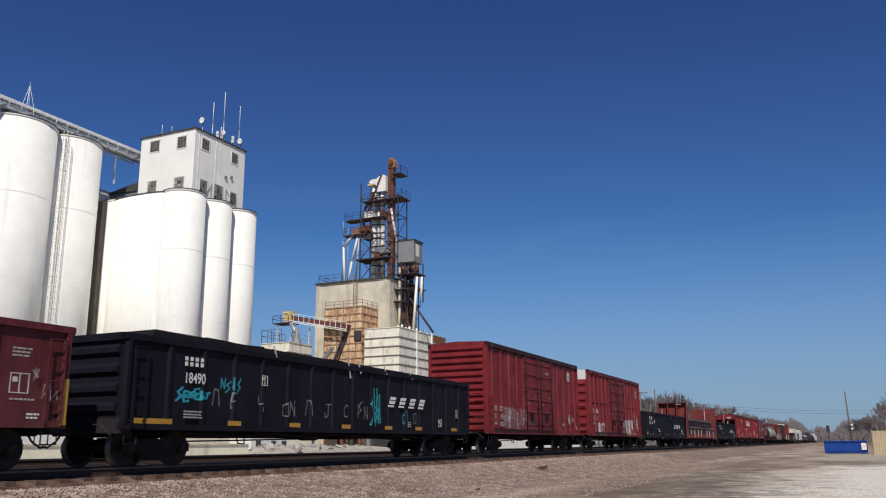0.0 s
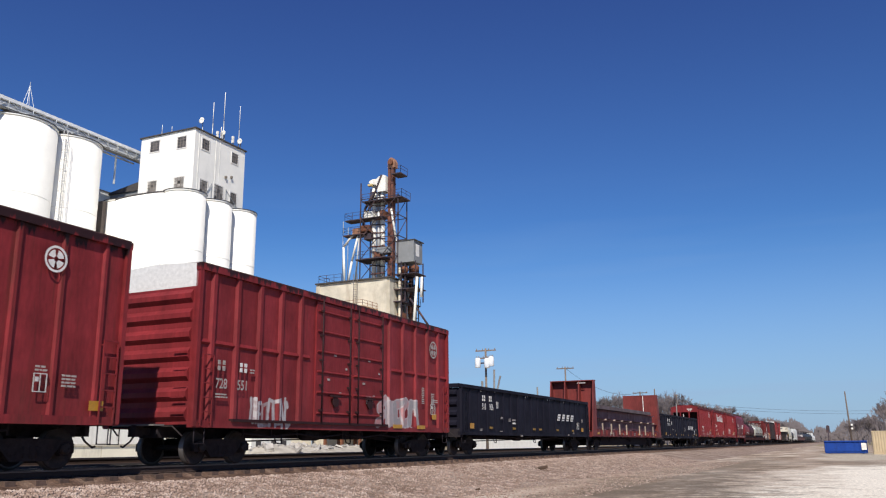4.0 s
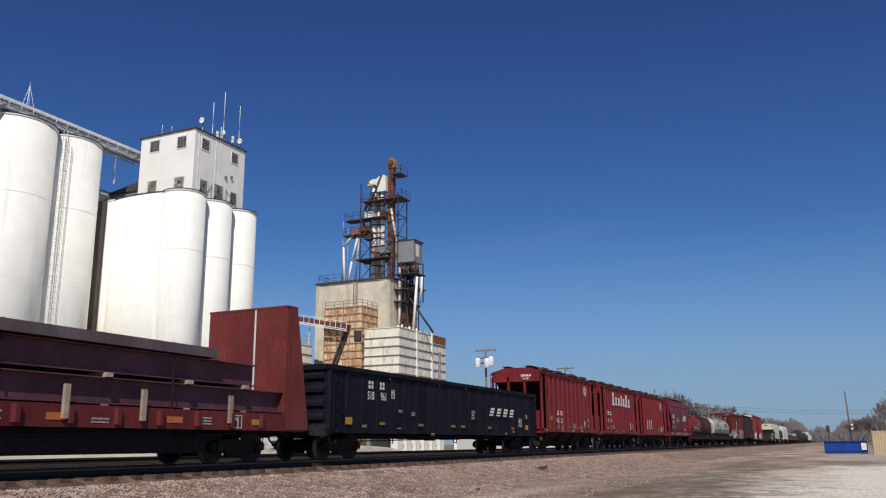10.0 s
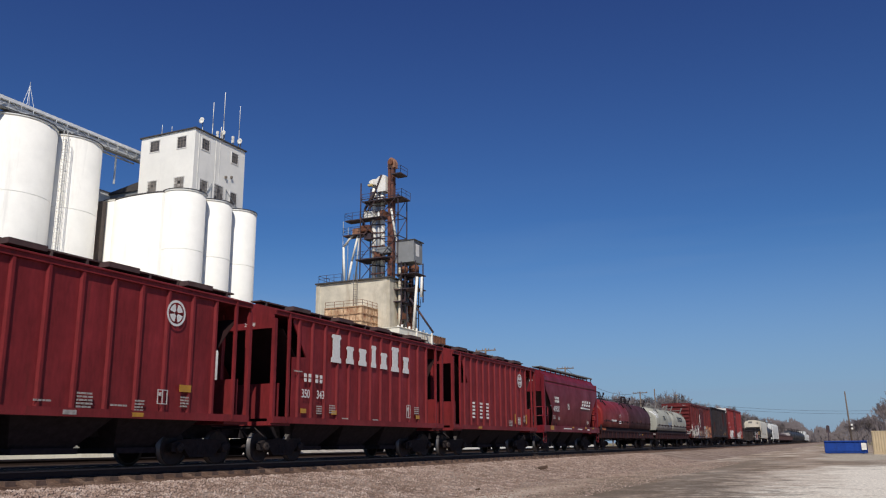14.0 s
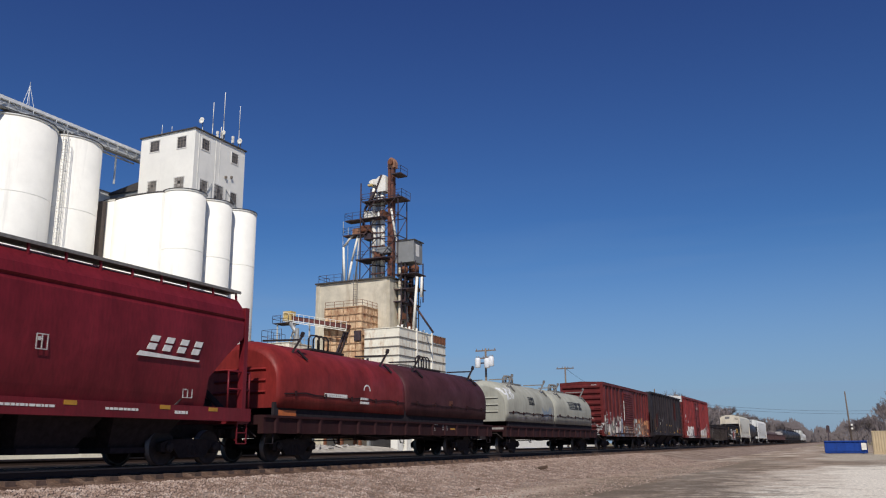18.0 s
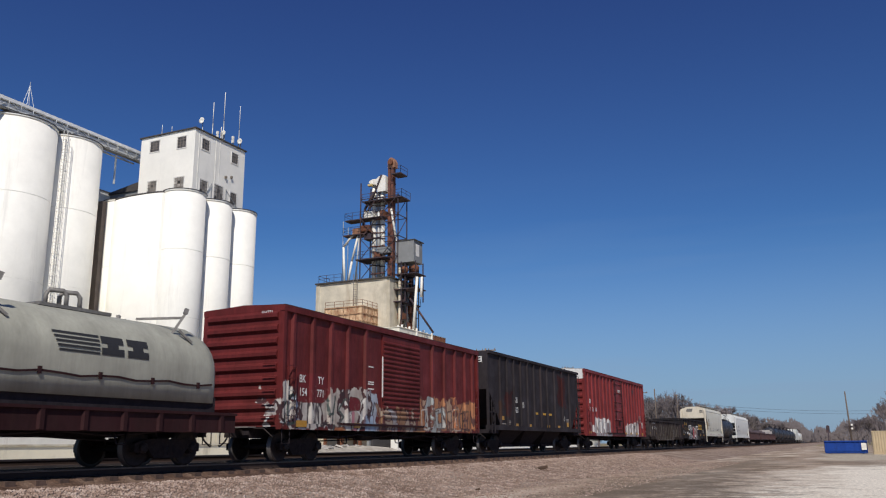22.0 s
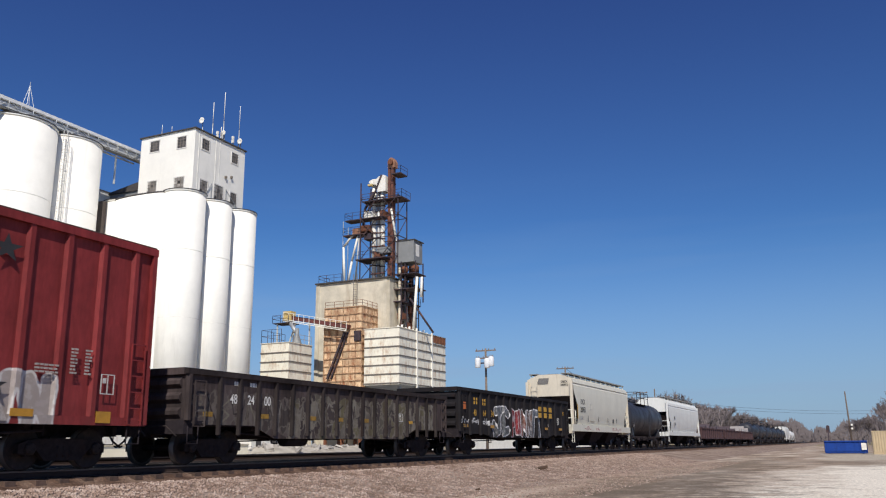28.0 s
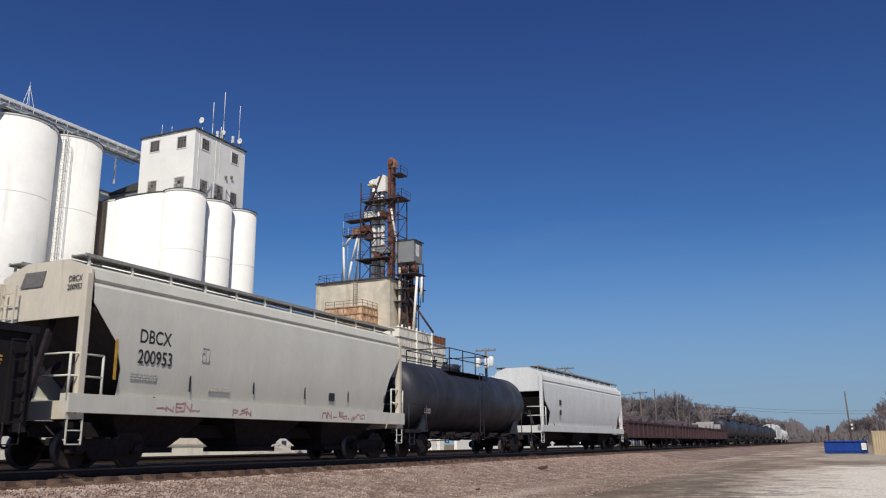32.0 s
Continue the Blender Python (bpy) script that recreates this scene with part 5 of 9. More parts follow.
# ---- the train: local +x is the side towards the camera, -y its leading end, z = 0 the top of the rails ----
def stroke_group():
    """The distance from P to the stroke that runs from A along D, or Before where that is less."""
    g = bpy.data.node_groups.new("stroke", "ShaderNodeTree")
    for name, kind in (("P", "NodeSocketVector"), ("A", "NodeSocketVector"), ("D", "NodeSocketVector"), ("Before", "NodeSocketFloat")):
        g.interface.new_socket(name, in_out="INPUT", socket_type=kind)
    g.interface.items_tree["Before"].default_value = 9.0
    g.interface.new_socket("Distance", in_out="OUTPUT", socket_type="NodeSocketFloat")
    n, l = g.nodes, g.links
    gi, go = n.new("NodeGroupInput"), n.new("NodeGroupOutput")

    def vec(kind, a, b):
        m = n.new("ShaderNodeVectorMath")
        m.operation = kind
        l.new(a, m.inputs[0])
        l.new(b, m.inputs["Scale"] if kind == "SCALE" else m.inputs[1])
        return m.outputs["Value"] if kind in ("DOT_PRODUCT", "DISTANCE") else m.outputs[0]
    rel = vec("SUBTRACT", gi.outputs["P"], gi.outputs["A"])
    part_way = n.new("ShaderNodeMath")
    part_way.operation, part_way.use_clamp = "DIVIDE", True
    l.new(vec("DOT_PRODUCT", rel, gi.outputs["D"]), part_way.inputs[0])
    l.new(vec("DOT_PRODUCT", gi.outputs["D"], gi.outputs["D"]), part_way.inputs[1])
    least = n.new("ShaderNodeMath")
    least.operation = "MINIMUM"
    l.new(vec("DISTANCE", rel, vec("SCALE", gi.outputs["D"], part_way.outputs[0])), least.inputs[0])
    l.new(gi.outputs["Before"], least.inputs[1])
    l.new(least.outputs[0], go.inputs[0])
    return g


STROKE = stroke_group()


def paint(name, base, rough=0.55, rust=(0.06, 0.022, 0.014), rust_amount=0.25, dust=(0.09, 0.045, 0.038), dust_amount=0.3, vary=0.2, tags=(), spots=(), letters=(), grit=0.14, spec=0.2, drips=None):
    """Weathered car paint: two scales of fading, rust streaks, road dust near the sill, and sprayed letters (y0, y1, z0, z1, fills, outline, size)."""
    mat = bpy.data.materials.new(name)
    mat.use_nodes = True
    n, l = mat.node_tree.nodes, mat.node_tree.links
    bsdf = n["Principled BSDF"]
    bsdf.inputs["Specular IOR Level"].default_value = spec
    tc = n.new("ShaderNodeTexCoord").outputs["Object"]

    def tex(kind, scale, vec=tc, **kw):
        t = n.new(kind)
        t.inputs["Scale"].default_value = scale
        for k, v in kw.items():
            t.inputs[k].default_value = v
        l.new(vec, t.inputs["Vector"])
        return t

    def rng(value, a, b, c=0.0, d=1.0):
        r = n.new("ShaderNodeMapRange")
        for k, v in zip(("From Min", "From Max", "To Min", "To Max"), (a, b, c, d)):
            r.inputs[k].default_value = v
        l.new(value, r.inputs["Value"])
        return r.outputs[0]

    def op(kind, a, b):
        m = n.new("ShaderNodeMath")
        m.operation = kind
        for i, q in enumerate((a, b)):
            if isinstance(q, (int, float)):
                m.inputs[i].default_value = q
            else:
                l.new(q, m.inputs[i])
        return m.outputs[0]

    def mix(f, a, b):
        m = n.new("ShaderNodeMix")
        m.data_type = "RGBA"
        for k, q in (("Factor", f), ("A", a), ("B", b)):
            if isinstance(q, tuple):
                m.inputs[k].default_value = (*q, 1)
            elif isinstance(q, (int, float)):
                m.inputs[k].default_value = q
            else:
                l.new(q, m.inputs[k])
        return m.outputs["Result"]

    def stretch(sx, sy, sz):
        m = n.new("ShaderNodeMapping")
        m.inputs["Scale"].default_value = (sx, sy, sz)
        l.new(tc, m.inputs["Vector"])
        return m.outputs[0]

    sep = n.new("ShaderNodeSeparateXYZ")
    l.new(tc, sep.inputs[0])
    fade = rng(tex("ShaderNodeTexNoise", 0.9, Detail=7.0, Roughness=0.6).outputs["Fac"], 0.3, 0.7, 1 - vary, 1 + vary)
    grain = rng(tex("ShaderNodeTexNoise", 14, stretch(1, 1, 0.25), Detail=5.0).outputs["Fac"], 0.3, 0.7, 1 - grit, 1 + grit)
    tone = n.new("ShaderNodeVectorMath")
    tone.operation = "SCALE"
    tone.inputs[0].default_value = base
    wash = rng(tex("ShaderNodeTexNoise", 1.5, stretch(1, 1.4, 0.14), Detail=8.0, Roughness=0.65).outputs["Fac"], 0.3, 0.7, 1 - 1.1 * vary, 1 + 1.1 * vary)
    l.new(op("MULTIPLY", op("MULTIPLY", fade, wash), grain), tone.inputs["Scale"])
    out = tone.outputs[0]
    for y0, y1, z0, z1, color in spots:
        wob = rng(tex("ShaderNodeTexNoise", 2.5, Detail=6.0).outputs["Fac"], 0.3, 0.7, -0.5, 0.5)
        my = op("ABSOLUTE", op("DIVIDE", op("SUBTRACT", sep.outputs["Y"], (y0 + y1) / 2), (y1 - y0) / 2), 0)
        mz = op("ABSOLUTE", op("DIVIDE", op("SUBTRACT", sep.outputs["Z"], (z0 + z1) / 2), (z1 - z0) / 2), 0)
        out = mix(rng(op("ADD", op("MAXIMUM", my, mz), wob), 0.9, 1.1, 0.75, 0.0), out, color)
    for y0, y1, z0, z1, fills, outline, size in tags:
        warp = tex("ShaderNodeTexNoise", 1.9, Detail=3.0)
        add = n.new("ShaderNodeVectorMath")
        add.operation = "MULTIPLY_ADD"
        add.inputs[1].default_value = (0.8, 0.8, 0.8)
        l.new(warp.outputs["Color"], add.inputs[0])
        l.new(stretch(0.001, 1.0, 0.42), add.inputs[2])
        cell = tex("ShaderNodeTexVoronoi", 1 / size, add.outputs[0])
        edge = n.new("ShaderNodeTexVoronoi")
        edge.feature = "DISTANCE_TO_EDGE"
        edge.inputs["Scale"].default_value = 1 / size
        l.new(add.outputs[0], edge.inputs["Vector"])
        ramp = n.new("ShaderNodeValToRGB")
        ramp.color_ramp.interpolation = "CONSTANT"
        cr = ramp.color_ramp.elements
        cr[0].color, cr[0].position = (*fills[0], 1), 0.0
        cr[1].color, cr[1].position = (*fills[-1], 1), (len(fills) - 1) / len(fills)
        for i, col in enumerate(fills[1:-1], 1):
            cr.new(i / len(fills)).color = (*col, 1)
        pick = n.new("ShaderNodeSeparateColor")
        l.new(cell.outputs["Color"], pick.inputs[0])
        l.new(pick.outputs[0], ramp.inputs["Fac"])
        inner = mix(rng(edge.outputs["Distance"], 0.05, 0.075, 1.0, 0.0), ramp.outputs[0], outline)
        shade = rng(tex("ShaderNodeTexNoise", 3.0, Detail=5.0).outputs["Fac"], 0.35, 0.65, 0.0, 0.35)
        inner = mix(shade, inner, base)
        wob = rng(tex("ShaderNodeTexNoise", 1.7, Detail=3.0).outputs["Fac"], 0.25, 0.75, -0.35, 0.35)
        my = op("MULTIPLY", op("SUBTRACT", op("ABSOLUTE", op("SUBTRACT", sep.outputs["Y"], (y0 + y1) / 2), 0), (y1 - y0) / 2), 1.5)
        mz = op("MULTIPLY", op("SUBTRACT", op("ABSOLUTE", op("SUBTRACT", sep.outputs["Z"], (z0 + z1) / 2), 0), (z1 - z0) / 2), 1.5)
        mask = rng(op("ADD", op("MAXIMUM", my, mz), wob), -0.02, 0.02, 1.0, 0.0)
        mask = op("MULTIPLY", mask, rng(sep.outputs["X"], 0.5, 0.6))
        out = mix(op("MULTIPLY", mask, 0.9), out, inner)
    if letters:
        flat = n.new("ShaderNodeVectorMath")
        flat.operation = "MULTIPLY_ADD"
        flat.inputs[1].default_value = (0.0, 0.11, 0.11)
        l.new(tex("ShaderNodeTexNoise", 3.2, Detail=2.0).outputs["Color"], flat.inputs[0])
        l.new(stretch(0, 1, 1), flat.inputs[2])
        cloud = rng(tex("ShaderNodeTexNoise", 1.6, Detail=5.0).outputs["Fac"], 0.42, 0.58)
        near_side = rng(sep.outputs["X"], 0.5, 0.6)
        worn = rng(tex("ShaderNodeTexNoise", 6.0, Detail=6.0).outputs["Fac"], 0.36, 0.5, 0.62, 0.97)
        cover = op("MULTIPLY", near_side, worn)
    for form, y0, y1, z0, z1, wide, fill, fill_b, outline, edge_w in letters:
        dist = None
        turn = n.new("ShaderNodeVectorMath")      # one character after another
        turn.operation = "MULTIPLY_ADD"
        l.new(out, turn.inputs[0])
        turn.inputs[1].default_value = (0.0, 1e-6, 1e-6)
        l.new(flat.outputs[0], turn.inputs[2])
        for u0, v0, u1, v1 in FORMS[form]:
            a = (0.0, y0 + (y1 - y0) * u0 + 0.055, z0 + (z1 - z0) * v0 + 0.055)
            d = (0.0, (y1 - y0) * (u1 - u0), (z1 - z0) * (v1 - v0))
            st = n.new("ShaderNodeGroup")
            st.node_tree = STROKE
            l.new(turn.outputs[0], st.inputs["P"])
            st.inputs["A"].default_value, st.inputs["D"].default_value = a, d
            if dist is not None:
                l.new(dist, st.inputs["Before"])
            dist = st.outputs[0]
        out = mix(op("MULTIPLY", rng(dist, wide + edge_w - 0.012, wide + edge_w + 0.012, 1.0, 0.0), cover), out, outline)
        if fill is not None:
            out = mix(op("MULTIPLY", rng(dist, wide - 0.014, wide + 0.014, 1.0, 0.0), cover), out, mix(cloud, fill, fill_b))
    streaks = tex("ShaderNodeTexNoise", 2.2, stretch(1, 2.2, 0.12), Detail=9.0, Roughness=0.7).outputs["Fac"]
    out = mix(rng(streaks, 0.66 - 0.3 * rust_amount, 0.82 - 0.2 * rust_amount, 0.0, 0.8), out, rust)
    if drips is not None:       # roof coating that ran down from the eave
        run = rng(tex("ShaderNodeTexNoise", 2.0, stretch(0.2, 2.4, 0.12), Detail=5.0, Roughness=0.7).outputs["Fac"], 0.3, 0.7, -0.26, 0.26)
        out = mix(rng(op("ADD", sep.outputs["Z"], run), drips - 0.04, drips + 0.05, 0.0, 0.92), out, (0.012, 0.008, 0.009))
        out = mix(rng(op("ABSOLUTE", sep.outputs["X"], 0), 1.44, 1.47, 1.0, 0.0), out, tone.outputs[0])
    low = op("MULTIPLY", rng(sep.outputs["Z"], 2.6, 0.9), rng(tex("ShaderNodeTexNoise", 1.8, stretch(1, 1, 0.4), Detail=8.0).outputs["Fac"], 0.3, 0.75))
    out = mix(op("MULTIPLY", low, dust_amount), out, dust)
    l.new(out, bsdf.inputs["Base Color"])
    l.new(rng(fade, 0.8, 1.2, rough + 0.12, rough - 0.08), bsdf.inputs["Roughness"])
    bp = n.new("ShaderNodeBump")
    bp.inputs["Strength"].default_value, bp.inputs["Distance"].default_value = 0.35, 0.012
    l.new(tex("ShaderNodeTexNoise", 3.2, Detail=6.0).outputs["Fac"], bp.inputs["Height"])
    l.new(bp.outputs[0], bsdf.inputs["Normal"])
    return mat


# strokes of sprayed characters in a unit box
FORMS = {"loop": [(0.2, 0, 0.2, 1), (0.2, 1, 0.75, 0.88), (0.75, 0.88, 0.7, 0.5), (0.7, 0.5, 0.2, 0.42)],
         "comb": [(0.2, 0, 0.2, 1), (0.2, 1, 0.9, 1), (0.2, 0.5, 0.75, 0.5), (0.2, 0, 0.9, 0.02)],
         "zig": [(0.15, 0, 0.18, 1), (0.18, 1, 0.82, 0), (0.82, 0, 0.85, 1)],
         "fork": [(0.1, 1, 0.25, 0.45), (0.25, 0.45, 0.8, 0.5), (0.95, 1, 0.6, 0)],
         "hook": [(0.2, 0.95, 1, 1), (0.65, 1, 0.55, 0.15), (0.55, 0.15, 0.1, 0), (0.1, 0, 0.0, 0.4)],
         "bay": [(0.9, 0.85, 0.55, 1), (0.55, 1, 0.1, 0.6), (0.1, 0.6, 0.25, 0.05), (0.25, 0.05, 0.9, 0.15)],
         "ring": [(0.2, 0.1, 0.15, 0.85), (0.15, 0.85, 0.8, 0.95), (0.8, 0.95, 0.85, 0.1), (0.85, 0.1, 0.2, 0.1)],
         "arch": [(0.1, 0, 0.3, 1), (0.3, 1, 0.75, 0.95), (0.75, 0.95, 0.95, 0)],
         "block": [(0.25, 0.1, 0.25, 0.9), (0.75, 0.1, 0.75, 0.9)],
         "bolt": [(0.9, 1, 0.2, 0.62), (0.2, 0.62, 0.8, 0.4), (0.8, 0.4, 0.05, 0)],
         "dot": [(0.2, 0.5, 0.8, 0.5)],
         "stem": [(0.5, 0, 0.5, 1)]}


def sprayed(seed, y0, y1, z0, z1, wide, step, fills, outlines, edge=0.05, forms=("ring", "zig", "arch", "bolt", "comb", "bay", "loop", "block")):
    """A row of crowded sprayed characters."""
    rnd = random.Random(seed)
    rows, y, last = [], y0, None
    while y < y1 - step * 0.4:
        form = rnd.choice([f for f in forms if f != last])
        last = form
        a, b = rnd.choice(fills), rnd.choice(fills)
        rows.append((form, y, min(y + step * rnd.uniform(0.8, 1.1), y1), z0 + rnd.uniform(0, 0.12), z1 - rnd.uniform(0, 0.2), wide * rnd.uniform(0.85, 1.15), a, b, rnd.choice(outlines), edge))
        y += step * rnd.uniform(0.75, 0.98)
    return rows


CREAM, PALE, INK = (0.62, 0.60, 0.55), (0.42, 0.42, 0.42), (0.02, 0.02, 0.025)
OXIDE = (0.178, 0.0195, 0.0225)
P_RED = paint("oxide_red", (0.118, 0.0165, 0.0185), rust_amount=0.35)
P_RED_DULL = paint("oxide_red_dull", (0.085, 0.0165, 0.0195), rust=(0.05, 0.022, 0.022), rust_amount=0.4, dust=(0.11, 0.055, 0.055), dust_amount=0.5, vary=0.3)
P_RED_FADED = paint("oxide_red_faded", (0.155, 0.030, 0.026), rust=(0.11, 0.045, 0.035), rust_amount=0.35)
P_RED_A = paint("oxide_red_scrawled", OXIDE, rust_amount=0.45, drips=5.12, vary=0.24, letters=sprayed(20, -5.45, -2.15, 1.3, 2.3, 0.016, 0.42, [None], [(0.34, 0.30, 0.30), (0.26, 0.19, 0.19)], 0.016, ("bolt", "hook", "fork", "ring", "zig")) + sprayed(21, -5.35, -2.25, 1.2, 2.35, 0.014, 0.33, [None], [(0.27, 0.22, 0.22), (0.2, 0.13, 0.13)], 0.014, ("arch", "bay", "bolt", "fork")) + sprayed(22, -5.2, -2.95, 1.25, 1.9, 0.04, 0.5, [None], [(0.17, 0.09, 0.09)], 0.05, ("block", "dot", "bay")) + [("dot", -5.4, -4.7, 1.3, 2.2, 0.16, (0.32, 0.29, 0.29), (0.22, 0.15, 0.15), (0.2, 0.12, 0.12), 0.03), ("dot", -1.45, -0.65, 1.5, 2.0, 0.2, (0.06, 0.04, 0.045), (0.09, 0.05, 0.05), (0.1, 0.03, 0.03), 0.03), ("dot", -1.85, -1.65, 1.4, 1.8, 0.1, (0.03, 0.06, 0.12), (0.06, 0.06, 0.1), (0.1, 0.05, 0.05), 0.02), ("dot", 0.75, 1.15, 1.7, 2.2, 0.14, (0.18, 0.07, 0.05), (0.14, 0.05, 0.04), (0.1, 0.03, 0.03), 0.02)])
P_RED_B = paint("oxide_red_pink_letters", OXIDE, drips=5.28, letters=sprayed(4, 1.77, 5.17, 1.2, 2.15, 0.15, 0.8, [(0.34, 0.30, 0.31), (0.42, 0.20, 0.20), (0.26, 0.25, 0.26)], [(0.06, 0.03, 0.035), (0.4, 0.36, 0.36)]) + sprayed(9, -5.55, -3.65, 0.95, 1.9, 0.035, 0.34, [None], [(0.42, 0.40, 0.40), (0.3, 0.24, 0.24)], 0.02))
P_MAROON = paint("maroon", (0.108, 0.0165, 0.016), rust_amount=0.35, vary=0.25,
                 tags=[(-7.7, -1.75, 0.98, 2.32, [(0.44, 0.47, 0.50), (0.58, 0.57, 0.52), (0.52, 0.49, 0.43), (0.40, 0.48, 0.55), (0.54, 0.55, 0.53)], (0.035, 0.03, 0.035), 0.85),
                       (-1.7, 1.75, 0.96, 1.85, [(0.40, 0.33, 0.25), (0.34, 0.34, 0.34), (0.28, 0.30, 0.32), (0.20, 0.05, 0.04), (0.30, 0.18, 0.10)], (0.09, 0.045, 0.04), 0.5),
                       (1.75, 7.4, 0.98, 2.36, [(0.48, 0.18, 0.06), (0.44, 0.21, 0.10), (0.42, 0.15, 0.06), (0.40, 0.17, 0.08), (0.48, 0.34, 0.23), (0.36, 0.42, 0.41)], (0.12, 0.06, 0.05), 0.8)],
                 letters=sprayed(41, -7.6, -1.9, 0.95, 2.1, 0.02, 0.7, [None], [(0.035, 0.03, 0.035), (0.05, 0.07, 0.065), (0.58, 0.57, 0.54)], 0.022, ("bolt", "fork", "zig", "bay", "hook"))
                 + [("dot", -7.0, -5.1, 2.1, 2.5, 0.46, (0.13, 0.016, 0.018), (0.12, 0.016, 0.018), (0.11, 0.02, 0.02), 0.02), ("dot", -4.75, -4.0, 0.85, 1.08, 0.11, (0.42, 0.16, 0.05), (0.38, 0.13, 0.05), (0.12, 0.05, 0.04), 0.03), ("dot", -3.75, -3.0, 1.65, 2.1, 0.22, (0.15, 0.015, 0.02), (0.13, 0.015, 0.02), (0.08, 0.02, 0.02), 0.03),
                    ("stem", -3.55, -3.25, 0.95, 1.55, 0.08, (0.42, 0.17, 0.2), (0.36, 0.14, 0.17), (0.3, 0.2, 0.2), 0.02), ("zig", -2.7, -2.0, 0.95, 1.4, 0.12, (0.30, 0.40, 0.52), (0.34, 0.42, 0.52), (0.10, 0.08, 0.12), 0.04),
                    ("ring", 3.2, 4.1, 1.15, 1.95, 0.09, (0.34, 0.37, 0.36), (0.42, 0.40, 0.36), (0.10, 0.09, 0.09), 0.04), ("ring", 4.9, 5.7, 1.1, 1.95, 0.1, (0.42, 0.16, 0.05), (0.36, 0.13, 0.05), (0.50, 0.46, 0.42), 0.03), ("dot", 5.0, 5.5, 1.6, 1.95, 0.09, (0.16, 0.03, 0.025), (0.05, 0.03, 0.03), (0.05, 0.03, 0.03), 0.03), ("comb", 5.9, 6.6, 1.1, 1.9, 0.03, None, None, (0.06, 0.035, 0.03), 0.03)]
                 + sprayed(43, 1.8, 7.3, 0.95, 2.1, 0.015, 0.75, [None], [(0.06, 0.03, 0.03), (0.12, 0.08, 0.06), (0.50, 0.44, 0.38)], 0.018, ("ring", "bolt", "comb", "zig", "arch")))
P_RED_C = paint("oxide_red_white_letters", (0.178, 0.025, 0.0255), rust_amount=0.12,
                letters=sprayed(12, -7.7, -6.6, 1.25, 1.75, 0.05, 0.5, [(0.5, 0.5, 0.49)], [(0.30, 0.2, 0.2)], 0.03) + sprayed(14, -6.7, -2.4, 0.92, 2.05, 0.19, 0.82, [(0.52, 0.52, 0.51), (0.46, 0.46, 0.45), (0.50, 0.47, 0.45)], [(0.16, 0.12, 0.13), (0.55, 0.54, 0.53)], 0.04)
                + sprayed(45, -6.6, -2.5, 0.95, 2.0, 0.016, 0.5, [None], [(0.10, 0.08, 0.09), (0.2, 0.13, 0.13)], 0.018, ("bolt", "ring", "zig", "arch", "hook"))
                + [("stem", -3.6, -3.1, 1.35, 1.75, 0.15, (0.10, 0.08, 0.09), (0.13, 0.09, 0.1), (0.4, 0.4, 0.4), 0.04)]
                + sprayed(15, 1.9, 6.7, 0.92, 1.9, 0.15, 0.72, [(0.30, 0.26, 0.24), (0.26, 0.25, 0.26), (0.34, 0.30, 0.27)], [(0.54, 0.53, 0.52)], 0.055, ("ring", "block", "arch", "zig")))
P_HOPPER = paint("hopper_red", (0.172, 0.0180, 0.0205), rust_amount=0.2, dust_amount=0.2)
P_HOPPER_B = paint("hopper_crimson", (0.138, 0.0115, 0.018), rust_amount=0.1, dust_amount=0.2, rough=0.45)
P_BLACK = paint("gondola_black", (0.0105, 0.0100, 0.0172), rough=0.6, spec=0.08, rust=(0.011, 0.009, 0.010), rust_amount=0.15, dust=(0.012, 0.011, 0.014))
P_BLACK_A = paint("gondola_black_tagged", (0.0105, 0.0097, 0.0155), rough=0.6, spec=0.08, rust=(0.012, 0.009, 0.010), rust_amount=0.2, dust=(0.012, 0.011, 0.013),
                  letters=sprayed(31, -8.5, -7.2, 1.62, 1.98, 0.012, 0.26, [None], [(0.03, 0.34, 0.42)], 0.016, ("bolt", "zig", "comb", "bay", "hook")) + sprayed(36, -8.4, -7.3, 1.66, 1.92, 0.02, 0.4, [None], [(0.025, 0.26, 0.33)], 0.02, ("dot", "bolt", "block"))
                  + sprayed(32, -6.8, -5.9, 1.95, 2.4, 0.01, 0.27, [None], [(0.03, 0.28, 0.34)], 0.014) + sprayed(33, 1.4, 2.2, 1.1, 2.5, 0.012, 0.3, [None], [(0.04, 0.34, 0.40)], 0.016, ("bay", "bolt", "ring", "fork")) + sprayed(35, 1.5, 2.2, 1.2, 1.8, 0.012, 0.3, [None], [(0.04, 0.34, 0.40)], 0.016, ("hook", "bolt", "arch"))
                  + sprayed(34, 3.9, 4.4, 1.15, 1.8, 0.008, 0.3, [None], [(0.04, 0.16, 0.22)], 0.012)
                  + [(f, y - 0.17, y + 0.17, z - 0.22, z + 0.22, 0.004, None, None, (0.24, 0.235, 0.24), 0.010) for f, y, z in (("arch", -6.95, 1.8), ("loop", -6.2, 1.72), ("fork", -4.95, 1.7), ("ring", -3.75, 1.55), ("zig", -3.35, 1.6), ("arch", -2.5, 1.65), ("hook", -1.35, 1.6), ("bay", -0.2, 1.62), ("stem", 0.6, 1.65), ("bolt", 0.72, 1.75), ("zig", 1.15, 1.6), ("ring", 5.0, 1.5))])
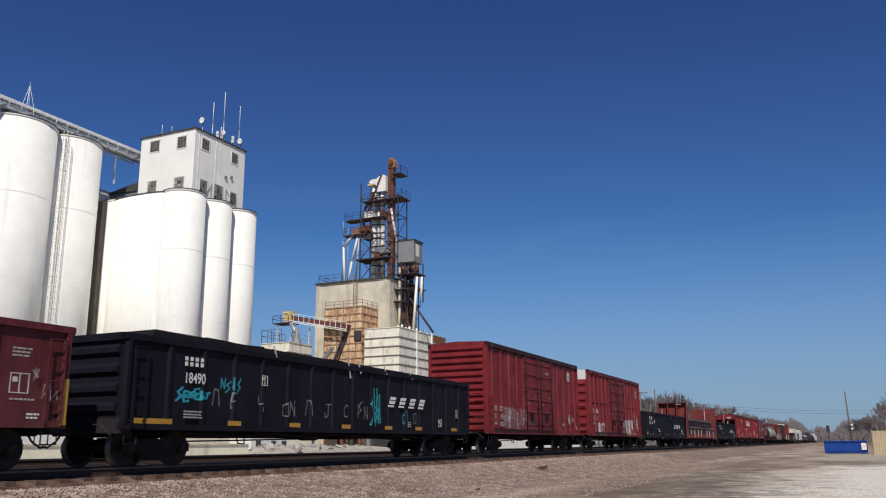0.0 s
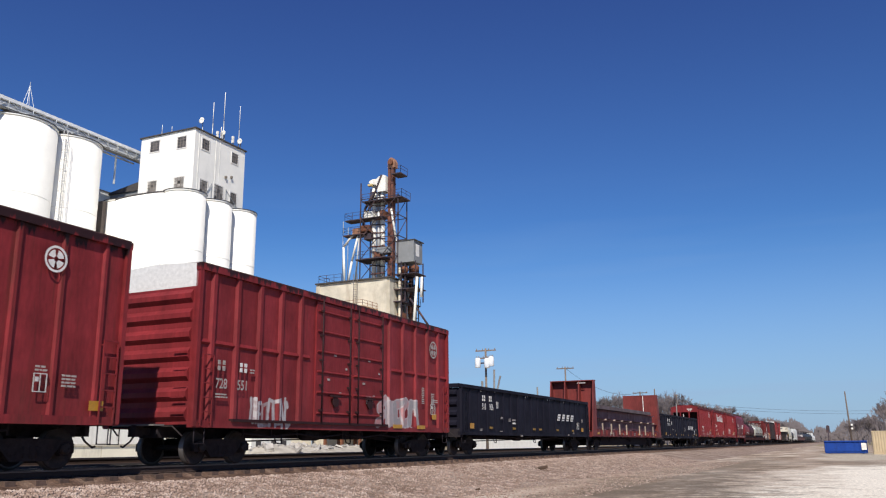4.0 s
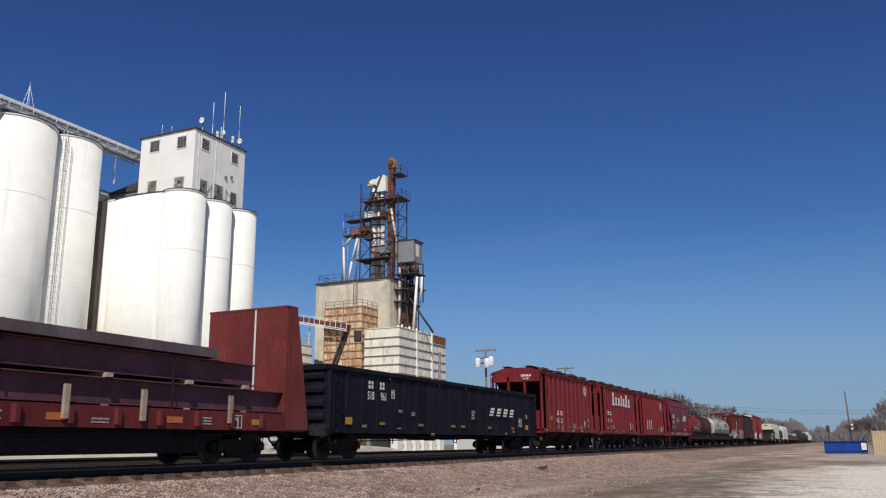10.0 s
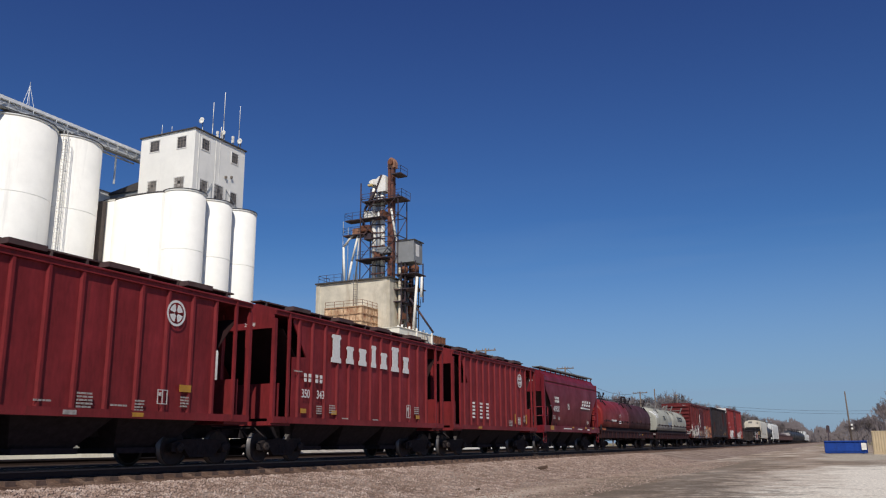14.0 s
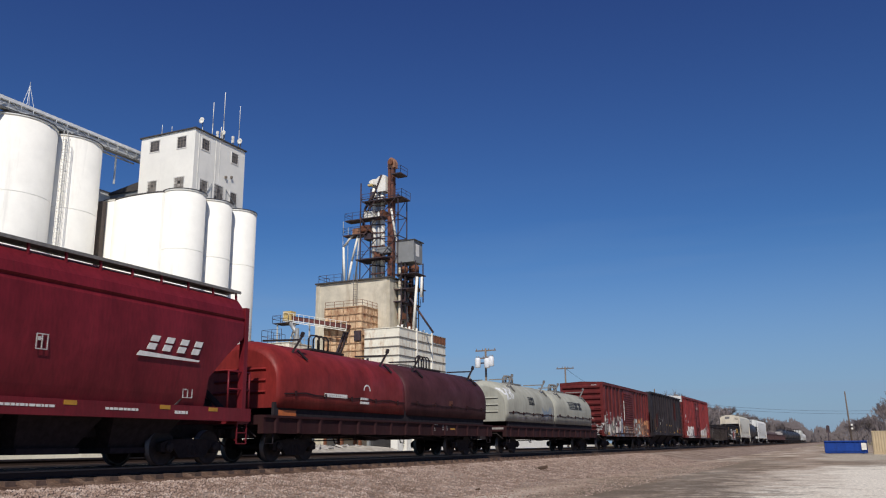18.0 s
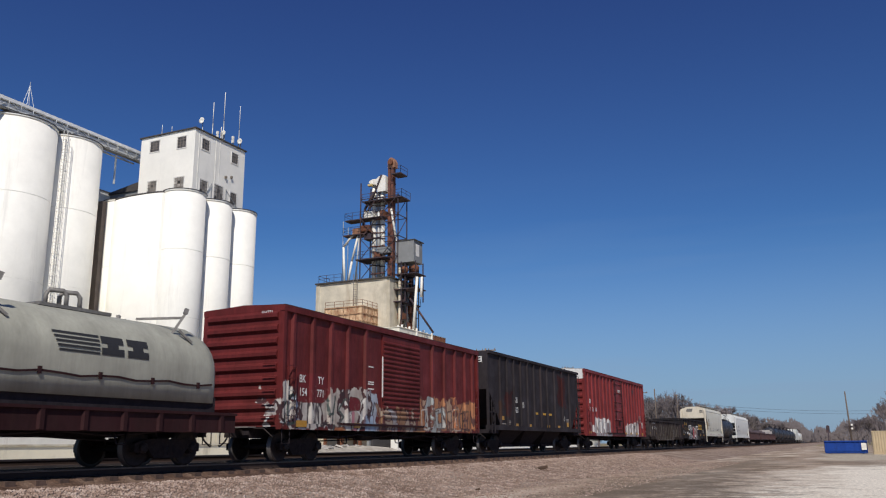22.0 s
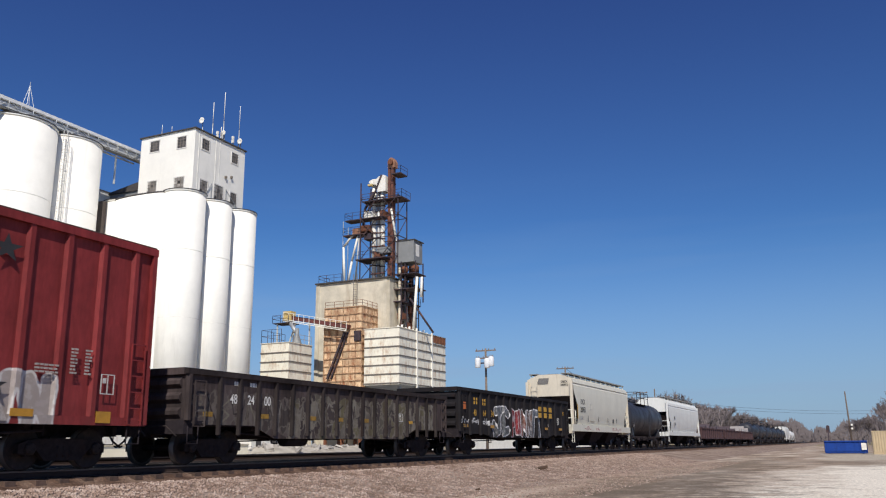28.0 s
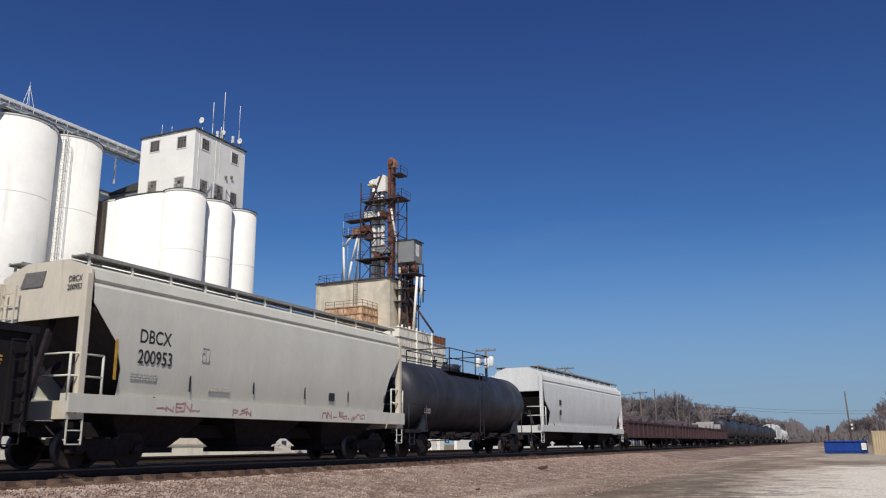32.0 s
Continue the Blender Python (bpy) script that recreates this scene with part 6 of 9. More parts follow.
P_RUSTY = paint("gondola_rusty", (0.050, 0.038, 0.038), rough=0.8, vary=0.5, rust=(0.036, 0.021, 0.018), rust_amount=0.5, dust=(0.075, 0.062, 0.052), dust_amount=0.4, spec=0.15,
                tags=[(-3.4, 6.8, 0.68, 2.02, [(0.135, 0.120, 0.070), (0.052, 0.042, 0.042), (0.22, 0.20, 0.165), (0.10, 0.092, 0.074), (0.036, 0.029, 0.031), (0.145, 0.132, 0.112)], (0.19, 0.17, 0.14), 0.30), (-7.6, -3.4, 0.85, 1.95, [(0.10, 0.082, 0.078), (0.05, 0.042, 0.041), (0.15, 0.13, 0.12), (0.066, 0.052, 0.052)], (0.13, 0.115, 0.10), 0.36)],
                letters=sprayed(61, -7.3, 6.6, 1.0, 1.9, 0.012, 0.7, [None], [(0.19, 0.175, 0.155), (0.028, 0.023, 0.025), (0.16, 0.145, 0.115)], 0.014, ("bolt", "bay", "fork", "zig", "arch")))
# darker than the sides: dark paint, with the top rail's shade put into it
P_RUSTY_FRAME = paint("gondola_rusty_frame", (0.026, 0.020, 0.020), rough=0.8, vary=0.35, rust=(0.034, 0.019, 0.015), rust_amount=0.4, dust=(0.07, 0.06, 0.05), dust_amount=0.35, spec=0.15)
P_COAL = paint("gondola_soot", (0.014, 0.0125, 0.014), rough=0.7, spec=0.15, rust=(0.032, 0.018, 0.014), rust_amount=0.4, dust=(0.032, 0.026, 0.024),
               letters=[("hook", -4.0, -2.8, 0.95, 2.12, 0.19, (0.045, 0.05, 0.055), (0.085, 0.095, 0.105), (0.76, 0.75, 0.76), 0.045), ("bay", -3.0, -1.95, 0.98, 2.12, 0.18, (0.05, 0.055, 0.06), (0.09, 0.10, 0.11), (0.76, 0.75, 0.76), 0.045),
                        ("loop", -1.65, -0.8, 0.95, 2.1, 0.15, (0.20, 0.010, 0.018), (0.13, 0.010, 0.016), (0.76, 0.75, 0.76), 0.045), ("ring", -1.05, -0.2, 0.97, 2.15, 0.14, (0.21, 0.011, 0.018), (0.14, 0.012, 0.016), (0.76, 0.75, 0.76), 0.045),
                        ("zig", -0.1, 0.65, 0.97, 2.12, 0.13, (0.17, 0.035, 0.022), (0.14, 0.06, 0.035), (0.76, 0.75, 0.76), 0.045), ("zig", 0.8, 1.5, 0.95, 2.12, 0.13, (0.10, 0.055, 0.04), (0.05, 0.055, 0.07), (0.76, 0.75, 0.76), 0.045),
                        ("arch", 1.6, 2.9, 0.95, 2.15, 0.17, (0.06, 0.07, 0.09), (0.10, 0.12, 0.15), (0.76, 0.75, 0.76), 0.045), ("dot", -5.0, -3.9, 1.3, 1.5, 0.02, None, None, (0.4, 0.4, 0.4), 0.02)] + [row for a, b in ((-8.2, -7.1), (-6.85, -5.9), (-5.45, -4.7)) for row in sprayed(int(a * 10) % 97, a, b, 1.36, 1.68, 0.012, 0.3, [None], [(0.62, 0.62, 0.62)], 0.012, ("ring", "arch", "bay", "bolt", "fork"))])
P_OPEN = paint("hopper_black", (0.031, 0.026, 0.029), rough=0.65, spec=0.1, vary=0.28, rust=(0.040, 0.026, 0.024), rust_amount=0.4, dust=(0.05, 0.042, 0.042),
               spots=[(-5.5, -4.5, 1.9, 3.0, (0.045, 0.012, 0.011)), (3.6, 4.9, 2.7, 4.4, (0.055, 0.012, 0.010)), (-6.4, -5.9, 1.5, 2.6, (0.05, 0.024, 0.014))])
P_GREY = paint("hopper_grey", (0.61, 0.595, 0.51), rough=0.5, rust=(0.42, 0.38, 0.31), rust_amount=0.08, dust=(0.40, 0.36, 0.30), dust_amount=0.35, vary=0.04, grit=0.03,
               letters=[row for a, b in ((-5.3, -3.7), (-2.4, -1.5), (2.1, 5.0)) for row in sprayed(int(a * 10) % 89, a, b, 1.3, 1.56, 0.012, 0.36, [None], [(0.30, 0.10, 0.11), (0.36, 0.17, 0.17)], 0.014)])
P_HOPPER_WHITE = paint("hopper_white", (0.66, 0.665, 0.63), rough=0.5, rust=(0.45, 0.42, 0.38), rust_amount=0.1, dust=(0.42, 0.39, 0.34), dust_amount=0.3, vary=0.05, grit=0.04)
P_CREAM = paint("hopper_cream", (0.60, 0.54, 0.43), rough=0.55, rust=(0.35, 0.28, 0.2), rust_amount=0.2, dust=(0.36, 0.3, 0.24), vary=0.06, grit=0.05)
P_COIL_RED = paint("hood_red", (0.17, 0.018, 0.016), rough=0.5, rust_amount=0.15, vary=0.25)
P_COIL_MAROON = paint("hood_maroon", (0.058, 0.019, 0.022), rough=0.6, rust_amount=0.25, spec=0.15, spots=[(2.5, 2.85, 2.04, 2.14, (0.11, 0.04, 0.025)), (4.2, 4.55, 2.12, 2.32, (0.15, 0.06, 0.035))])
P_COIL_GREY = paint("hood_grey", (0.33, 0.325, 0.27), rough=0.6, spots=[(-2.6, -1.5, 1.75, 2.35, (0.17, 0.24, 0.33)), (-1.4, -0.9, 1.9, 2.5, (0.22, 0.27, 0.33))], rust=(0.21, 0.19, 0.16), rust_amount=0.15, dust=(0.13, 0.115, 0.10), dust_amount=0.75, vary=0.14, grit=0.05, letters=sprayed(51, -8.3, -7.0, 2.7, 3.4, 0.02, 0.35, [None], [(0.62, 0.63, 0.64)], 0.022, ("hook", "fork", "bay", "bolt")) + sprayed(53, -7.0, -0.9, 1.72, 2.05, 0.02, 0.5, [None], [(0.46, 0.44, 0.40), (0.20, 0.18, 0.16)], 0.03, ("bay", "ring", "arch", "loop")))
P_FRAME = paint("frame_maroon", (0.031, 0.0095, 0.011), rough=0.75, rust_amount=0.4, rust=(0.035, 0.017, 0.014), dust=(0.03, 0.022, 0.02), spec=0.15)
P_PURPLE = paint("gondola_faded_purple", (0.075, 0.043, 0.045), rough=0.8, rust_amount=0.3)
P_TANK = paint("tank_black", (0.029, 0.031, 0.040), rough=0.45, rust=(0.03, 0.024, 0.02), rust_amount=0.12, dust=(0.05, 0.045, 0.04), dust_amount=0.5)
P_TANK_WHITE = paint("tank_white", (0.6, 0.6, 0.58), rough=0.5, rust=(0.4, 0.35, 0.3), rust_amount=0.2)
P_UNDER = surface("underframe_grime", (0.028, 0.023, 0.026), 0.95, vary=0.3, scale=6, bump=0.2, spec=0.08)
P_BOGIE = surface("bogie_iron", (0.026, 0.021, 0.021), 0.9, vary=0.35, scale=8, bump=0.3, dirt=(0.045, 0.03, 0.025), dirt_amount=0.3, dirt_scale=5, spec=0.08)
P_WHEEL = surface("wheel_iron", (0.03, 0.024, 0.023), 0.7, vary=0.3, scale=8, dirt=(0.07, 0.045, 0.036), dirt_amount=0.3, dirt_scale=6, spec=0.15)
P_TREAD = surface("wheel_tread", (0.13, 0.12, 0.115), 0.5, 0.6, vary=0.1, scale=10)
P_BEAM = paint("mill_steel", (0.100, 0.042, 0.056), rough=0.6, rust=(0.09, 0.045, 0.035), rust_amount=0.25, dust_amount=0.1)
P_PLATE = paint("mill_plate", (0.085, 0.064, 0.067), rough=0.7, rust=(0.13, 0.08, 0.06), rust_amount=0.3, dust_amount=0.1)
P_WOOD = surface("dunnage_wood", (0.30, 0.235, 0.18), 0.9, vary=0.25, scale=5, obj_vary=0.25)
P_GRATE = surface("walkway_grating", (0.20, 0.19, 0.175), 0.7, 0.4, vary=0.3, scale=9)
M_WHITE = surface("stencil_white", (0.62, 0.61, 0.58), 0.7, vary=0.15, scale=9)
M_DIM = surface("stencil_worn", (0.30, 0.27, 0.25), 0.8, vary=0.35, scale=9)
M_YELLOW_DULL = surface("reflector_dirty", (0.24, 0.135, 0.016), 0.6, vary=0.35, scale=9)
M_YELLOW = surface("reflector_yellow", (0.40, 0.20, 0.018), 0.45, vary=0.2, scale=6)
M_BLACKMARK = surface("stencil_black", (0.02, 0.02, 0.022), 0.7, vary=0.2, scale=9)
M_NOTICE = surface("notice_white", (0.45, 0.44, 0.42), 0.7, vary=0.25, scale=9)
M_ROD = surface("lock_rod", (0.030, 0.012, 0.013), 0.7, vary=0.3, scale=5, spec=0.15)
M_AMBER = surface("stencil_amber", (0.46, 0.26, 0.03), 0.7, vary=0.25, scale=9)
M_ORANGE = surface("stencil_orange", (0.45, 0.12, 0.03), 0.7, vary=0.25, scale=9)

CARS, WHEELSETS = [], []
SIDE_UP = Matrix(((0, 0, 1, 0), (1, 0, 0, 0), (0, 1, 0, 0), (0, 0, 0, 1)))     # text on the side that faces +x
END_UP = Matrix(((1, 0, 0, 0), (0, 0, -1, 0), (0, 1, 0, 0), (0, 0, 0, 1)))     # text on the end that faces -y


def lettering(text, height, at, material, parent, up=SIDE_UP, name="lettering", squeeze=0.85, tilt=0.0):
    cu = bpy.data.curves.new("type", "FONT")
    cu.body, cu.size, cu.align_x, cu.align_y = text, height * 1.38, "CENTER", "CENTER"
    cu.offset = height * 0.018
    tmp = bpy.data.objects.new("type", cu)
    me = bpy.data.meshes.new_from_object(tmp)
    bpy.data.objects.remove(tmp)
    lean = Matrix(((1, 0, tilt, 0), (0, 1, 0, 0), (0, 0, 1, 0), (0, 0, 0, 1)))
    me.transform(Matrix.Translation(at) @ lean @ up @ Matrix.Diagonal((squeeze, 1, 1, 1)))
    me.materials.append(material)
    me.name = name
    return part(name, me, material, parent)


def mark(parent, y, z, w, h, material=None, x=1.58, name="stencil"):
    """A painted bar on the near side: seen only from outside, 3 mm proud."""
    bm = bm_new()
    box(bm, x - 0.01, x + 0.003, y - w / 2, y + w / 2, z - h / 2, z + h / 2)
    return part(name, bm, material or M_WHITE, parent)


def small_print(parent, y, z, rows, w=0.32, x=1.58, material=None, pitch=0.075):
    """A block of lettering too small to read."""
    bm = bm_new()
    rnd = random.Random(int(abs(y * 100 + z * 10)))
    for i in range(rows):
        a = y - w / 2
        while a < y + w / 2 - 0.03:
            b = min(a + rnd.uniform(0.05, 0.14), y + w / 2)
            box(bm, x - 0.01, x + 0.003, a, b, z - i * pitch, z - i * pitch + pitch * 0.55)
            a = b + 0.03
    o = part("small_print", bm, material or M_DIM, parent)
    tagged(o, kind="stuff")
    return o


def notice(parent, y, z, w=0.42, h=0.46, x=1.58):
    """The white frame of an inspection panel."""
    bm = bm_new()
    t = 0.02
    for a, b, c, d in ((-w / 2, w / 2, h / 2 - t, h / 2), (-w / 2, w / 2, -h / 2, -h / 2 + t), (-w / 2, -w / 2 + t, -h / 2 + t, h / 2 - t), (w / 2 - t, w / 2, -h / 2 + t, h / 2 - t), (-t / 2, t / 2, -h / 2 + t, h / 2 - t)):
        box(bm, x - 0.01, x + 0.003, y + a, y + b, z + c, z + d)
    box(bm, x - 0.01, x + 0.003, y - w * 0.36, y - w * 0.12, z + 0.02, z + h * 0.3)
    return part("inspection_panel", bm, M_NOTICE, parent)


def brand_blocks(parent, y0, y1, z, h, n, material, x=1.58, lean=0.0, bar_under=True, name="emblem"):
    """A maker's lettering drawn as plain leaning blocks."""
    bm = bm_new()
    step = (y1 - y0) / n
    for i in range(n):
        a, b = y0 + i * step + step * 0.22, y0 + (i + 1) * step - step * 0.26
        for f in ((0.0, 0.44), (0.58, 1.0)):
            prism(bm, [(a + lean * f[0], z + h * (f[0] - 0.5)), (b + lean * f[0], z + h * (f[0] - 0.5)), (b + lean * f[1], z + h * (f[1] - 0.5)), (a + lean * f[1], z + h * (f[1] - 0.5))], x - 0.01, x + 0.003, "x")
        if bar_under:
            box(bm, x - 0.01, x + 0.003, a - 0.06, b - 0.06, z - h / 2 - 0.12, z - h / 2 - 0.05)
    o = part(name, bm, material, parent)
    tagged(o, kind="stuff")
    return o


def round_emblem(parent, y, z, r=0.42, x=1.58, material=None):
    bm = bm_new()
    seg = 28
    for a0, r0, r1 in ((0, r * 0.82, r), (1, 0.0, r * 0.7)):
        for i in range(seg):
            a, b = 2 * math.pi * i / seg, 2 * math.pi * (i + 1) / seg
            if a0 and (abs(math.cos((a + b) / 2)) < 0.17 or abs(math.sin((a + b) / 2)) < 0.17):
                continue
            co = [(x, y + q * math.cos(t), z + q * math.sin(t)) for q, t in ((max(r0, 0.06), a), (r1, a), (r1, b), (max(r0, 0.06), b))]
            bm.faces.new([bm.verts.new(c) for c in co])
    return part("round_emblem", bm, material or M_WHITE, parent)


def make_bogie():
    """Side frames, bolster, springs and brake gear as one mesh; wheels; bearing caps."""
    bm = bm_new()
    outline = [(-1.16, 0.36), (-1.16, 0.56), (-0.95, 0.64), (-0.55, 0.68), (0.55, 0.68), (0.95, 0.64), (1.16, 0.56), (1.16, 0.36), (0.98, 0.34), (0.98, 0.30), (0.80, 0.30),
               (0.72, 0.44), (0.48, 0.20), (-0.48, 0.20), (-0.72, 0.44), (-0.80, 0.30), (-0.98, 0.30), (-0.98, 0.34)]
    for x in (-1.05, 0.91):
        prism(bm, outline, x, x + 0.14, "x")
    box(bm, -0.85, 0.85, -0.22, 0.22, 0.40, 0.72)
    box(bm, -0.35, 0.35, -0.3, 0.3, 0.70, 0.95)
    for s in (-1, 1):
        for y in (-0.16, 0.0, 0.16):
            tube(bm, (s * 1.0, y, 0.27), (s * 1.0, y, 0.52), 0.06, seg=8)
        box(bm, s * 0.60 - 0.05, s * 0.60 + 0.05, -0.45, 0.45, 0.34, 0.44)
        for y in (-0.42, 0.42):
            box(bm, s * 0.72 - 0.06, s * 0.72 + 0.06, y - 0.03, y + 0.05, 0.30, 0.62)
    frame_mesh = mesh_of("bogie", bm, P_BOGIE)
    bm = bm_new()
    turn = Matrix.Rotation(math.pi / 2, 4, "Y")
    for s in (-1, 1):
        prof = [(0.10, -0.09), (0.13, -0.06), (0.30, -0.035), (0.40, -0.06), (0.457, -0.07), (0.457, 0.05), (0.475, 0.055), (0.475, 0.08), (0.40, 0.065), (0.30, 0.02), (0.13, 0.05), (0.10, 0.09)]
        if s > 0:
            prof = [(r, -z) for r, z in prof[::-1]]
        lathe(bm, prof, 32, Matrix.Translation((s * 0.752, 0, 0)) @ turn)
    tube(bm, (-1.04, 0, 0), (1.04, 0, 0), 0.075, seg=12)
    wheels = mesh_of("wheelset", bm, [P_WHEEL, P_TREAD])
    for f in wheels.polygons:
        c = f.center
        if math.hypot(c.y, c.z) > 0.43:
            f.material_index = 1
    bm = bm_new()
    lathe(bm, [(0.13, 0), (0.13, 0.05), (0.10, 0.08)], 12, Matrix.Translation((1.05, 0, 0)) @ turn)
    for i in range(3):
        a = i * 2.094
        box(bm, 1.12, 1.15, 0.07 * math.cos(a) - 0.018, 0.07 * math.cos(a) + 0.018, 0.07 * math.sin(a) - 0.018, 0.07 * math.sin(a) + 0.018)
    cap = mesh_of("bearing_cap", bm, P_WHEEL)
    return frame_mesh, wheels, cap


BOGIE_MESH, WHEEL_MESH, CAP_MESH = make_bogie()


def make_coupler():
    bm = bm_new()
    box(bm, -0.08, 0.08, 0, 0.55, -0.10, 0.08)
    prism(bm, [(-0.16, 0.45), (-0.16, 0.72), (-0.06, 0.78), (0.02, 0.66), (0.16, 0.66), (0.19, 0.50), (0.10, 0.45)], -0.16, 0.14, "z")
    rail_path(bm, [(0.35, 0.15, 0.0), (0.38, 0.35, -0.28), (0.36, 0.6, -0.42), (0.25, 0.78, -0.40)], 0.028)
    return mesh_of("coupler", bm, P_BOGIE)


COUPLER_MESH = make_coupler()


def wagon(name, label, s0, s1, group=""):
    c = thing(name, label, "freight car", pose(TRACK_X, (s0 + s1) / 2, RAIL_Z), group or "freight cars of the train")
    CARS.append((c, (s0 + s1) / 2))
    return c, (s1 - s0) / 2


def running_gear(car, h, inset=1.75, sill_low=0.62, gear=True, reach=0.42):
    """Bogies with turning wheelsets, couplers, centre sill and brake gear."""
    for s in (-1, 1):
        b = part("bogie", BOGIE_MESH, None, car)
        b.location = (0, s * (h - inset), 0)
        for k in (-1, 1):
            w = part("wheelset", WHEEL_MESH, None, b)
            w.location = (0, k * 0.89, 0.457)
            part("bearing_cap", CAP_MESH, None, b).location = (0, k * 0.89, 0.457)
            WHEELSETS.append(w)
        k = part("coupler", COUPLER_MESH, None, car)
        k.location, k.rotation_euler = (0, s * (h - 0.62 + reach), 0.90), (0, 0, 0 if s > 0 else math.pi)
    bm = bm_new()
    box(bm, -0.32, 0.32, -h + 0.1, h - 0.1, 0.72, 1.08)
    part("centre_sill", bm, P_UNDER, car)
    if gear:
        bm = bm_new()
        lathe(bm, [(0.0001, -0.5), (0.16, -0.46), (0.18, -0.4), (0.18, 0.4), (0.16, 0.46), (0.0001, 0.5)], 12, Matrix.Translation((0.85, -1.5, 0.82)) @ Matrix.Rotation(math.pi / 2, 4, "X"))
        part("air_reservoir", bm, P_UNDER, car)
        bm = bm_new()
        tube(bm, (0.7, 1.2, 0.82), (0.7, 1.9, 0.82), 0.14, seg=10)
        box(bm, 0.45, 1.0, 0.3, 0.75, 0.68, 0.98)
        rail_path(bm, [(0.55, 1.9, 0.8), (0.5, h - 3.2, 0.62), (0.3, h - 2.4, 0.55)], 0.025)
        rail_path(bm, [(0.6, 0.2, 0.72), (0.5, -h + 3.2, 0.62)], 0.022)
        part("brake_gear", bm, P_UNDER, car)
        bm = bm_new()
        for y in even(-h + 3.1, h - 3.1, 6):
            prism(bm, [(-1.38, 1.02), (1.38, 1.02), (1.3, 0.92), (0.4, 0.78), (-0.4, 0.78), (-1.3, 0.92)], y - 0.07, y + 0.07)
        part("cross_bearer", bm, P_UNDER, car)
        bm = bm_new()
        ys = even(-h + 2.6, h - 2.6, 9)
        rail_path(bm, [(1.18, y, 0.80 + 0.05 * (-1) ** i) for i, y in enumerate(ys)], 0.03)
        for i, y in enumerate(ys):
            bar(bm, (1.18, y, 0.74), (1.18, y, 1.0), 0.035)
            if i % 3 == 1:
                rail_path(bm, [(1.2, y + 0.1, 0.84), (1.25, y + 0.16, 0.56), (1.25, y + 0.44, 0.54), (1.2, y + 0.5, 0.82)], 0.022)
        part("train_pipe", bm, P_UNDER, car)
    for s in (-1, 1):
        bm = bm_new()
        rail_path(bm, [(0.15, s * (h + 0.18), 1.0), (1.1, s * (h + 0.2), 1.0), (1.42, s * (h + 0.16), 0.74)], 0.022)
        part("uncoupling_lever", bm, P_WHEEL, car)


def step_ladder(car, y, z0, z1, x=1.585, w=0.42, material=None, rungs=None, name="ladder"):
    bm = bm_new()
    m = int((z1 - z0) / 0.38) if rungs is None else rungs
    for s in (-1, 1):
        bar(bm, (x + 0.05, y + s * w / 2, z0), (x + 0.05, y + s * w / 2, z1), 0.03)
    for i in range(m + 1):
        z = z0 + (z1 - z0) * i / m
        bar(bm, (x + 0.05, y - w / 2, z), (x + 0.05, y + w / 2, z), 0.028)
    for z in (z0 + 0.1, z1 - 0.1):
        for s in (-1, 1):
            bar(bm, (x - 0.02, y + s * w / 2, z), (x + 0.05, y + s * w / 2, z), 0.025)
    return part(name, bm, material, car)


def stirrups(car, h, z, material, x=1.5):
    for s in (-1, 1):
        for k in (-1, 1):
            bm = bm_new()
            y = s * (h - 0.35)
            rail_path(bm, [(k * x, y - 0.2, z), (k * x, y - 0.2, z - 0.45), (k * x, y + 0.2, z - 0.45), (k * x, y + 0.2, z)], 0.018)
            part("step", bm, material, car)


def rib_mesh(name, w, d, z0, z1, material, taper=0.0):
    """A pressed side post that stands out by d; built round x = 0, y = 0."""
    bm = bm_new()
    w2 = w * 0.55
    prism(bm, [(0, -w / 2), (d, -w2 / 2), (d, w2 / 2), (0, w / 2)], z0, z1, "z")
    return mesh_of(name, bm, material)


def posts(car, ys, x0, d, w, z0, z1, material, name="side_post", own=False, both=True):
    """A row of posts; own gives each its geometry in the car's space, so that paint runs on over it."""
    shared = None if own else rib_mesh(name, w, d, z0, z1, material)
    for y in ys:
        if own:
            bm = bm_new()
            w2 = w * 0.55
            prism(bm, [(x0, y - w / 2), (x0 + d, y - w2 / 2), (x0 + d, y + w2 / 2), (x0, y + w / 2)], z0, z1, "z")
            part(name, bm, material, car)
            if both:
                bm = bm_new()
                prism(bm, [(-x0, y + w / 2), (-x0 - d, y + w2 / 2), (-x0 - d, y - w2 / 2), (-x0, y - w / 2)], z0, z1, "z")
                part(name, bm, material, car)
        else:
            part(name, shared, material, car).location = (x0, y, 0)
            if both:
                o = part(name, shared, material, car)
                o.location, o.rotation_euler = (-x0, y, 0), (0, 0, math.pi)


def end_wall(car, h, z0, z1, material, ribs, x=1.5, name="end_wall", depth=0.07):
    """Both end walls with their pressed horizontal ribs."""
    for s in (-1, 1):
        bm = bm_new()
        y = s * h
        box(bm, -x, x, min(y, y - s * 0.04), max(y, y - s * 0.04), z0, z1)
        e = part(name, bm, material, car)
        n = ribs
        for i in range(n):
            zc = z0 + (z1 - z0) * (i + 0.5) / n
            r = (z1 - z0) / n * 0.36
            bm = bm_new()
            prism(bm, [(y, zc - r), (y + s * depth, zc - r * 0.35), (y + s * depth, zc + r * 0.35), (y, zc + r)], -x + 0.12, x - 0.12, "x")
            part("end_rib", bm, material, e)


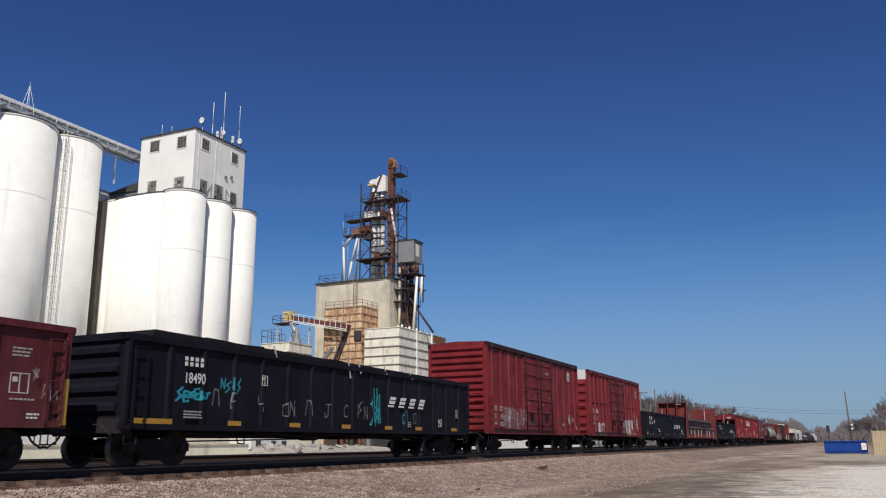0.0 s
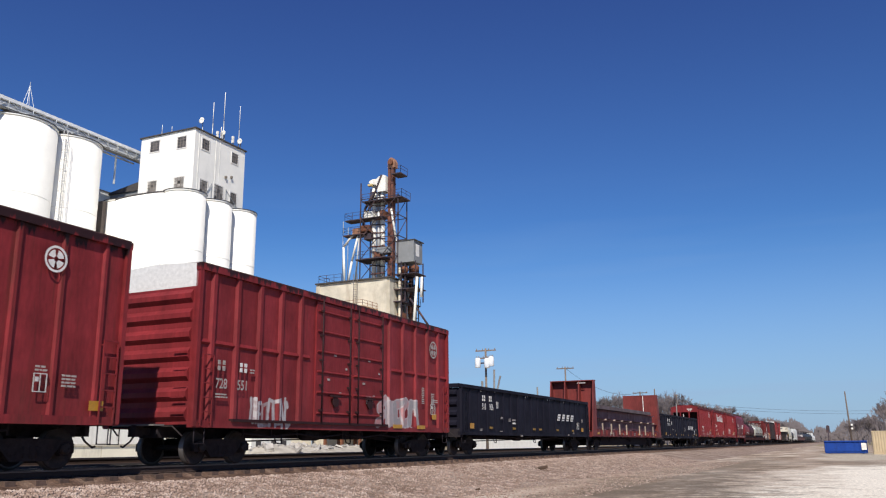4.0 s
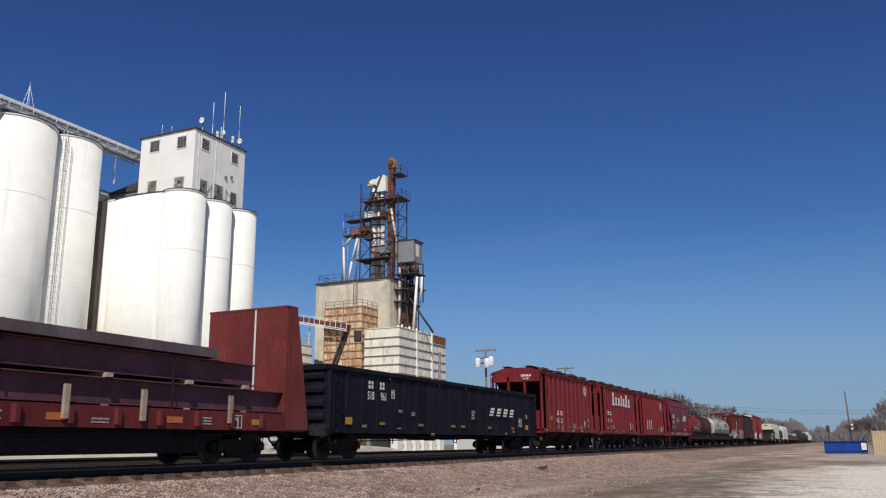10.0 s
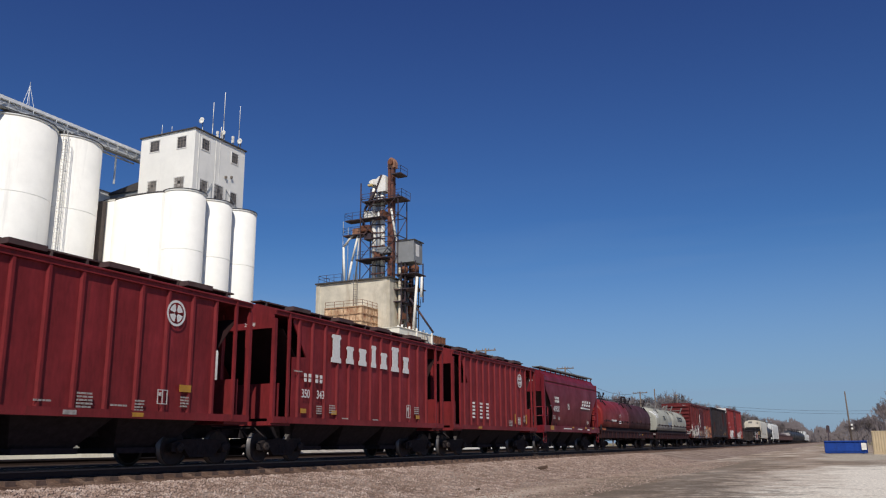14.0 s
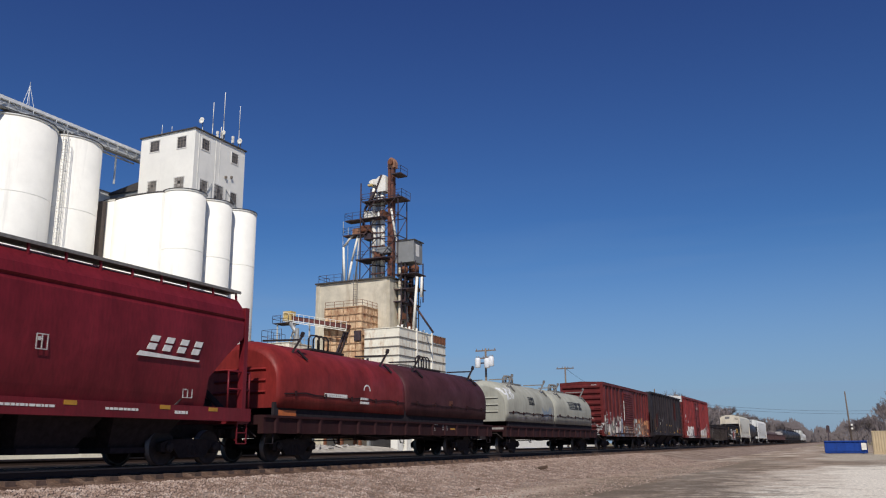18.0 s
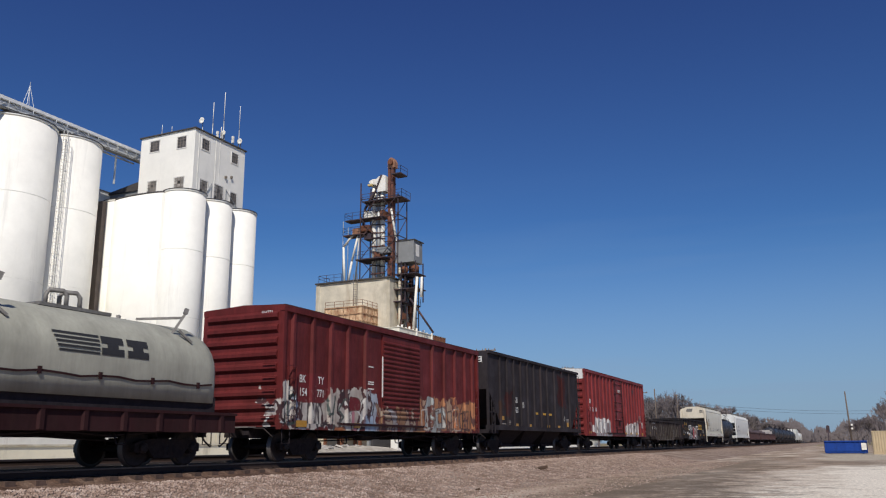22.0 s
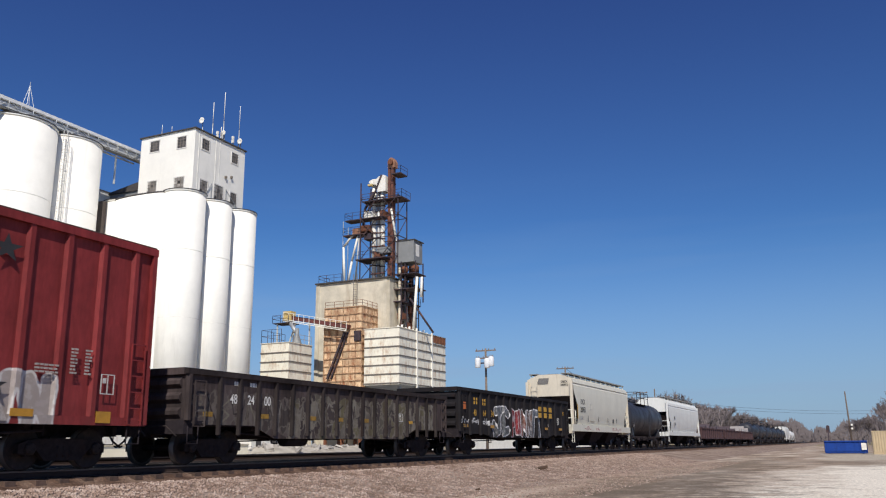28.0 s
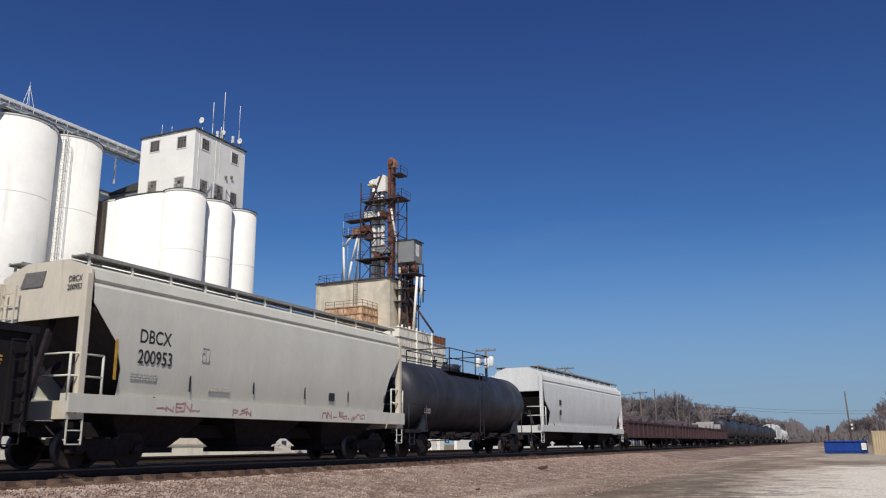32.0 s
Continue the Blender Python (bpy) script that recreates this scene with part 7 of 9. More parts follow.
# -- gondolas --
def gondola(name, label, s0, s1, top, mat, posts_at, low=0.92, belly=0.0, ribs=4, own=False, deep=0.085, wide=0.2, frame_mat=None):
    frame_mat = frame_mat or mat
    car, h = wagon(name, label, s0, s1)
    for s in (-1, 1):
        bm = bm_new()
        if belly:
            pts = [(-h, low), (-h + 2.9, low), (-h + 3.9, low - belly), (h - 3.9, low - belly), (h - 2.9, low), (h, low), (h, top), (-h, top)]
            prism(bm, pts, s * 1.47, s * 1.50, "x")
        else:
            box(bm, min(s * 1.47, s * 1.50), max(s * 1.47, s * 1.50), -h, h, low, top)
        part("side_wall", bm, mat, car)
        bm = bm_new()
        box(bm, min(s * 1.42, s * 1.592), max(s * 1.42, s * 1.592), -h - 0.04, h + 0.04, top - 0.13, top + 0.02)
        part("top_rail", bm, frame_mat, car)
        if not belly:
            bm = bm_new()
            box(bm, min(s * 1.40, s * 1.575), max(s * 1.40, s * 1.575), -h, h, low - 0.03, low + 0.12)
            part("side_sill", bm, mat, car)
        bm = bm_new()
        box(bm, -1.5, 1.5, s * h - 0.1, s * h + 0.1, top - 0.15, top + 0.03)
        part("end_rail", bm, mat, car)
        bm = bm_new()
        box(bm, -1.5, 1.5, min(s * h, s * (h - 0.35)), max(s * h, s * (h - 0.35)), 0.80, 1.2)
        part("end_sill", bm, P_UNDER, car)
    bm = bm_new()
    box(bm, -1.46, 1.46, -h + 0.05, h - 0.05, 1.02, 1.12)
    part("floor", bm, P_UNDER, car)
    end_wall(car, h, 1.15, top - 0.16, mat, ribs, depth=0.1)
    posts(car, posts_at, 1.50, deep, wide, low + 0.09 - (belly if belly else 0), top - 0.13, frame_mat, own=own)
    for s in (-1, 1):
        posts(car, [s * (h - 0.09)], 1.50, 0.09, 0.18, low + 0.1, top - 0.13, mat, name="corner_post")
    running_gear(car, h)
    step_ladder(car, -h + 0.42, 1.0, top - 0.3, material=mat, name="grab_iron")
    step_ladder(car, h - 0.42, 1.0, top - 0.3, material=mat, name="grab_iron")
    stirrups(car, h, 1.0, P_UNDER)
    return car, h




def gondolas():
    c, h = gondola("gondola", "dull red steel gondola with yellow reflectors and ribbed sides", -3.5, 13.3, 3.08, P_RED_DULL, [-7.3, -5.9, -4.5, -3.1, -1.7, -0.3, 1.1, 2.5, 3.9, 5.2, 6.45], deep=0.09)
    mark(c, 8.3, 1.45, 0.15, 1.0, M_YELLOW, 1.592, "reflector")
    notice(c, 7.2, 1.8, 0.46, 0.42, 1.507)
    small_print(c, 7.2, 2.5, 3, 0.46, 1.507)
    small_print(c, 7.3, 1.45, 1, 0.6, 1.507)
    small_print(c, 7.6, 1.15, 2, 0.3, 1.507, M_WHITE)
    scrawls(c, [(7.6, 2.0), (7.9, 1.6)])
    mark(c, -2, 1.15, 0.5, 0.13, M_YELLOW, name="reflector")
    small_print(c, 3.2, 1.7, 4, 0.6)

    c, h = gondola("gondola", "long black gondola with teal and white sprayed tags", 14.9, 35.5, 3.16, P_BLACK_A, even(-8.8, 9.2, 15), own=True, deep=0.07, wide=0.17)
    brand_blocks(c, -8.35, -7.55, 2.66, 0.24, 4, M_WHITE, bar_under=False)
    lettering("18490", 0.28, (1.583, -7.9, 2.22), M_WHITE, c)
    brand_blocks(c, 2.55, 5.85, 2.12, 0.26, 4, M_WHITE, lean=0.14)
    for y in (-9.3, -6.2, -3.3, -0.3, 2.7, 5.2, 8.6):
        mark(c, y, 1.1, 0.55 if y > -9 else 1.3, 0.13, M_YELLOW, name="reflector")
    notice(c, -4.9, 2.36, 0.26, 0.3)
    notice(c, 7.2, 1.35, 0.3, 0.3)
    small_print(c, -7.9, 1.35, 3, 0.7)
    small_print(c, 8.9, 1.9, 5, 0.26)
    small_print(c, 4.4, 1.3, 3, 0.25)
    bm = bm_new()
    prism(bm, [(-9.4, 3.0), (9.3, 3.0), (9.3, 3.24), (-9.2, 3.40)], -1.35, 1.35, "x")
    for i in range(12):
        y = -8.4 + i * 1.5
        prism(bm, [(y - 0.3, 3.05), (y + 1.0, 3.05), (y + 0.9, 3.40 - 0.011 * (y + 8.4) + 0.03 * (i % 3)), (y - 0.2, 3.42 - 0.011 * (y + 8.4) + 0.03 * (i % 2))], -1.3, 1.2, "x")
    part("scrap_load", bm, P_COAL, c, "dark scrap heaped to the rim")
    bm = bm_new()
    bar(bm, (1.2, -1.5, 3.05), (1.3, -0.85, 3.75), 0.16, 0.06)
    part("scrap_bar", bm, P_GRATE, c)
    for y, z0, z1 in ((-0.1, 2.75, 3.45), (0.6, 2.95, 3.4), (2.5, 3.05, 3.35), (4.6, 3.0, 3.3), (-4.4, 3.1, 3.45)):
        bm = bm_new()
        bar(bm, (1.6, y, z0), (1.45, y + 0.05, z1), 0.035)
        part("loose_strap", bm, M_DIM, c)

    for s0, s1, num, group in ((73.2, 94.2, ("518", "906"), ""), (120.3, 141.35, ("518", "961"), "")):
        c, h = gondola("gondola", "clean black gondola with white lettering and yellow reflectors", s0, s1, 3.13, P_BLACK, even(-9.32, 8.70, 18), deep=0.045, wide=0.22)
        brand_blocks(c, -7.87, -7.45, 2.62, 0.27, 2, M_WHITE, bar_under=False, x=1.51)
        brand_blocks(c, -7.03, -6.62, 2.62, 0.27, 2, M_WHITE, bar_under=False, x=1.51)
        lettering(num[0], 0.30, (1.513, -7.67, 2.22), M_WHITE, c, squeeze=0.8)
        lettering(num[1], 0.30, (1.513, -6.72, 2.22), M_WHITE, c, squeeze=0.8)
        # small pale dots paint the glints at the tie-downs along the rim
        for i, y in enumerate((-8.1, -6.3, -1.86, -1.5, 1.98, 2.3, 5.13, 8.2) if num[1] == "906" else (-6.3, -1.9, 0.9, 5.2)):
            mark(c, y, 2.93 + 0.03 * (i % 2), 0.06, 0.07, M_WHITE if num[1] == "906" and i % 2 == 0 else M_DIM, 1.55, "tie_down_glint")
        brand_blocks(c, 3.5, 7.1, 2.06, 0.26, 4, M_WHITE, lean=0.15)
        notice(c, -6.1, 2.35, 0.24, 0.32)
        mark(c, -9.3, 1.3, 0.42, 0.24, M_YELLOW, 1.592, "reflector")
        for y in (-6.85, -3.67, -0.52, 0.54, 3.7, 6.88):
            mark(c, y, 1.25, 0.4, 0.1, M_YELLOW_DULL, 1.545, name="reflector")
        if num[1] == "906":
            mark(c, -3.68, 1.67, 0.46, 0.075, M_DIM, 1.545)
            small_print(c, -3.68, 1.47, 1, 0.42, 1.545, M_WHITE, 0.15)
        else:
            small_print(c, 1.7, 1.95, 6, 0.34, 1.545, M_DIM, 0.07)
        mark(c, 8.9, 1.32, 0.42, 0.24, M_YELLOW, name="reflector")
        notice(c, 7.9, 1.55, 0.42, 0.42)
        for y, z, r in ((-5.5, 1.75, 2), (-4.4, 1.7, 3), (-8.2, 1.15, 2), (-5.6, 1.08, 1), (8.9, 1.95, 4), (6.9, 1.1, 2), (-2.66, 0.9, 2), (5.8, 1.0, 2)):
            small_print(c, y, z, r, 0.3, pitch=0.055)
        if num[1] == "906":
            for p, q, r in (((0.9, -4.7, 2.6), (0.9, -3.85, 3.95), 0.05), ((-0.4, -3.2, 1.15), (-0.5, -2.95, 3.8), 0.06), ((-1.1, 0.15, 1.15), (-1.1, 0.35, 4.7), 0.06), ((0.6, 3.0, 1.15), (0.6, 3.0, 3.78), 0.05)):
                bm = bm_new()
                tube(bm, p, q, r)
                part("load_stake", bm, P_GRATE, c)
        if num[1] == "961":
            bm = bm_new()
            tube(bm, (1.38, -1.72, 1.13), (1.38, -1.5, 4.40), 0.055)
            part("load_stake", bm, P_GRATE, c)
            bm = bm_new()
            tube(bm, (1.36, 2.42, 1.13), (1.38, 2.44, 3.5), 0.05)
            part("load_stake", bm, M_DIM, c)

    c, h = gondola("gondola", "rusty low gondola with flaking mottled sides", 287.2, 303.2, 2.48, P_RUSTY, even(-6.68, 7.0, 17), low=1.05, belly=0.36, ribs=3, own=True, wide=0.13, frame_mat=P_RUSTY_FRAME)
    for y, t in ((-6.05, "48"), (-5.28, "24"), (-4.5, "00")):
        lettering(t, 0.27, (1.506, y, 1.76), M_WHITE, c)
    small_print(c, -5.9, 2.15, 1, 0.3, 1.505, M_WHITE, 0.2)
    small_print(c, -5.2, 2.15, 1, 0.3, 1.505, M_WHITE, 0.2)
    for y in (-7.1, -4.6, -2.08, -0.42, 1.3):
        mark(c, y, 1.33, 0.38, 0.13, M_YELLOW_DULL, 1.504, name="reflector")
    mark(c, 4.75, 1.33, 0.38, 0.11, M_AMBER, 1.504, name="reflector")
    notice(c, 3.95, 1.5, 0.3, 0.3, 1.504)
    bm = bm_new()
    tube(bm, (1.05, -3.05, 0.66), (1.05, -1.95, 0.66), 0.2, seg=12)
    part("brake_reservoir", bm, P_UNDER, c)

    c, h = gondola("gondola", "black gondola with large grey and red sprayed letters", 304.6, 321.1, 2.98, P_COAL, [-7.0, -5.75, -4.7, -3.7, -2.7, -1.75, -0.8, 0.35, 1.4, 2.35, 3.35, 4.5, 5.7, 7.0], low=0.95, belly=0.15, own=True)
    brand_blocks(c, -6.55, -6.0, 2.45, 0.3, 2, M_AMBER, 1.506, bar_under=False)
    brand_blocks(c, -5.5, -5.0, 2.43, 0.3, 2, M_AMBER, 1.506, bar_under=False)
    for y, t in ((-6.35, "48"), (-5.2, "64"), (-4.2, "34")):
        lettering(t, 0.3, (1.506, y, 1.9), M_AMBER, c)
    brand_blocks(c, 2.35, 5.15, 2.2, 0.6, 3, M_AMBER, 1.592, bar_under=False)
    mark(c, -7.55, 2.2, 0.3, 0.32, M_ORANGE, 1.507)
    for y in (-7.6, -4.4, 3.9, 6.6):
        mark(c, y, 1.3, 0.5, 0.13, M_YELLOW, name="reflector")
    notice(c, 6.1, 1.75, 0.3, 0.4)
    small_print(c, 7.4, 2.3, 3, 0.3, 1.505, M_AMBER)
    scrawls(c, [(4.3, 1.45)])

    for s0, s1 in ((375.8, 396.5), (398.2, 417.0), (418.6, 438.5)):
        c, h = gondola("gondola", "faded purple-brown gondola carrying scrap", s0, s1, 2.2, P_PURPLE, even(-8.2, 8.2, 10), ribs=3)
        bm = bm_new()
        for i in range(5):
            y = -7 + i * 3.4
            prism(bm, [(y - 1.3, 2.0), (y + 1.3, 2.0), (y + 0.7, 2.35 + 0.25 * (i % 3) + (0.35 if s0 > 410 else 0)), (y - 0.6, 2.4)], -1.2, 1.1, "x")
        part("load", bm, M_DIM if s0 > 410 else P_PLATE, c, "weathered scrap load")


def scrawls(car, spots):
    """Thin sprayed squiggles."""
    rnd = random.Random(7)
    for y, z in spots:
        bm = bm_new()
        p = [Vector((1.592, y + rnd.uniform(-0.16, 0.16) + 0.04 * (i - 3), z + 0.2 * (-1) ** i * rnd.uniform(0.3, 1.2))) for i in range(6)]
        w = 0.016
        left, right = [], []
        for i, c in enumerate(p):       # one unbroken ribbon
            d = (p[min(i + 1, 5)] - p[max(i - 1, 0)]).normalized()
            s = Vector((0, -d.z, d.y)) * w
            left.append(bm.verts.new(c + s))
            right.append(bm.verts.new(c - s))
        for i in range(5):
            bm.faces.new((left[i], left[i + 1], right[i + 1], right[i]))
        part("sprayed_tag", bm, M_DIM, car)


# -- boxcars --
def boxcar(name, label, s0, s1, top, mat, posts_at, door, ribs, low=1.0, white_end=False, mid_line=False, own=True, door_style="plug", post_w=0.22):
    car, h = wagon(name, label, s0, s1)
    eave = top - 0.11
    for s in (-1, 1):
        bm = bm_new()
        box(bm, min(s * 1.44, s * 1.49), max(s * 1.44, s * 1.49), -h, h, low, eave)
        part("side_wall", bm, mat, car)
        bm = bm_new()
        box(bm, min(s * 1.44, s * 1.60), max(s * 1.44, s * 1.60), -h - 0.02, h + 0.02, eave - 0.16, eave + 0.02)
        part("eave_rail", bm, mat, car)
        bm = bm_new()
        box(bm, min(s * 1.40, s * 1.575), max(s * 1.40, s * 1.575), -h, h, low - 0.03, low + 0.16)
        part("side_sill", bm, mat, car)
        for k in (-1, 1):
            bm = bm_new()
            box(bm, min(s * 1.44, s * 1.595), max(s * 1.44, s * 1.595), min(k * h, k * (h - 0.13)), max(k * h, k * (h - 0.13)), low, eave)
            part("corner_post", bm, mat, car)
    bm = bm_new()
    prism(bm, [(-1.6, eave + 0.022), (-1.6, eave + 0.05), (0, top), (1.6, eave + 0.05), (1.6, eave + 0.022)], -h + 0.045, h - 0.045)
    roof = part("roof", bm, M_ROOF, car)
    seam = bm_new()
    prism(seam, [(-1.56, 0.02), (0, top - eave - 0.02), (1.56, 0.02), (1.56, 0.06), (0, top - eave + 0.03), (-1.56, 0.06)], -0.05, 0.05)
    seam = mesh_of("roof_seam", seam, M_ROOF)
    for i in range(int(h * 2 / 1.25)):
        part("roof_seam", seam, M_ROOF, roof).location = (0, -h + 0.6 + i * 1.25, eave)
    bm = bm_new()
    box(bm, -1.44, 1.44, -h + 0.05, h - 0.05, low, low + 0.12)
    part("floor", bm, P_UNDER, car)
    end_wall(car, h, low + 0.05, eave - (0.62 if white_end else 0.1), mat, ribs, depth=0.10)
    for s in (-1, 1):
        bm = bm_new()
        prism(bm, [(-1.5, eave - (0.62 if white_end else 0.1)), (1.5, eave - (0.62 if white_end else 0.1)), (1.5, eave + 0.03), (0, top + 0.005), (-1.5, eave + 0.03)], min(s * h, s * (h - 0.04)), max(s * h, s * (h - 0.04)))
        part("end_panel", bm, M_WHITE if white_end else mat, car)
    d0, d1 = door
    posts(car, [y for y in posts_at if not d0 - 0.05 < y < d1 + 0.05], 1.49, 0.09 if post_w > 0.2 else 0.065, post_w, low + 0.16, eave - 0.16, mat, own=own)
    # doors stand a little proud and run on a rail above the sill
    n = 2 if d1 - d0 > 3.4 else 1
    for k in range(n):
        a, b = d0 + (d1 - d0) * k / n + 0.03, d0 + (d1 - d0) * (k + 1) / n - 0.03
        bm = bm_new()
        box(bm, 1.49, 1.545, a, b, low + 0.22, eave - 0.2)
        door_ob = part("door", bm, mat, car)
        zs = even(low + 0.5, eave - 0.5, 17 if door_style == "ribbed" else 6)
        for z in zs:
            bm = bm_new()
            r = 0.07 if door_style == "ribbed" else 0.045
            prism(bm, [(1.545, z - r), (1.59, z - r * 0.3), (1.59, z + r * 0.3), (1.545, z + r)], a + 0.06, b - 0.06, "y")
            part("door_rib", bm, mat, door_ob)
        if door_style == "plug":
            for y in (a + 0.25, b - 0.25):
                bm = bm_new()
                tube(bm, (1.64, y, low + 0.2), (1.64, y, eave - 0.12), 0.026)
                for z in even(low + 0.6, eave - 0.5, 5):
                    box(bm, 1.545, 1.66, y - 0.05, y + 0.05, z - 0.03, z + 0.03)
                part("lock_bar", bm, M_ROD, door_ob)
            bm = bm_new()
            box(bm, 1.6, 1.66, (a + b) / 2 - 0.3, (a + b) / 2 + 0.3, low + 1.05, low + 1.12)
            tube(bm, (1.6, (a + b) / 2, low + 0.9), (1.64, (a + b) / 2, low + 0.9), 0.18, seg=12)
            part("door_handle", bm, M_ROD, door_ob)
            for i in range(5):
                mark(door_ob, a + 0.4 + 0.37 * ((i * 7) % 5), low + 1.2 + 0.42 * ((i * 3) % 4), 0.1 + 0.05 * (i % 2), 0.07, M_DIM, 1.56, "chipped_label")
        else:
            bm = bm_new()
            bar(bm, (1.61, a - 0.12, low + 1.2), (1.61, a - 0.12, low + 2.7), 0.035)
            part("door_handle", bm, M_WHITE, door_ob)
    bm = bm_new()
    box(bm, 1.49, 1.63, d0 - (d1 - d0) * 0.9, d1 + 0.2, low + 0.14, low + 0.22)
    part("door_rail", bm, M_ROD, car)
    running_gear(car, h, inset=1.9)
    step_ladder(car, -h + 0.45, low, low + 1.9, material=mat)
    step_ladder(car, h - 0.45, low, low + 1.9, material=mat)
    step_ladder_end = bm_new()
    for s in (-1, 1):
        for i in range(5):
            z = low + 0.35 + 0.4 * i
            bar(step_ladder_end, (0.95, s * (h + 0.16), z), (1.4, s * (h + 0.16), z), 0.028)
    part("grab_iron", step_ladder_end, mat, car)
    stirrups(car, h, low, P_UNDER, 1.52)
    bm = bm_new()
    box(bm, -0.75, 0.75, -h - 0.5, -h - 0.12, 1.02, 1.06)
    box(bm, -0.75, 0.75, h + 0.12, h + 0.5, 1.02, 1.06)
    part("end_platform", bm, P_GRATE, car)
    return car, h


M_ROOF = surface("car_roof", (0.06, 0.025, 0.022), 0.75, 0.1, vary=0.3, scale=2, dirt=(0.10, 0.08, 0.07), dirt_amount=0.15)


def boxcars():
    c, h = boxcar("boxcar", "tall red steel boxcar with double doors and pale scrawls", 37.75, 53.38, 5.46, P_RED_A, even(-7.0, 7.1, 13), (-2.6, 2.35), 13, post_w=0.15)
    round_emblem(c, 5.65, 4.54, 0.3, 1.594)
    for a, b in ((-7.0, -6.72), (-6.18, -5.9)):
        brand_blocks(c, a - 0.12, b + 0.12, 2.2, 0.24, 2, M_DIM, 1.594, bar_under=False)
    lettering("721", 0.27, (1.594, -6.86, 1.81), M_DIM, c)
    lettering("869", 0.27, (1.594, -5.95, 1.81), M_DIM, c)
    notice(c, 5.55, 1.83, 0.34, 0.4, 1.594)
    for y, z, r, w in ((1.4, 4.45, 2, 0.6), (6.3, 2.0, 4, 0.4), (-6.86, 1.5, 2, 0.5), (-5.95, 1.5, 3, 0.5), (4.3, 1.6, 2, 0.4), (5.55, 2.15, 2, 0.3)):
        small_print(c, y, z, r, w, 1.594)
    mark(c, 7.1, 1.4, 0.4, 0.22, M_YELLOW, 1.594, "reflector")
    mark(c, -3.5, 1.2, 0.5, 0.12, M_YELLOW, 1.594, "reflector")

    c, h = boxcar("boxcar", "long red boxcar with a white end panel and pink letters", 55.87, 71.87, 5.46, P_RED_B, [-7.35, -6.3, -5.25, -4.2, -3.15, 2.75, 3.85, 4.95, 6.0, 7.05], (-2.3, 2.3), 7, white_end=True)
    round_emblem(c, 6.48, 4.37, 0.36, 1.585, M_DIM)
    for a, b in ((-7.85, -2.6), (2.75, 7.85)):
        bm = bm_new()
        prism(bm, [(1.49, 3.18), (1.55, 3.24), (1.49, 3.34)], a, b)
        part("belt_rail", bm, P_RED_B, c)
    brand_blocks(c, -7.15, -6.75, 2.66, 0.28, 2, M_DIM, 1.585, bar_under=False)
    brand_blocks(c, -6.2, -5.8, 2.66, 0.26, 2, M_WHITE, 1.585, bar_under=False)
    lettering("728", 0.28, (1.585, -6.93, 2.15), M_DIM, c)
    lettering("551", 0.28, (1.585, -6.02, 2.15), M_DIM, c)
    notice(c, 6.42, 1.9, 0.4, 0.42, 1.585)
    mark(c, 6.54, 1.6, 0.38, 0.22, M_YELLOW, 1.585, "reflector")
    for y in (3.3, 5.3):
        mark(c, y, 1.16, 0.7, 0.14, M_YELLOW, 1.6, "reflector")
    for y, z, r, w in ((5.5, 2.7, 9, 0.2), (6.4, 2.5, 6, 0.3), (1.2, 2.15, 4, 0.5), (6.55, 2.25, 2, 0.6), (-6.9, 1.85, 2, 0.5), (-5.6, 2.6, 2, 0.2)):
        small_print(c, y, z, r, w, 1.585)

    c, h = boxcar("boxcar", "maroon boxcar with a ribbed door and bright graffiti", 233.4, 248.9, 4.86, P_MAROON, [-7.15, -6.05, -4.95, -3.85, -2.65, 2.9, 4.1, 5.2, 6.3, 7.15], (-1.45, 1.7), 9, low=1.0, door_style="ribbed")
    lettering("BK", 0.25, (1.50, -6.55, 2.55), M_WHITE, c)
    lettering("TY", 0.25, (1.50, -5.5, 2.55), M_WHITE, c)
    lettering("154", 0.25, (1.50, -6.5, 2.13), M_WHITE, c)
    lettering("771", 0.25, (1.50, -5.5, 2.13), M_WHITE, c)
    lettering("154771", 0.13, (0.95, -h - 0.045, 4.55), M_WHITE, c, END_UP)
    mark(c, -6.7, 1.15, 0.6, 0.2, M_YELLOW, 1.6, "reflector")
    mark(c, -3.3, 1.15, 0.4, 0.16, M_YELLOW, 1.6, "reflector")
    for y, z, r, w in ((-2.2, 2.7, 2, 0.4), (-2.2, 3.25, 1, 0.35), (-2.2, 2.45, 1, 0.4)):
        small_print(c, y, z, r, w, 1.50, M_WHITE)

    c, h = boxcar("boxcar", "bright red long boxcar with white end panel and graffiti", 267.4, 285.8, 5.46, P_RED_C, [-8.3, -7.3, -6.3, -5.3, -4.3, -3.3, -2.3, 1.75, 2.65, 3.6, 4.6, 5.55, 6.55, 7.55, 8.55], (-1.4, 1.25), 8, white_end=True, low=1.0)
    brand_blocks(c, -8.4, -8.0, 3.27, 0.28, 2, M_WHITE, 1.594, bar_under=False)
    for y, t in ((-8.35, "47"), (-7.55, "23"), (-6.75, "68")):
        lettering(t, 0.28, (1.594, y, 2.72), M_WHITE, c)
    notice(c, 7.9, 1.9, 0.4, 0.46, 1.594)
    mark(c, 7.85, 1.15, 0.42, 0.26, M_YELLOW, 1.594, "reflector")
    for y in (-8.4, 1.9, 3.7, 5.7):
        mark(c, y, 1.2, 0.55, 0.16, M_YELLOW, 1.594, "reflector")
    small_print(c, 6.2, 2.2, 3, 0.6, 1.594)
    small_print(c, 6.9, 2.6, 8, 0.18, 1.594)
    small_print(c, 7.3, 2.6, 8, 0.18, 1.594)
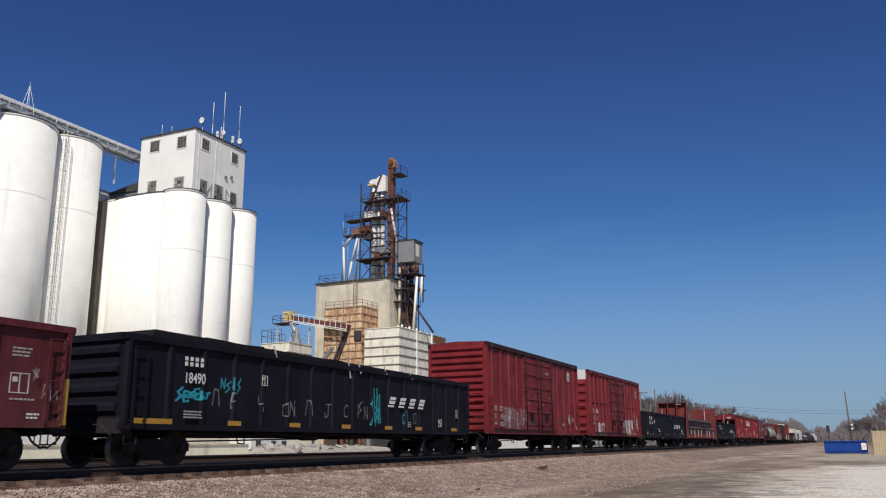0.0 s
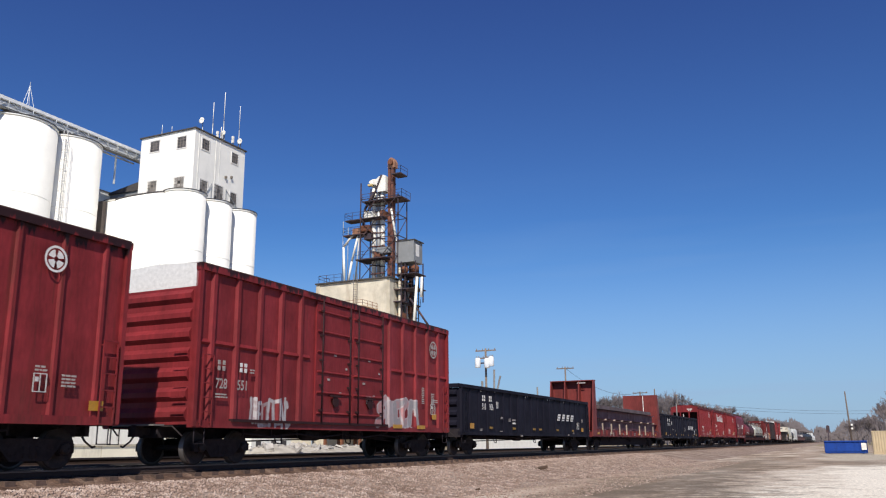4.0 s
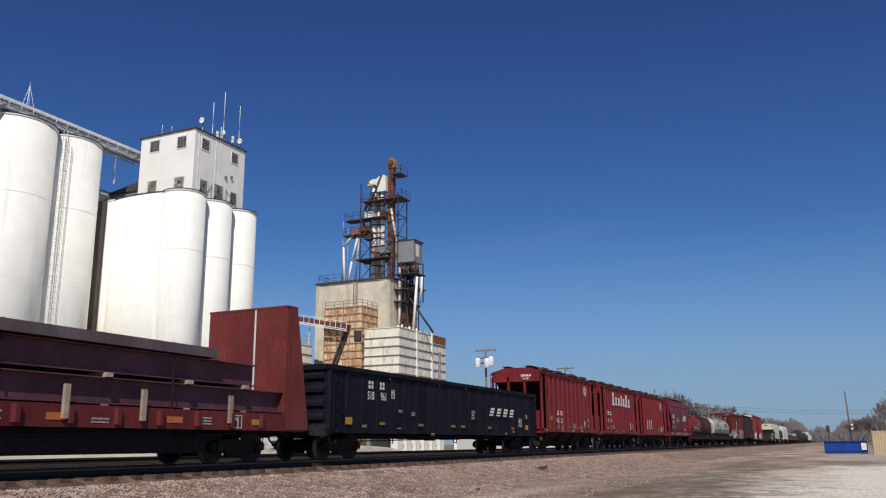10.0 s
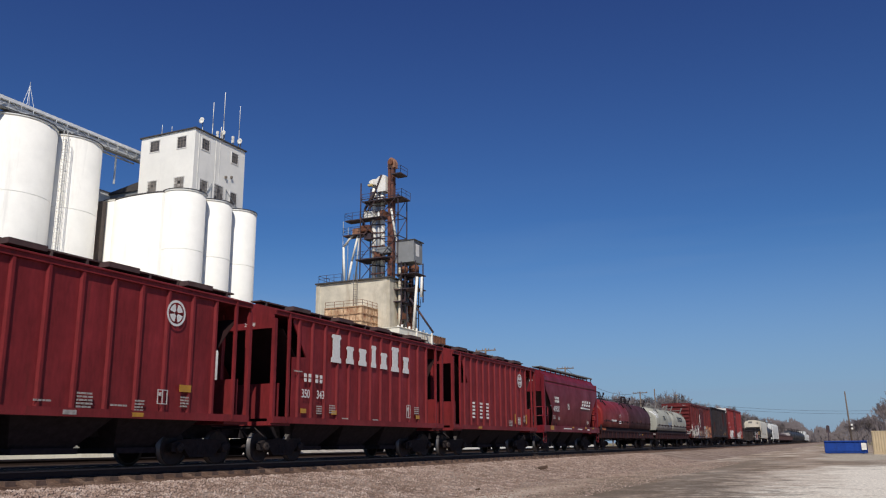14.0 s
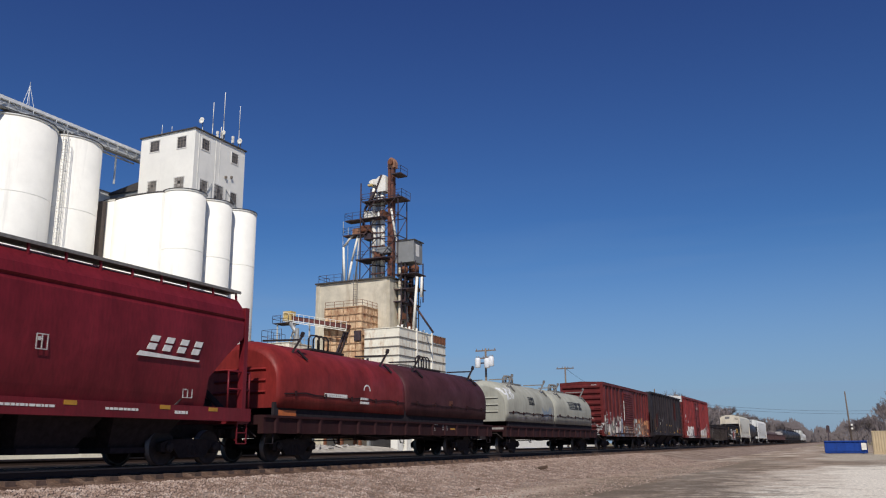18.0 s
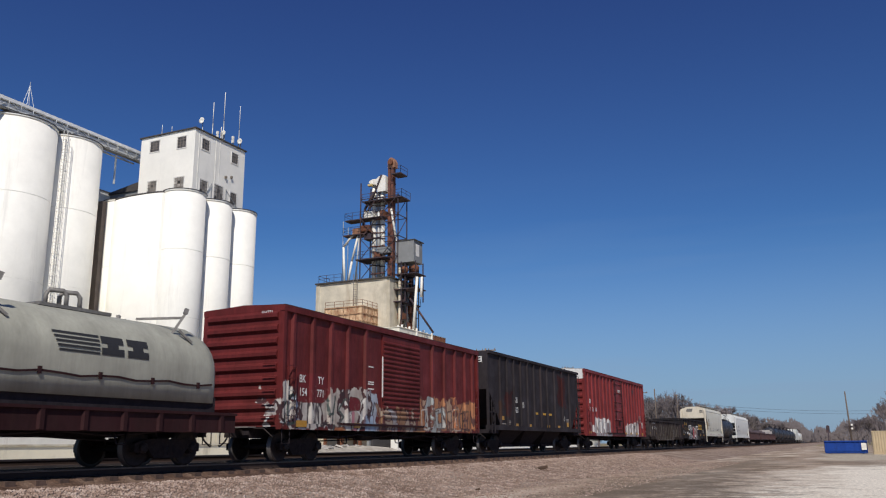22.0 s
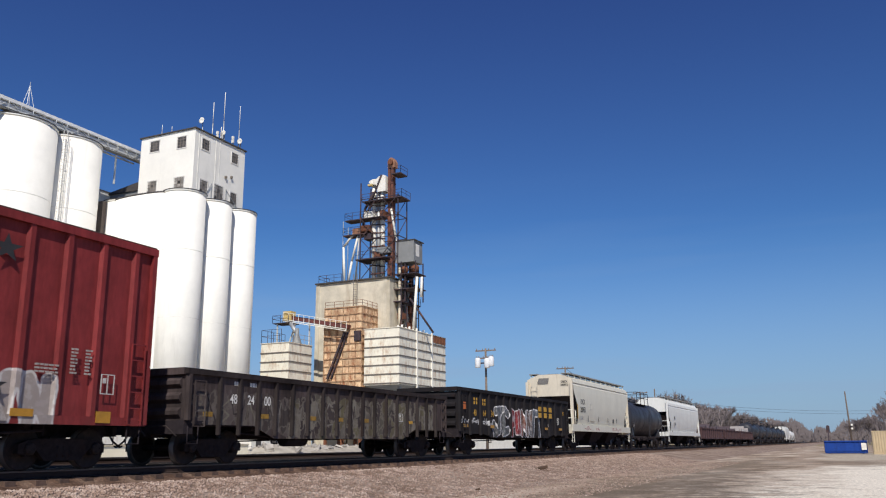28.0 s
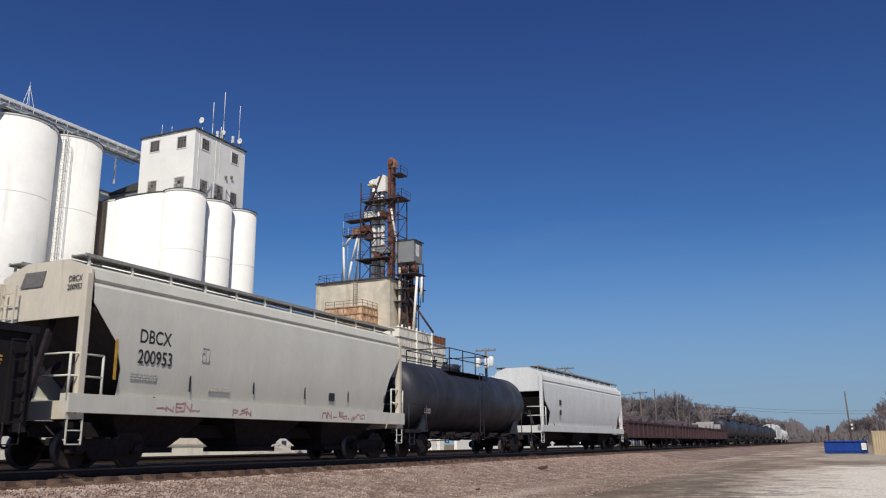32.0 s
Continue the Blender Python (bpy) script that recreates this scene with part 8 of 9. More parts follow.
    small_print(c, 0.2, 4.4, 3, 0.7, 1.594, M_WHITE)
    small_print(c, -8.3, 1.8, 2, 0.5, 1.594)
    for y0, z0, size in ((4.95, 4.55, 0.4), (5.0, 1.72, 0.3)):
        bm = bm_new()
        bm.faces.new([bm.verts.new((1.594, y0 + r * math.cos(a), z0 + r * 0.8 * math.sin(a))) for i in range(10) for r, a in [((size if i % 2 == 0 else size * 0.38), math.pi / 2 + i * math.pi / 5)]])
        part("painted_star", bm, M_BLACKMARK, c)
    bm = bm_new()
    prism(bm, [(4.62, 1.02), (4.85, 1.02), (5.0, 1.2), (5.15, 1.02), (5.38, 1.02), (5.12, 1.5), (4.88, 1.5)], 1.585, 1.596, "x")
    part("sprayed_figure", bm, M_DIM, c)


# -- covered hoppers with straight ribbed sides --
def outlet_bays(car, ys, length, z_top, z_low, material, b=0.32):
    """Pyramid outlets under the body."""
    for y in ys:
        bm = bm_new()
        a = length / 2
        top = [(-1.25, y - a, z_top), (1.25, y - a, z_top), (1.25, y + a, z_top), (-1.25, y + a, z_top)]
        low = [(-0.55, y - b, z_low), (0.55, y - b, z_low), (0.55, y + b, z_low), (-0.55, y + b, z_low)]
        vt, vl = [bm.verts.new(c) for c in top], [bm.verts.new(c) for c in low]
        for i in range(4):
            bm.faces.new((vt[i], vt[(i + 1) % 4], vl[(i + 1) % 4], vl[i]))
        bm.faces.new(vt)
        bm.faces.new(vl)
        box(bm, -0.7, 0.7, y - b - 0.04, y + b + 0.04, z_low - 0.12, z_low + 0.02)
        part("outlet_bay", bm, material, car)


M_HATCH = surface("hatch_brown", (0.06, 0.032, 0.03), 0.8, vary=0.3, scale=3, dirt=(0.14, 0.12, 0.10), dirt_amount=0.2)
# near-black slope sheets: dirt, with the end recess's shade put into the colour
M_SLOPE_DARK = surface("slope_dirt_shade", (0.022, 0.010, 0.010), 0.9, vary=0.3, scale=2, spec=0.1)


def ribbed_hopper(label, s0, s1, mat, top=4.82, n_ribs=11):
    car, h = wagon("covered_hopper", label, s0, s1, "ribbed covered hoppers")
    low, eave = 1.2, top - 0.28
    for s in (-1, 1):
        bm = bm_new()
        e, r = h - 1.05, h - 1.5
        prism(bm, [(-e, low), (r, low), (r, 3.2), (r - 0.1, 3.25), (r, 4.3), (r, eave), (-e, eave), (-e, 4.3), (-e + 0.75, 3.25), (-e, 3.2)], s * 1.44, s * 1.48, "x")
        part("side_wall", bm, mat, car)
        bm = bm_new()
        box(bm, min(s * 1.38, s * 1.575), max(s * 1.38, s * 1.575), -h, h, low - 0.05, low + 0.14)
        part("side_sill", bm, mat, car)
        bm = bm_new()
        box(bm, min(s * 1.40, s * 1.56), max(s * 1.40, s * 1.56), -h, h, eave - 0.12, eave)
        part("eave_rail", bm, mat, car)
    posts(car, even(-h + 1.35, h - 1.56, n_ribs), 1.48, 0.07, 0.13, low + 0.14, eave - 0.12, mat)
    bm = bm_new()
    prism(bm, [(-1.6, eave), (-1.6, eave + 0.03), (-0.8, top - 0.02), (0, top), (0.8, top - 0.02), (1.6, eave + 0.03), (1.6, eave)], -h + 0.05, h - 0.05)
    roof = part("roof", bm, mat, car)
    for y in even(-h + 1.9, h - 1.9, 4):
        for x in (-0.85, 0.85):
            bm = bm_new()
            box(bm, x - 0.36, x + 0.36, y - 0.5, y + 0.5, top - 0.06, top + 0.07)
            part("hatch", bm, M_HATCH, roof)
    bm = bm_new()
    for x in (-0.7, 0.7):
        box(bm, x - 0.2, x + 0.2, -h + 0.1, h - 0.1, top + 0.06, top + 0.1)
        for y in even(-h + 0.4, h - 0.4, 12):
            box(bm, x - 0.2, x + 0.2, y - 0.03, y + 0.03, eave, top + 0.06)
    part("roof_walkway", bm, M_HATCH, car)
    for s in (-1, 1):
        bm = bm_new()
        y = s * h
        # sloped end sheet under the roof
        q = [(-1.44, y - s * 0.55, 4.05), (1.44, y - s * 0.55, 4.05), (1.44, y - s * 2.7, 1.5), (-1.44, y - s * 2.7, 1.5)]
        vs = [bm.verts.new(c) for c in q] + [bm.verts.new((c[0], c[1] - s * 0.05, c[2] - 0.03)) for c in q]
        for f in ((0, 1, 2, 3), (7, 6, 5, 4), (0, 4, 5, 1), (1, 5, 6, 2), (2, 6, 7, 3), (3, 7, 4, 0)):
            bm.faces.new([vs[i] for i in f])
        part("slope_sheet", bm, M_SLOPE_DARK, car)
        bm = bm_new()
        prism(bm, [(-1.5, 4.0), (1.5, 4.0), (1.5, eave), (0, top - 0.03), (-1.5, eave)], min(y, y - s * 0.05), max(y, y - s * 0.05))
        part("end_panel", bm, mat, car)
        bm = bm_new()
        box(bm, -1.44, 1.44, min(y - s * 0.40, y - s * 0.46), max(y - s * 0.40, y - s * 0.46), low + 0.1, 2.35)
        part("end_bulkhead", bm, mat, car)
        for x in (-1.5, -0.5, 0.5, 1.5):
            bm = bm_new()
            box(bm, x - 0.06, x + 0.06, min(y, y - s * 0.12), max(y, y - s * 0.12), low, 4.3)
            part("end_post", bm, mat, car)
        bm = bm_new()
        box(bm, -1.5, 1.5, min(y, y - s * 1.0), max(y, y - s * 1.0), low - 0.12, low)
        part("end_platform", bm, mat, car)
        for x in (-1.55, 1.55):
            bm = bm_new()
            bar(bm, (x, y - s * 0.75, low), (x, y - s * 0.75, eave), 0.08)
            part("end_post", bm, mat, car)
        step_ladder(car, s * (h - 0.38), low - 0.5, eave, x=-1.7, w=0.5, material=mat)
    outlet_bays(car, even(-h + 3.1, h - 3.1, 3), 2.85, low, 0.45, P_UNDER, 0.85)
    running_gear(car, h, inset=1.3, gear=False)
    return car, h


def covered_hoppers():
    c, h = ribbed_hopper("red ribbed covered hopper with a round white emblem", 142.6, 154.7, P_HOPPER)
    round_emblem(c, 2.9, 3.86, 0.34, 1.556)
    brand_blocks(c, -3.35, -3.0, 2.27, 0.26, 2, M_WHITE, 1.556, bar_under=False)
    brand_blocks(c, -2.7, -2.3, 2.27, 0.26, 2, M_WHITE, 1.556, bar_under=False)
    lettering("405", 0.3, (1.556, -3.25, 1.82), M_WHITE, c)
    lettering("251", 0.3, (1.556, -2.45, 1.82), M_WHITE, c)
    bm = bm_new()
    for i in range(4):
        box(bm, 0.3 + i * 0.16, 0.42 + i * 0.16, -h - 0.006, -h + 0.01, 4.28, 4.40)
    part("emblem", bm, M_WHITE, c)
    lettering("405251", 0.12, (0.6, -h - 0.01, 4.16), M_WHITE, c, END_UP)
    notice(c, 2.6, 1.7, 0.34, 0.36, 1.556)
    mark(c, -4.3, 1.95, 0.42, 0.22, M_YELLOW, 1.49, "reflector")
    mark(c, 3.4, 1.95, 0.42, 0.18, M_YELLOW, 1.556, "reflector")
    for y in (-5.4, -2.4, -0.2, 1.8):
        mark(c, y, 1.24, 0.36, 0.1, M_YELLOW if y != -0.2 else M_DIM, 1.578, "reflector")
    for y, z, r, w in ((0.2, 1.65, 5, 0.45), (-0.9, 1.45, 1, 0.5), (1.2, 1.42, 1, 0.5), (1.85, 1.55, 4, 0.3), (3.4, 1.7, 4, 0.3), (-3.2, 1.5, 3, 0.3), (-2.4, 1.5, 3, 0.3)):
        small_print(c, y, z, r, w, 1.556)

    c, h = ribbed_hopper("red ribbed covered hopper with big white railroad lettering", 155.8, 167.85, P_HOPPER, n_ribs=13)
    bm = bm_new()
    y = -2.85
    for w, z0, z1 in ((0.62, 3.22, 4.17), (0.5, 3.25, 3.85), (0.55, 3.25, 3.85), (0.36, 3.25, 4.05), (0.5, 3.25, 3.85), (0.6, 3.22, 4.15), (0.5, 3.22, 3.85)):
        prism(bm, [(y, z0), (y + w, z0), (y + w, z0 + 0.14), (y + w * 0.86, z0 + 0.2), (y + w * 0.86, z1 - 0.16), (y + w, z1 - 0.1), (y + w * 0.9, z1), (y + w * 0.1, z1), (y, z1 - 0.1), (y + w * 0.14, z1 - 0.16), (y + w * 0.14, z0 + 0.2), (y, z0 + 0.14)], 1.546, 1.560, "x")
        y += w + 0.34
    part("brand_lettering", bm, M_WHITE, c, "big white block shapes of faded brand lettering")
    brand_blocks(c, -4.45, -3.95, 2.6, 0.26, 2, M_WHITE, 1.556, bar_under=False)
    brand_blocks(c, -3.8, -3.3, 2.6, 0.26, 2, M_WHITE, 1.556, bar_under=False)
    lettering("350", 0.27, (1.556, -4.3, 2.08), M_WHITE, c)
    lettering("343", 0.27, (1.556, -3.45, 2.08), M_WHITE, c)
    lettering("350 343", 0.11, (0.6, -h - 0.01, 4.14), M_WHITE, c, END_UP)
    notice(c, 2.8, 1.75, 0.3, 0.5, 1.556)
    for y in (-4.4, -2.6, 3.6):
        mark(c, y, 1.55, 0.3, 0.14, M_YELLOW, 1.556, "reflector")
    for y, z, r, w in ((-3.5, 1.7, 4, 0.3), (-2.7, 1.75, 4, 0.4), (-1.9, 1.35, 1, 0.4), (0.2, 1.35, 1, 0.4), (3.5, 1.9, 4, 0.4), (-4.7, 2.75, 1, 0.5)):
        small_print(c, y, z, r, w, 1.556)

    c, h = ribbed_hopper("red ribbed covered hopper streaked with dust", 168.9, 180.05, P_HOPPER, n_ribs=12)
    round_emblem(c, 3.0, 3.75, 0.36, 1.556)
    for y in (2.2, 3.9):
        mark(c, y, 1.75, 0.12, 0.5, M_YELLOW, 1.556, "reflector")
    notice(c, 2.8, 1.65, 0.34, 0.36, 1.556)
    small_print(c, 3.6, 1.9, 5, 0.3, 1.556)
    small_print(c, 1.5, 1.6, 4, 0.5, 1.556)
    for y in (-3.3, -2.4, -1.6):
        small_print(c, y, 2.3, 5, 0.3, 1.556, M_WHITE, 0.16)
    mark(c, -2.6, 1.24, 0.4, 0.1, M_YELLOW, 1.578, "reflector")

    # -- hoppers with curved sides --
    c, h = curved_hopper("glossy crimson covered hopper with white lettering", 181.3, 193.35, P_HOPPER_B, P_HOPPER_B, P_HOPPER_B, slope_in=1.35, cut=(3.55, 2.4))
    brand_blocks(c, -4.0, -3.1, 3.03, 0.34, 4, M_WHITE, 1.612, bar_under=False)
    lettering("409031", 0.36, (1.568, -3.55, 2.48), M_WHITE, c, squeeze=0.8, tilt=0.042)
    brand_blocks(c, 1.7, 3.8, 3.02, 0.36, 4, M_WHITE, 1.612, lean=0.18, bar_under=False)
    bm = bm_new()
    prism(bm, [(1.5, 2.66), (3.7, 2.66), (3.74, 2.71), (1.6, 2.78)], 1.598, 1.612, "x")
    part("emblem", bm, M_WHITE, c)
    notice(c, -1.2, 2.7, 0.3, 0.34, 1.612)
    notice(c, 3.5, 1.9, 0.36, 0.36, 1.475)
    for y, z, r, w in ((-4.0, 2.05, 3, 0.5), (-3.1, 2.0, 3, 0.4)):
        small_print(c, y, z, r, w, 1.56)
    mark(c, -4.55, 1.38, 0.6, 0.24, M_YELLOW, 1.592, "reflector")
    for y in (-0.3, 2.6, 4.4):
        mark(c, y, 1.45, 0.35, 0.1, M_YELLOW, 1.592, "reflector")
    small_print(c, -1.5, 1.33, 1, 1.6, 1.592, M_WHITE, 0.1)
    small_print(c, 1.2, 1.33, 1, 1.0, 1.592, M_WHITE, 0.1)
    small_print(c, 3.2, 1.3, 1, 0.5, 1.592, M_WHITE, 0.14)
    lettering("409031", 0.13, (0.75, -h + 0.38, 4.1), M_WHITE, c, END_UP)

    c, h = curved_hopper("pale grey covered hopper with cream end and black lettering", 322.05, 337.9, P_GREY, P_CREAM, P_GREY, slope_in=1.0, cut=(3.55, 2.7), crease=4.24, ridge=4.86, sill=(1.24, 1.66))
    lettering("DBCX", 0.34, (1.588, -5.45, 3.12), M_BLACKMARK, c, tilt=0.02)
    lettering("200953", 0.34, (1.572, -5.4, 2.62), M_BLACKMARK, c, tilt=0.042)
    lettering("DBCX", 0.14, (1.0, -h + 0.38, 4.35), M_BLACKMARK, c, END_UP)
    lettering("200953", 0.14, (1.0, -h + 0.38, 4.15), M_BLACKMARK, c, END_UP)
    bm = bm_new()
    prism(bm, [(-0.85, 4.25), (-0.1, 4.25), (0.0, 4.62), (-0.7, 4.62)], -h + 0.37, -h + 0.39)
    part("end_placard", bm, P_GRATE, c, "dark grey square end placard")
    for y, z, hh in ((-4.06, 2.15, 0.55), (-1.39, 2.2, 0.5), (1.22, 2.17, 0.5), (3.84, 2.17, 0.45), (6.4, 2.3, 0.6)):
        mark(c, y, z, 0.06, hh, M_BLACKMARK, 1.525)
    mark(c, -6.69, 2.5, 0.08, 0.95, M_AMBER, 1.585)
    mark(c, 2.82, 2.06, 0.34, 0.26, M_BLACKMARK, 1.512)
    notice(c, -3.6, 2.9, 0.3, 0.34, 1.60)
    for y, z, r, w in ((-5.7, 2.2, 3, 0.9), (-2.9, 2.0, 2, 0.9)):
        small_print(c, y, z, r, w, 1.52, M_PALEPRINT, 0.06)

    c, h = curved_hopper("weathered white covered hopper with arched roof", 354.6, 374.3, P_HOPPER_WHITE, P_HOPPER_WHITE, P_HOPPER_WHITE, slope_in=1.2, cut=(3.0, 2.3))
    mark(c, -6.3, 2.9, 0.4, 0.3, M_BLACKMARK, 1.6)
    mark(c, -6.3, 2.3, 0.3, 0.3, M_BLACKMARK, 1.6)
    c, h = curved_hopper("white covered hopper far down the train", 541.0, 557.5, P_HOPPER_WHITE, P_HOPPER_WHITE, P_HOPPER_WHITE, slope_in=1.2, cut=(3.0, 2.3))


# dark brown slope sheets: grime plus the shade under the end panel, both in the colour
M_SLOPE = surface("slope_grime_and_shade", (0.055, 0.038, 0.034), 0.85, vary=0.3, scale=1.5, dirt=(0.03, 0.02, 0.018), dirt_amount=0.5)
M_PALEPRINT = surface("stencil_pale", (0.42, 0.41, 0.37), 0.7, vary=0.2, scale=9)
M_GALVWALK = surface("walkway_galvanised", (0.33, 0.32, 0.29), 0.6, 0.3, vary=0.3, scale=9)


def curved_hopper(label, s0, s1, mat, end_mat, sill_mat, slope_in, cut, crease=4.02, ridge=4.84, sill=(1.16, 1.52)):
    car, h = wagon("covered_hopper", label, s0, s1, "curved-side covered hoppers")
    side = [(1.37, 1.45), (1.455, 1.8), (1.53, 2.3), (1.58, 2.9), (1.59, crease - 0.5), (1.565, crease - 0.1), (1.51, crease), (1.565, crease + 0.06), (1.50, crease + 0.3), (1.24, ridge - 0.2), (0.7, ridge)]
    z_hi, z_lo = cut

    def y_end(z):
        f = min(1, max(0, (z_hi - z) / (z_hi - z_lo)))
        return h - 0.45 - slope_in * f
    bm = bm_new()
    prof = side + [(-x, z) for x, z in side[::-1]]
    rings = []
    for s in (-1, 1):
        rings.append([bm.verts.new((x, s * y_end(z), z)) for x, z in prof])
    n = len(prof)
    for i in range(n):
        f = bm.faces.new((rings[0][i], rings[0][(i + 1) % n], rings[1][(i + 1) % n], rings[1][i]))
        f.smooth = 0 < i < 4 or n - 6 < i < n - 1
    part("body", bm, mat, car)
    for s in (-1, 1):
        bm = bm_new()
        q = [(-1.5, s * (h - 0.5), z_hi + 0.1), (1.5, s * (h - 0.5), z_hi + 0.1), (1.42, s * (h - 3.0), 1.4), (-1.42, s * (h - 3.0), 1.4)]
        vs = [bm.verts.new(c) for c in q] + [bm.verts.new((c[0], c[1] - s * 0.06, c[2])) for c in q]
        for f in ((0, 1, 2, 3), (7, 6, 5, 4), (0, 4, 5, 1), (1, 5, 6, 2), (2, 6, 7, 3), (3, 7, 4, 0)):
            bm.faces.new([vs[i] for i in f])
        part("slope_sheet", bm, M_SLOPE, car)
    for s in (-1, 1):
        bm = bm_new()
        box(bm, min(s * 1.30, s * 1.585), max(s * 1.30, s * 1.585), -h, h, *sill)
        part("side_sill", bm, sill_mat, car)
        y = s * (h - 0.40)
        bm = bm_new()
        prism(bm, [(-1.5, 3.45), (1.5, 3.45), (1.5, crease + 0.3), (1.24, ridge - 0.2), (0.7, ridge - 0.01), (-0.7, ridge - 0.01), (-1.24, ridge - 0.2), (-1.5, crease + 0.3)], min(y, y - s * 0.06), max(y, y - s * 0.06))
        part("end_panel", bm, end_mat, car)
        for x in (-1.48, 1.48):
            bm = bm_new()
            box(bm, x - 0.09, x + 0.09, min(y, y + s * 0.16), max(y, y + s * 0.16), 1.2, 4.4)
            part("end_post", bm, end_mat, car)
        bm = bm_new()
        bar(bm, (-0.9, y, 1.5), (-0.3, y - s * 0.9, 2.5), 0.14)
        bar(bm, (0.9, y, 1.5), (0.3, y - s * 0.9, 2.5), 0.14)
        bar(bm, (0, s * (h - 0.2), 1.5), (0, y - s * 0.3, 3.5), 0.12)
        # dark underframe colour on the braces paints the shade of the end opening
        part("end_brace", bm, P_UNDER, car)
        bm = bm_new()
        box(bm, -1.52, 1.52, min(s * h, s * (h - 0.5)), max(s * h, s * (h - 0.5)), 1.1, 1.5)
        part("end_sill", bm, end_mat, car)
        bm = bm_new()
        for x in (-1.5, 1.5):
            for yy in (s * (h - 0.02), s * (h - 0.95)):
                tube(bm, (x, yy, 1.5), (x, yy, 2.55), 0.028)
            for z in (2.05, 2.55):
                tube(bm, (x, s * (h - 0.02), z), (x, s * (h - 0.95), z), 0.024)
        for z in (2.05, 2.55):
            tube(bm, (-1.5, s * h, z), (-0.7, s * h, z), 0.024)
            tube(bm, (0.7, s * h, z), (1.5, s * h, z), 0.024)
        part("handrail", bm, sill_mat, car)
        step_ladder(car, s * (h - 0.28), 0.55, 1.15, x=1.45, w=0.42, material=sill_mat, rungs=2)
        bm = bm_new()
        for x in (-1.15, -0.75):
            bar(bm, (x, s * (h - 0.12), 1.5), (x, s * (h - 0.2), 4.3), 0.035)
        for i in range(9):
            bar(bm, (-1.15, s * (h - 0.12), 1.7 + 0.3 * i), (-0.75, s * (h - 0.12), 1.7 + 0.3 * i), 0.028)
        part("end_ladder", bm, end_mat, car)
        for i, y0 in enumerate(even(-h + 0.5, h - 0.5, 12)):
            bm = bm_new()
            bar(bm, (s * 1.27, y0, ridge - 0.26), (s * 1.25, y0, ridge + 0.02), 0.05)
            part("walkway_bracket", bm, sill_mat, car)
        bm = bm_new()
        box(bm, min(s * 0.85, s * 1.3), max(s * 0.85, s * 1.3), -h + 0.35, h - 0.35, ridge + 0.02, ridge + 0.05)
        for k in (0.85, 1.3):
            box(bm, s * k - 0.02, s * k + 0.02, -h + 0.35, h - 0.35, ridge - 0.01, ridge + 0.07)
        part("roof_walkway", bm, P_GRATE if mat is P_HOPPER_B else M_GALVWALK, car)
    bm = bm_new()
    box(bm, -0.35, 0.35, -h + 1.2, h - 1.2, ridge - 0.02, ridge + 0.08)
    part("hatch_trough", bm, P_GRATE, car)
    outlet_bays(car, even(-h + 3.4, h - 3.4, 3), (2 * h - 4.4) / 3, 1.46, 0.45, P_UNDER, 0.8)
    running_gear(car, h, gear=False)
    return car, h


# -- steel coil cars --
HOOD_LOW = 1.62


def hood_side(z):
    """How far the side of a coil hood stands out at height z."""
    return 1.475 + 0.025 * (z - HOOD_LOW) / 0.43 if z < 2.05 else 1.50 if z < 2.55 else 1.50 * math.sqrt(1 - ((z - 2.55) / 1.2) ** 2)


def hood_mark(bm, y_low, y_high, z0, z1):
    """A painted patch that follows the hood: (y from, y to) at its foot and its head."""
    n = 5
    rows = []
    for i in range(n + 1):
        f = i / n
        z = z0 + (z1 - z0) * f
        rows.append([bm.verts.new((hood_side(z) + 0.012, a + (b - a) * f, z)) for a, b in zip(y_low, y_high)])
    for p, q in zip(rows, rows[1:]):
        bm.faces.new((p[0], p[1], q[1], q[0]))


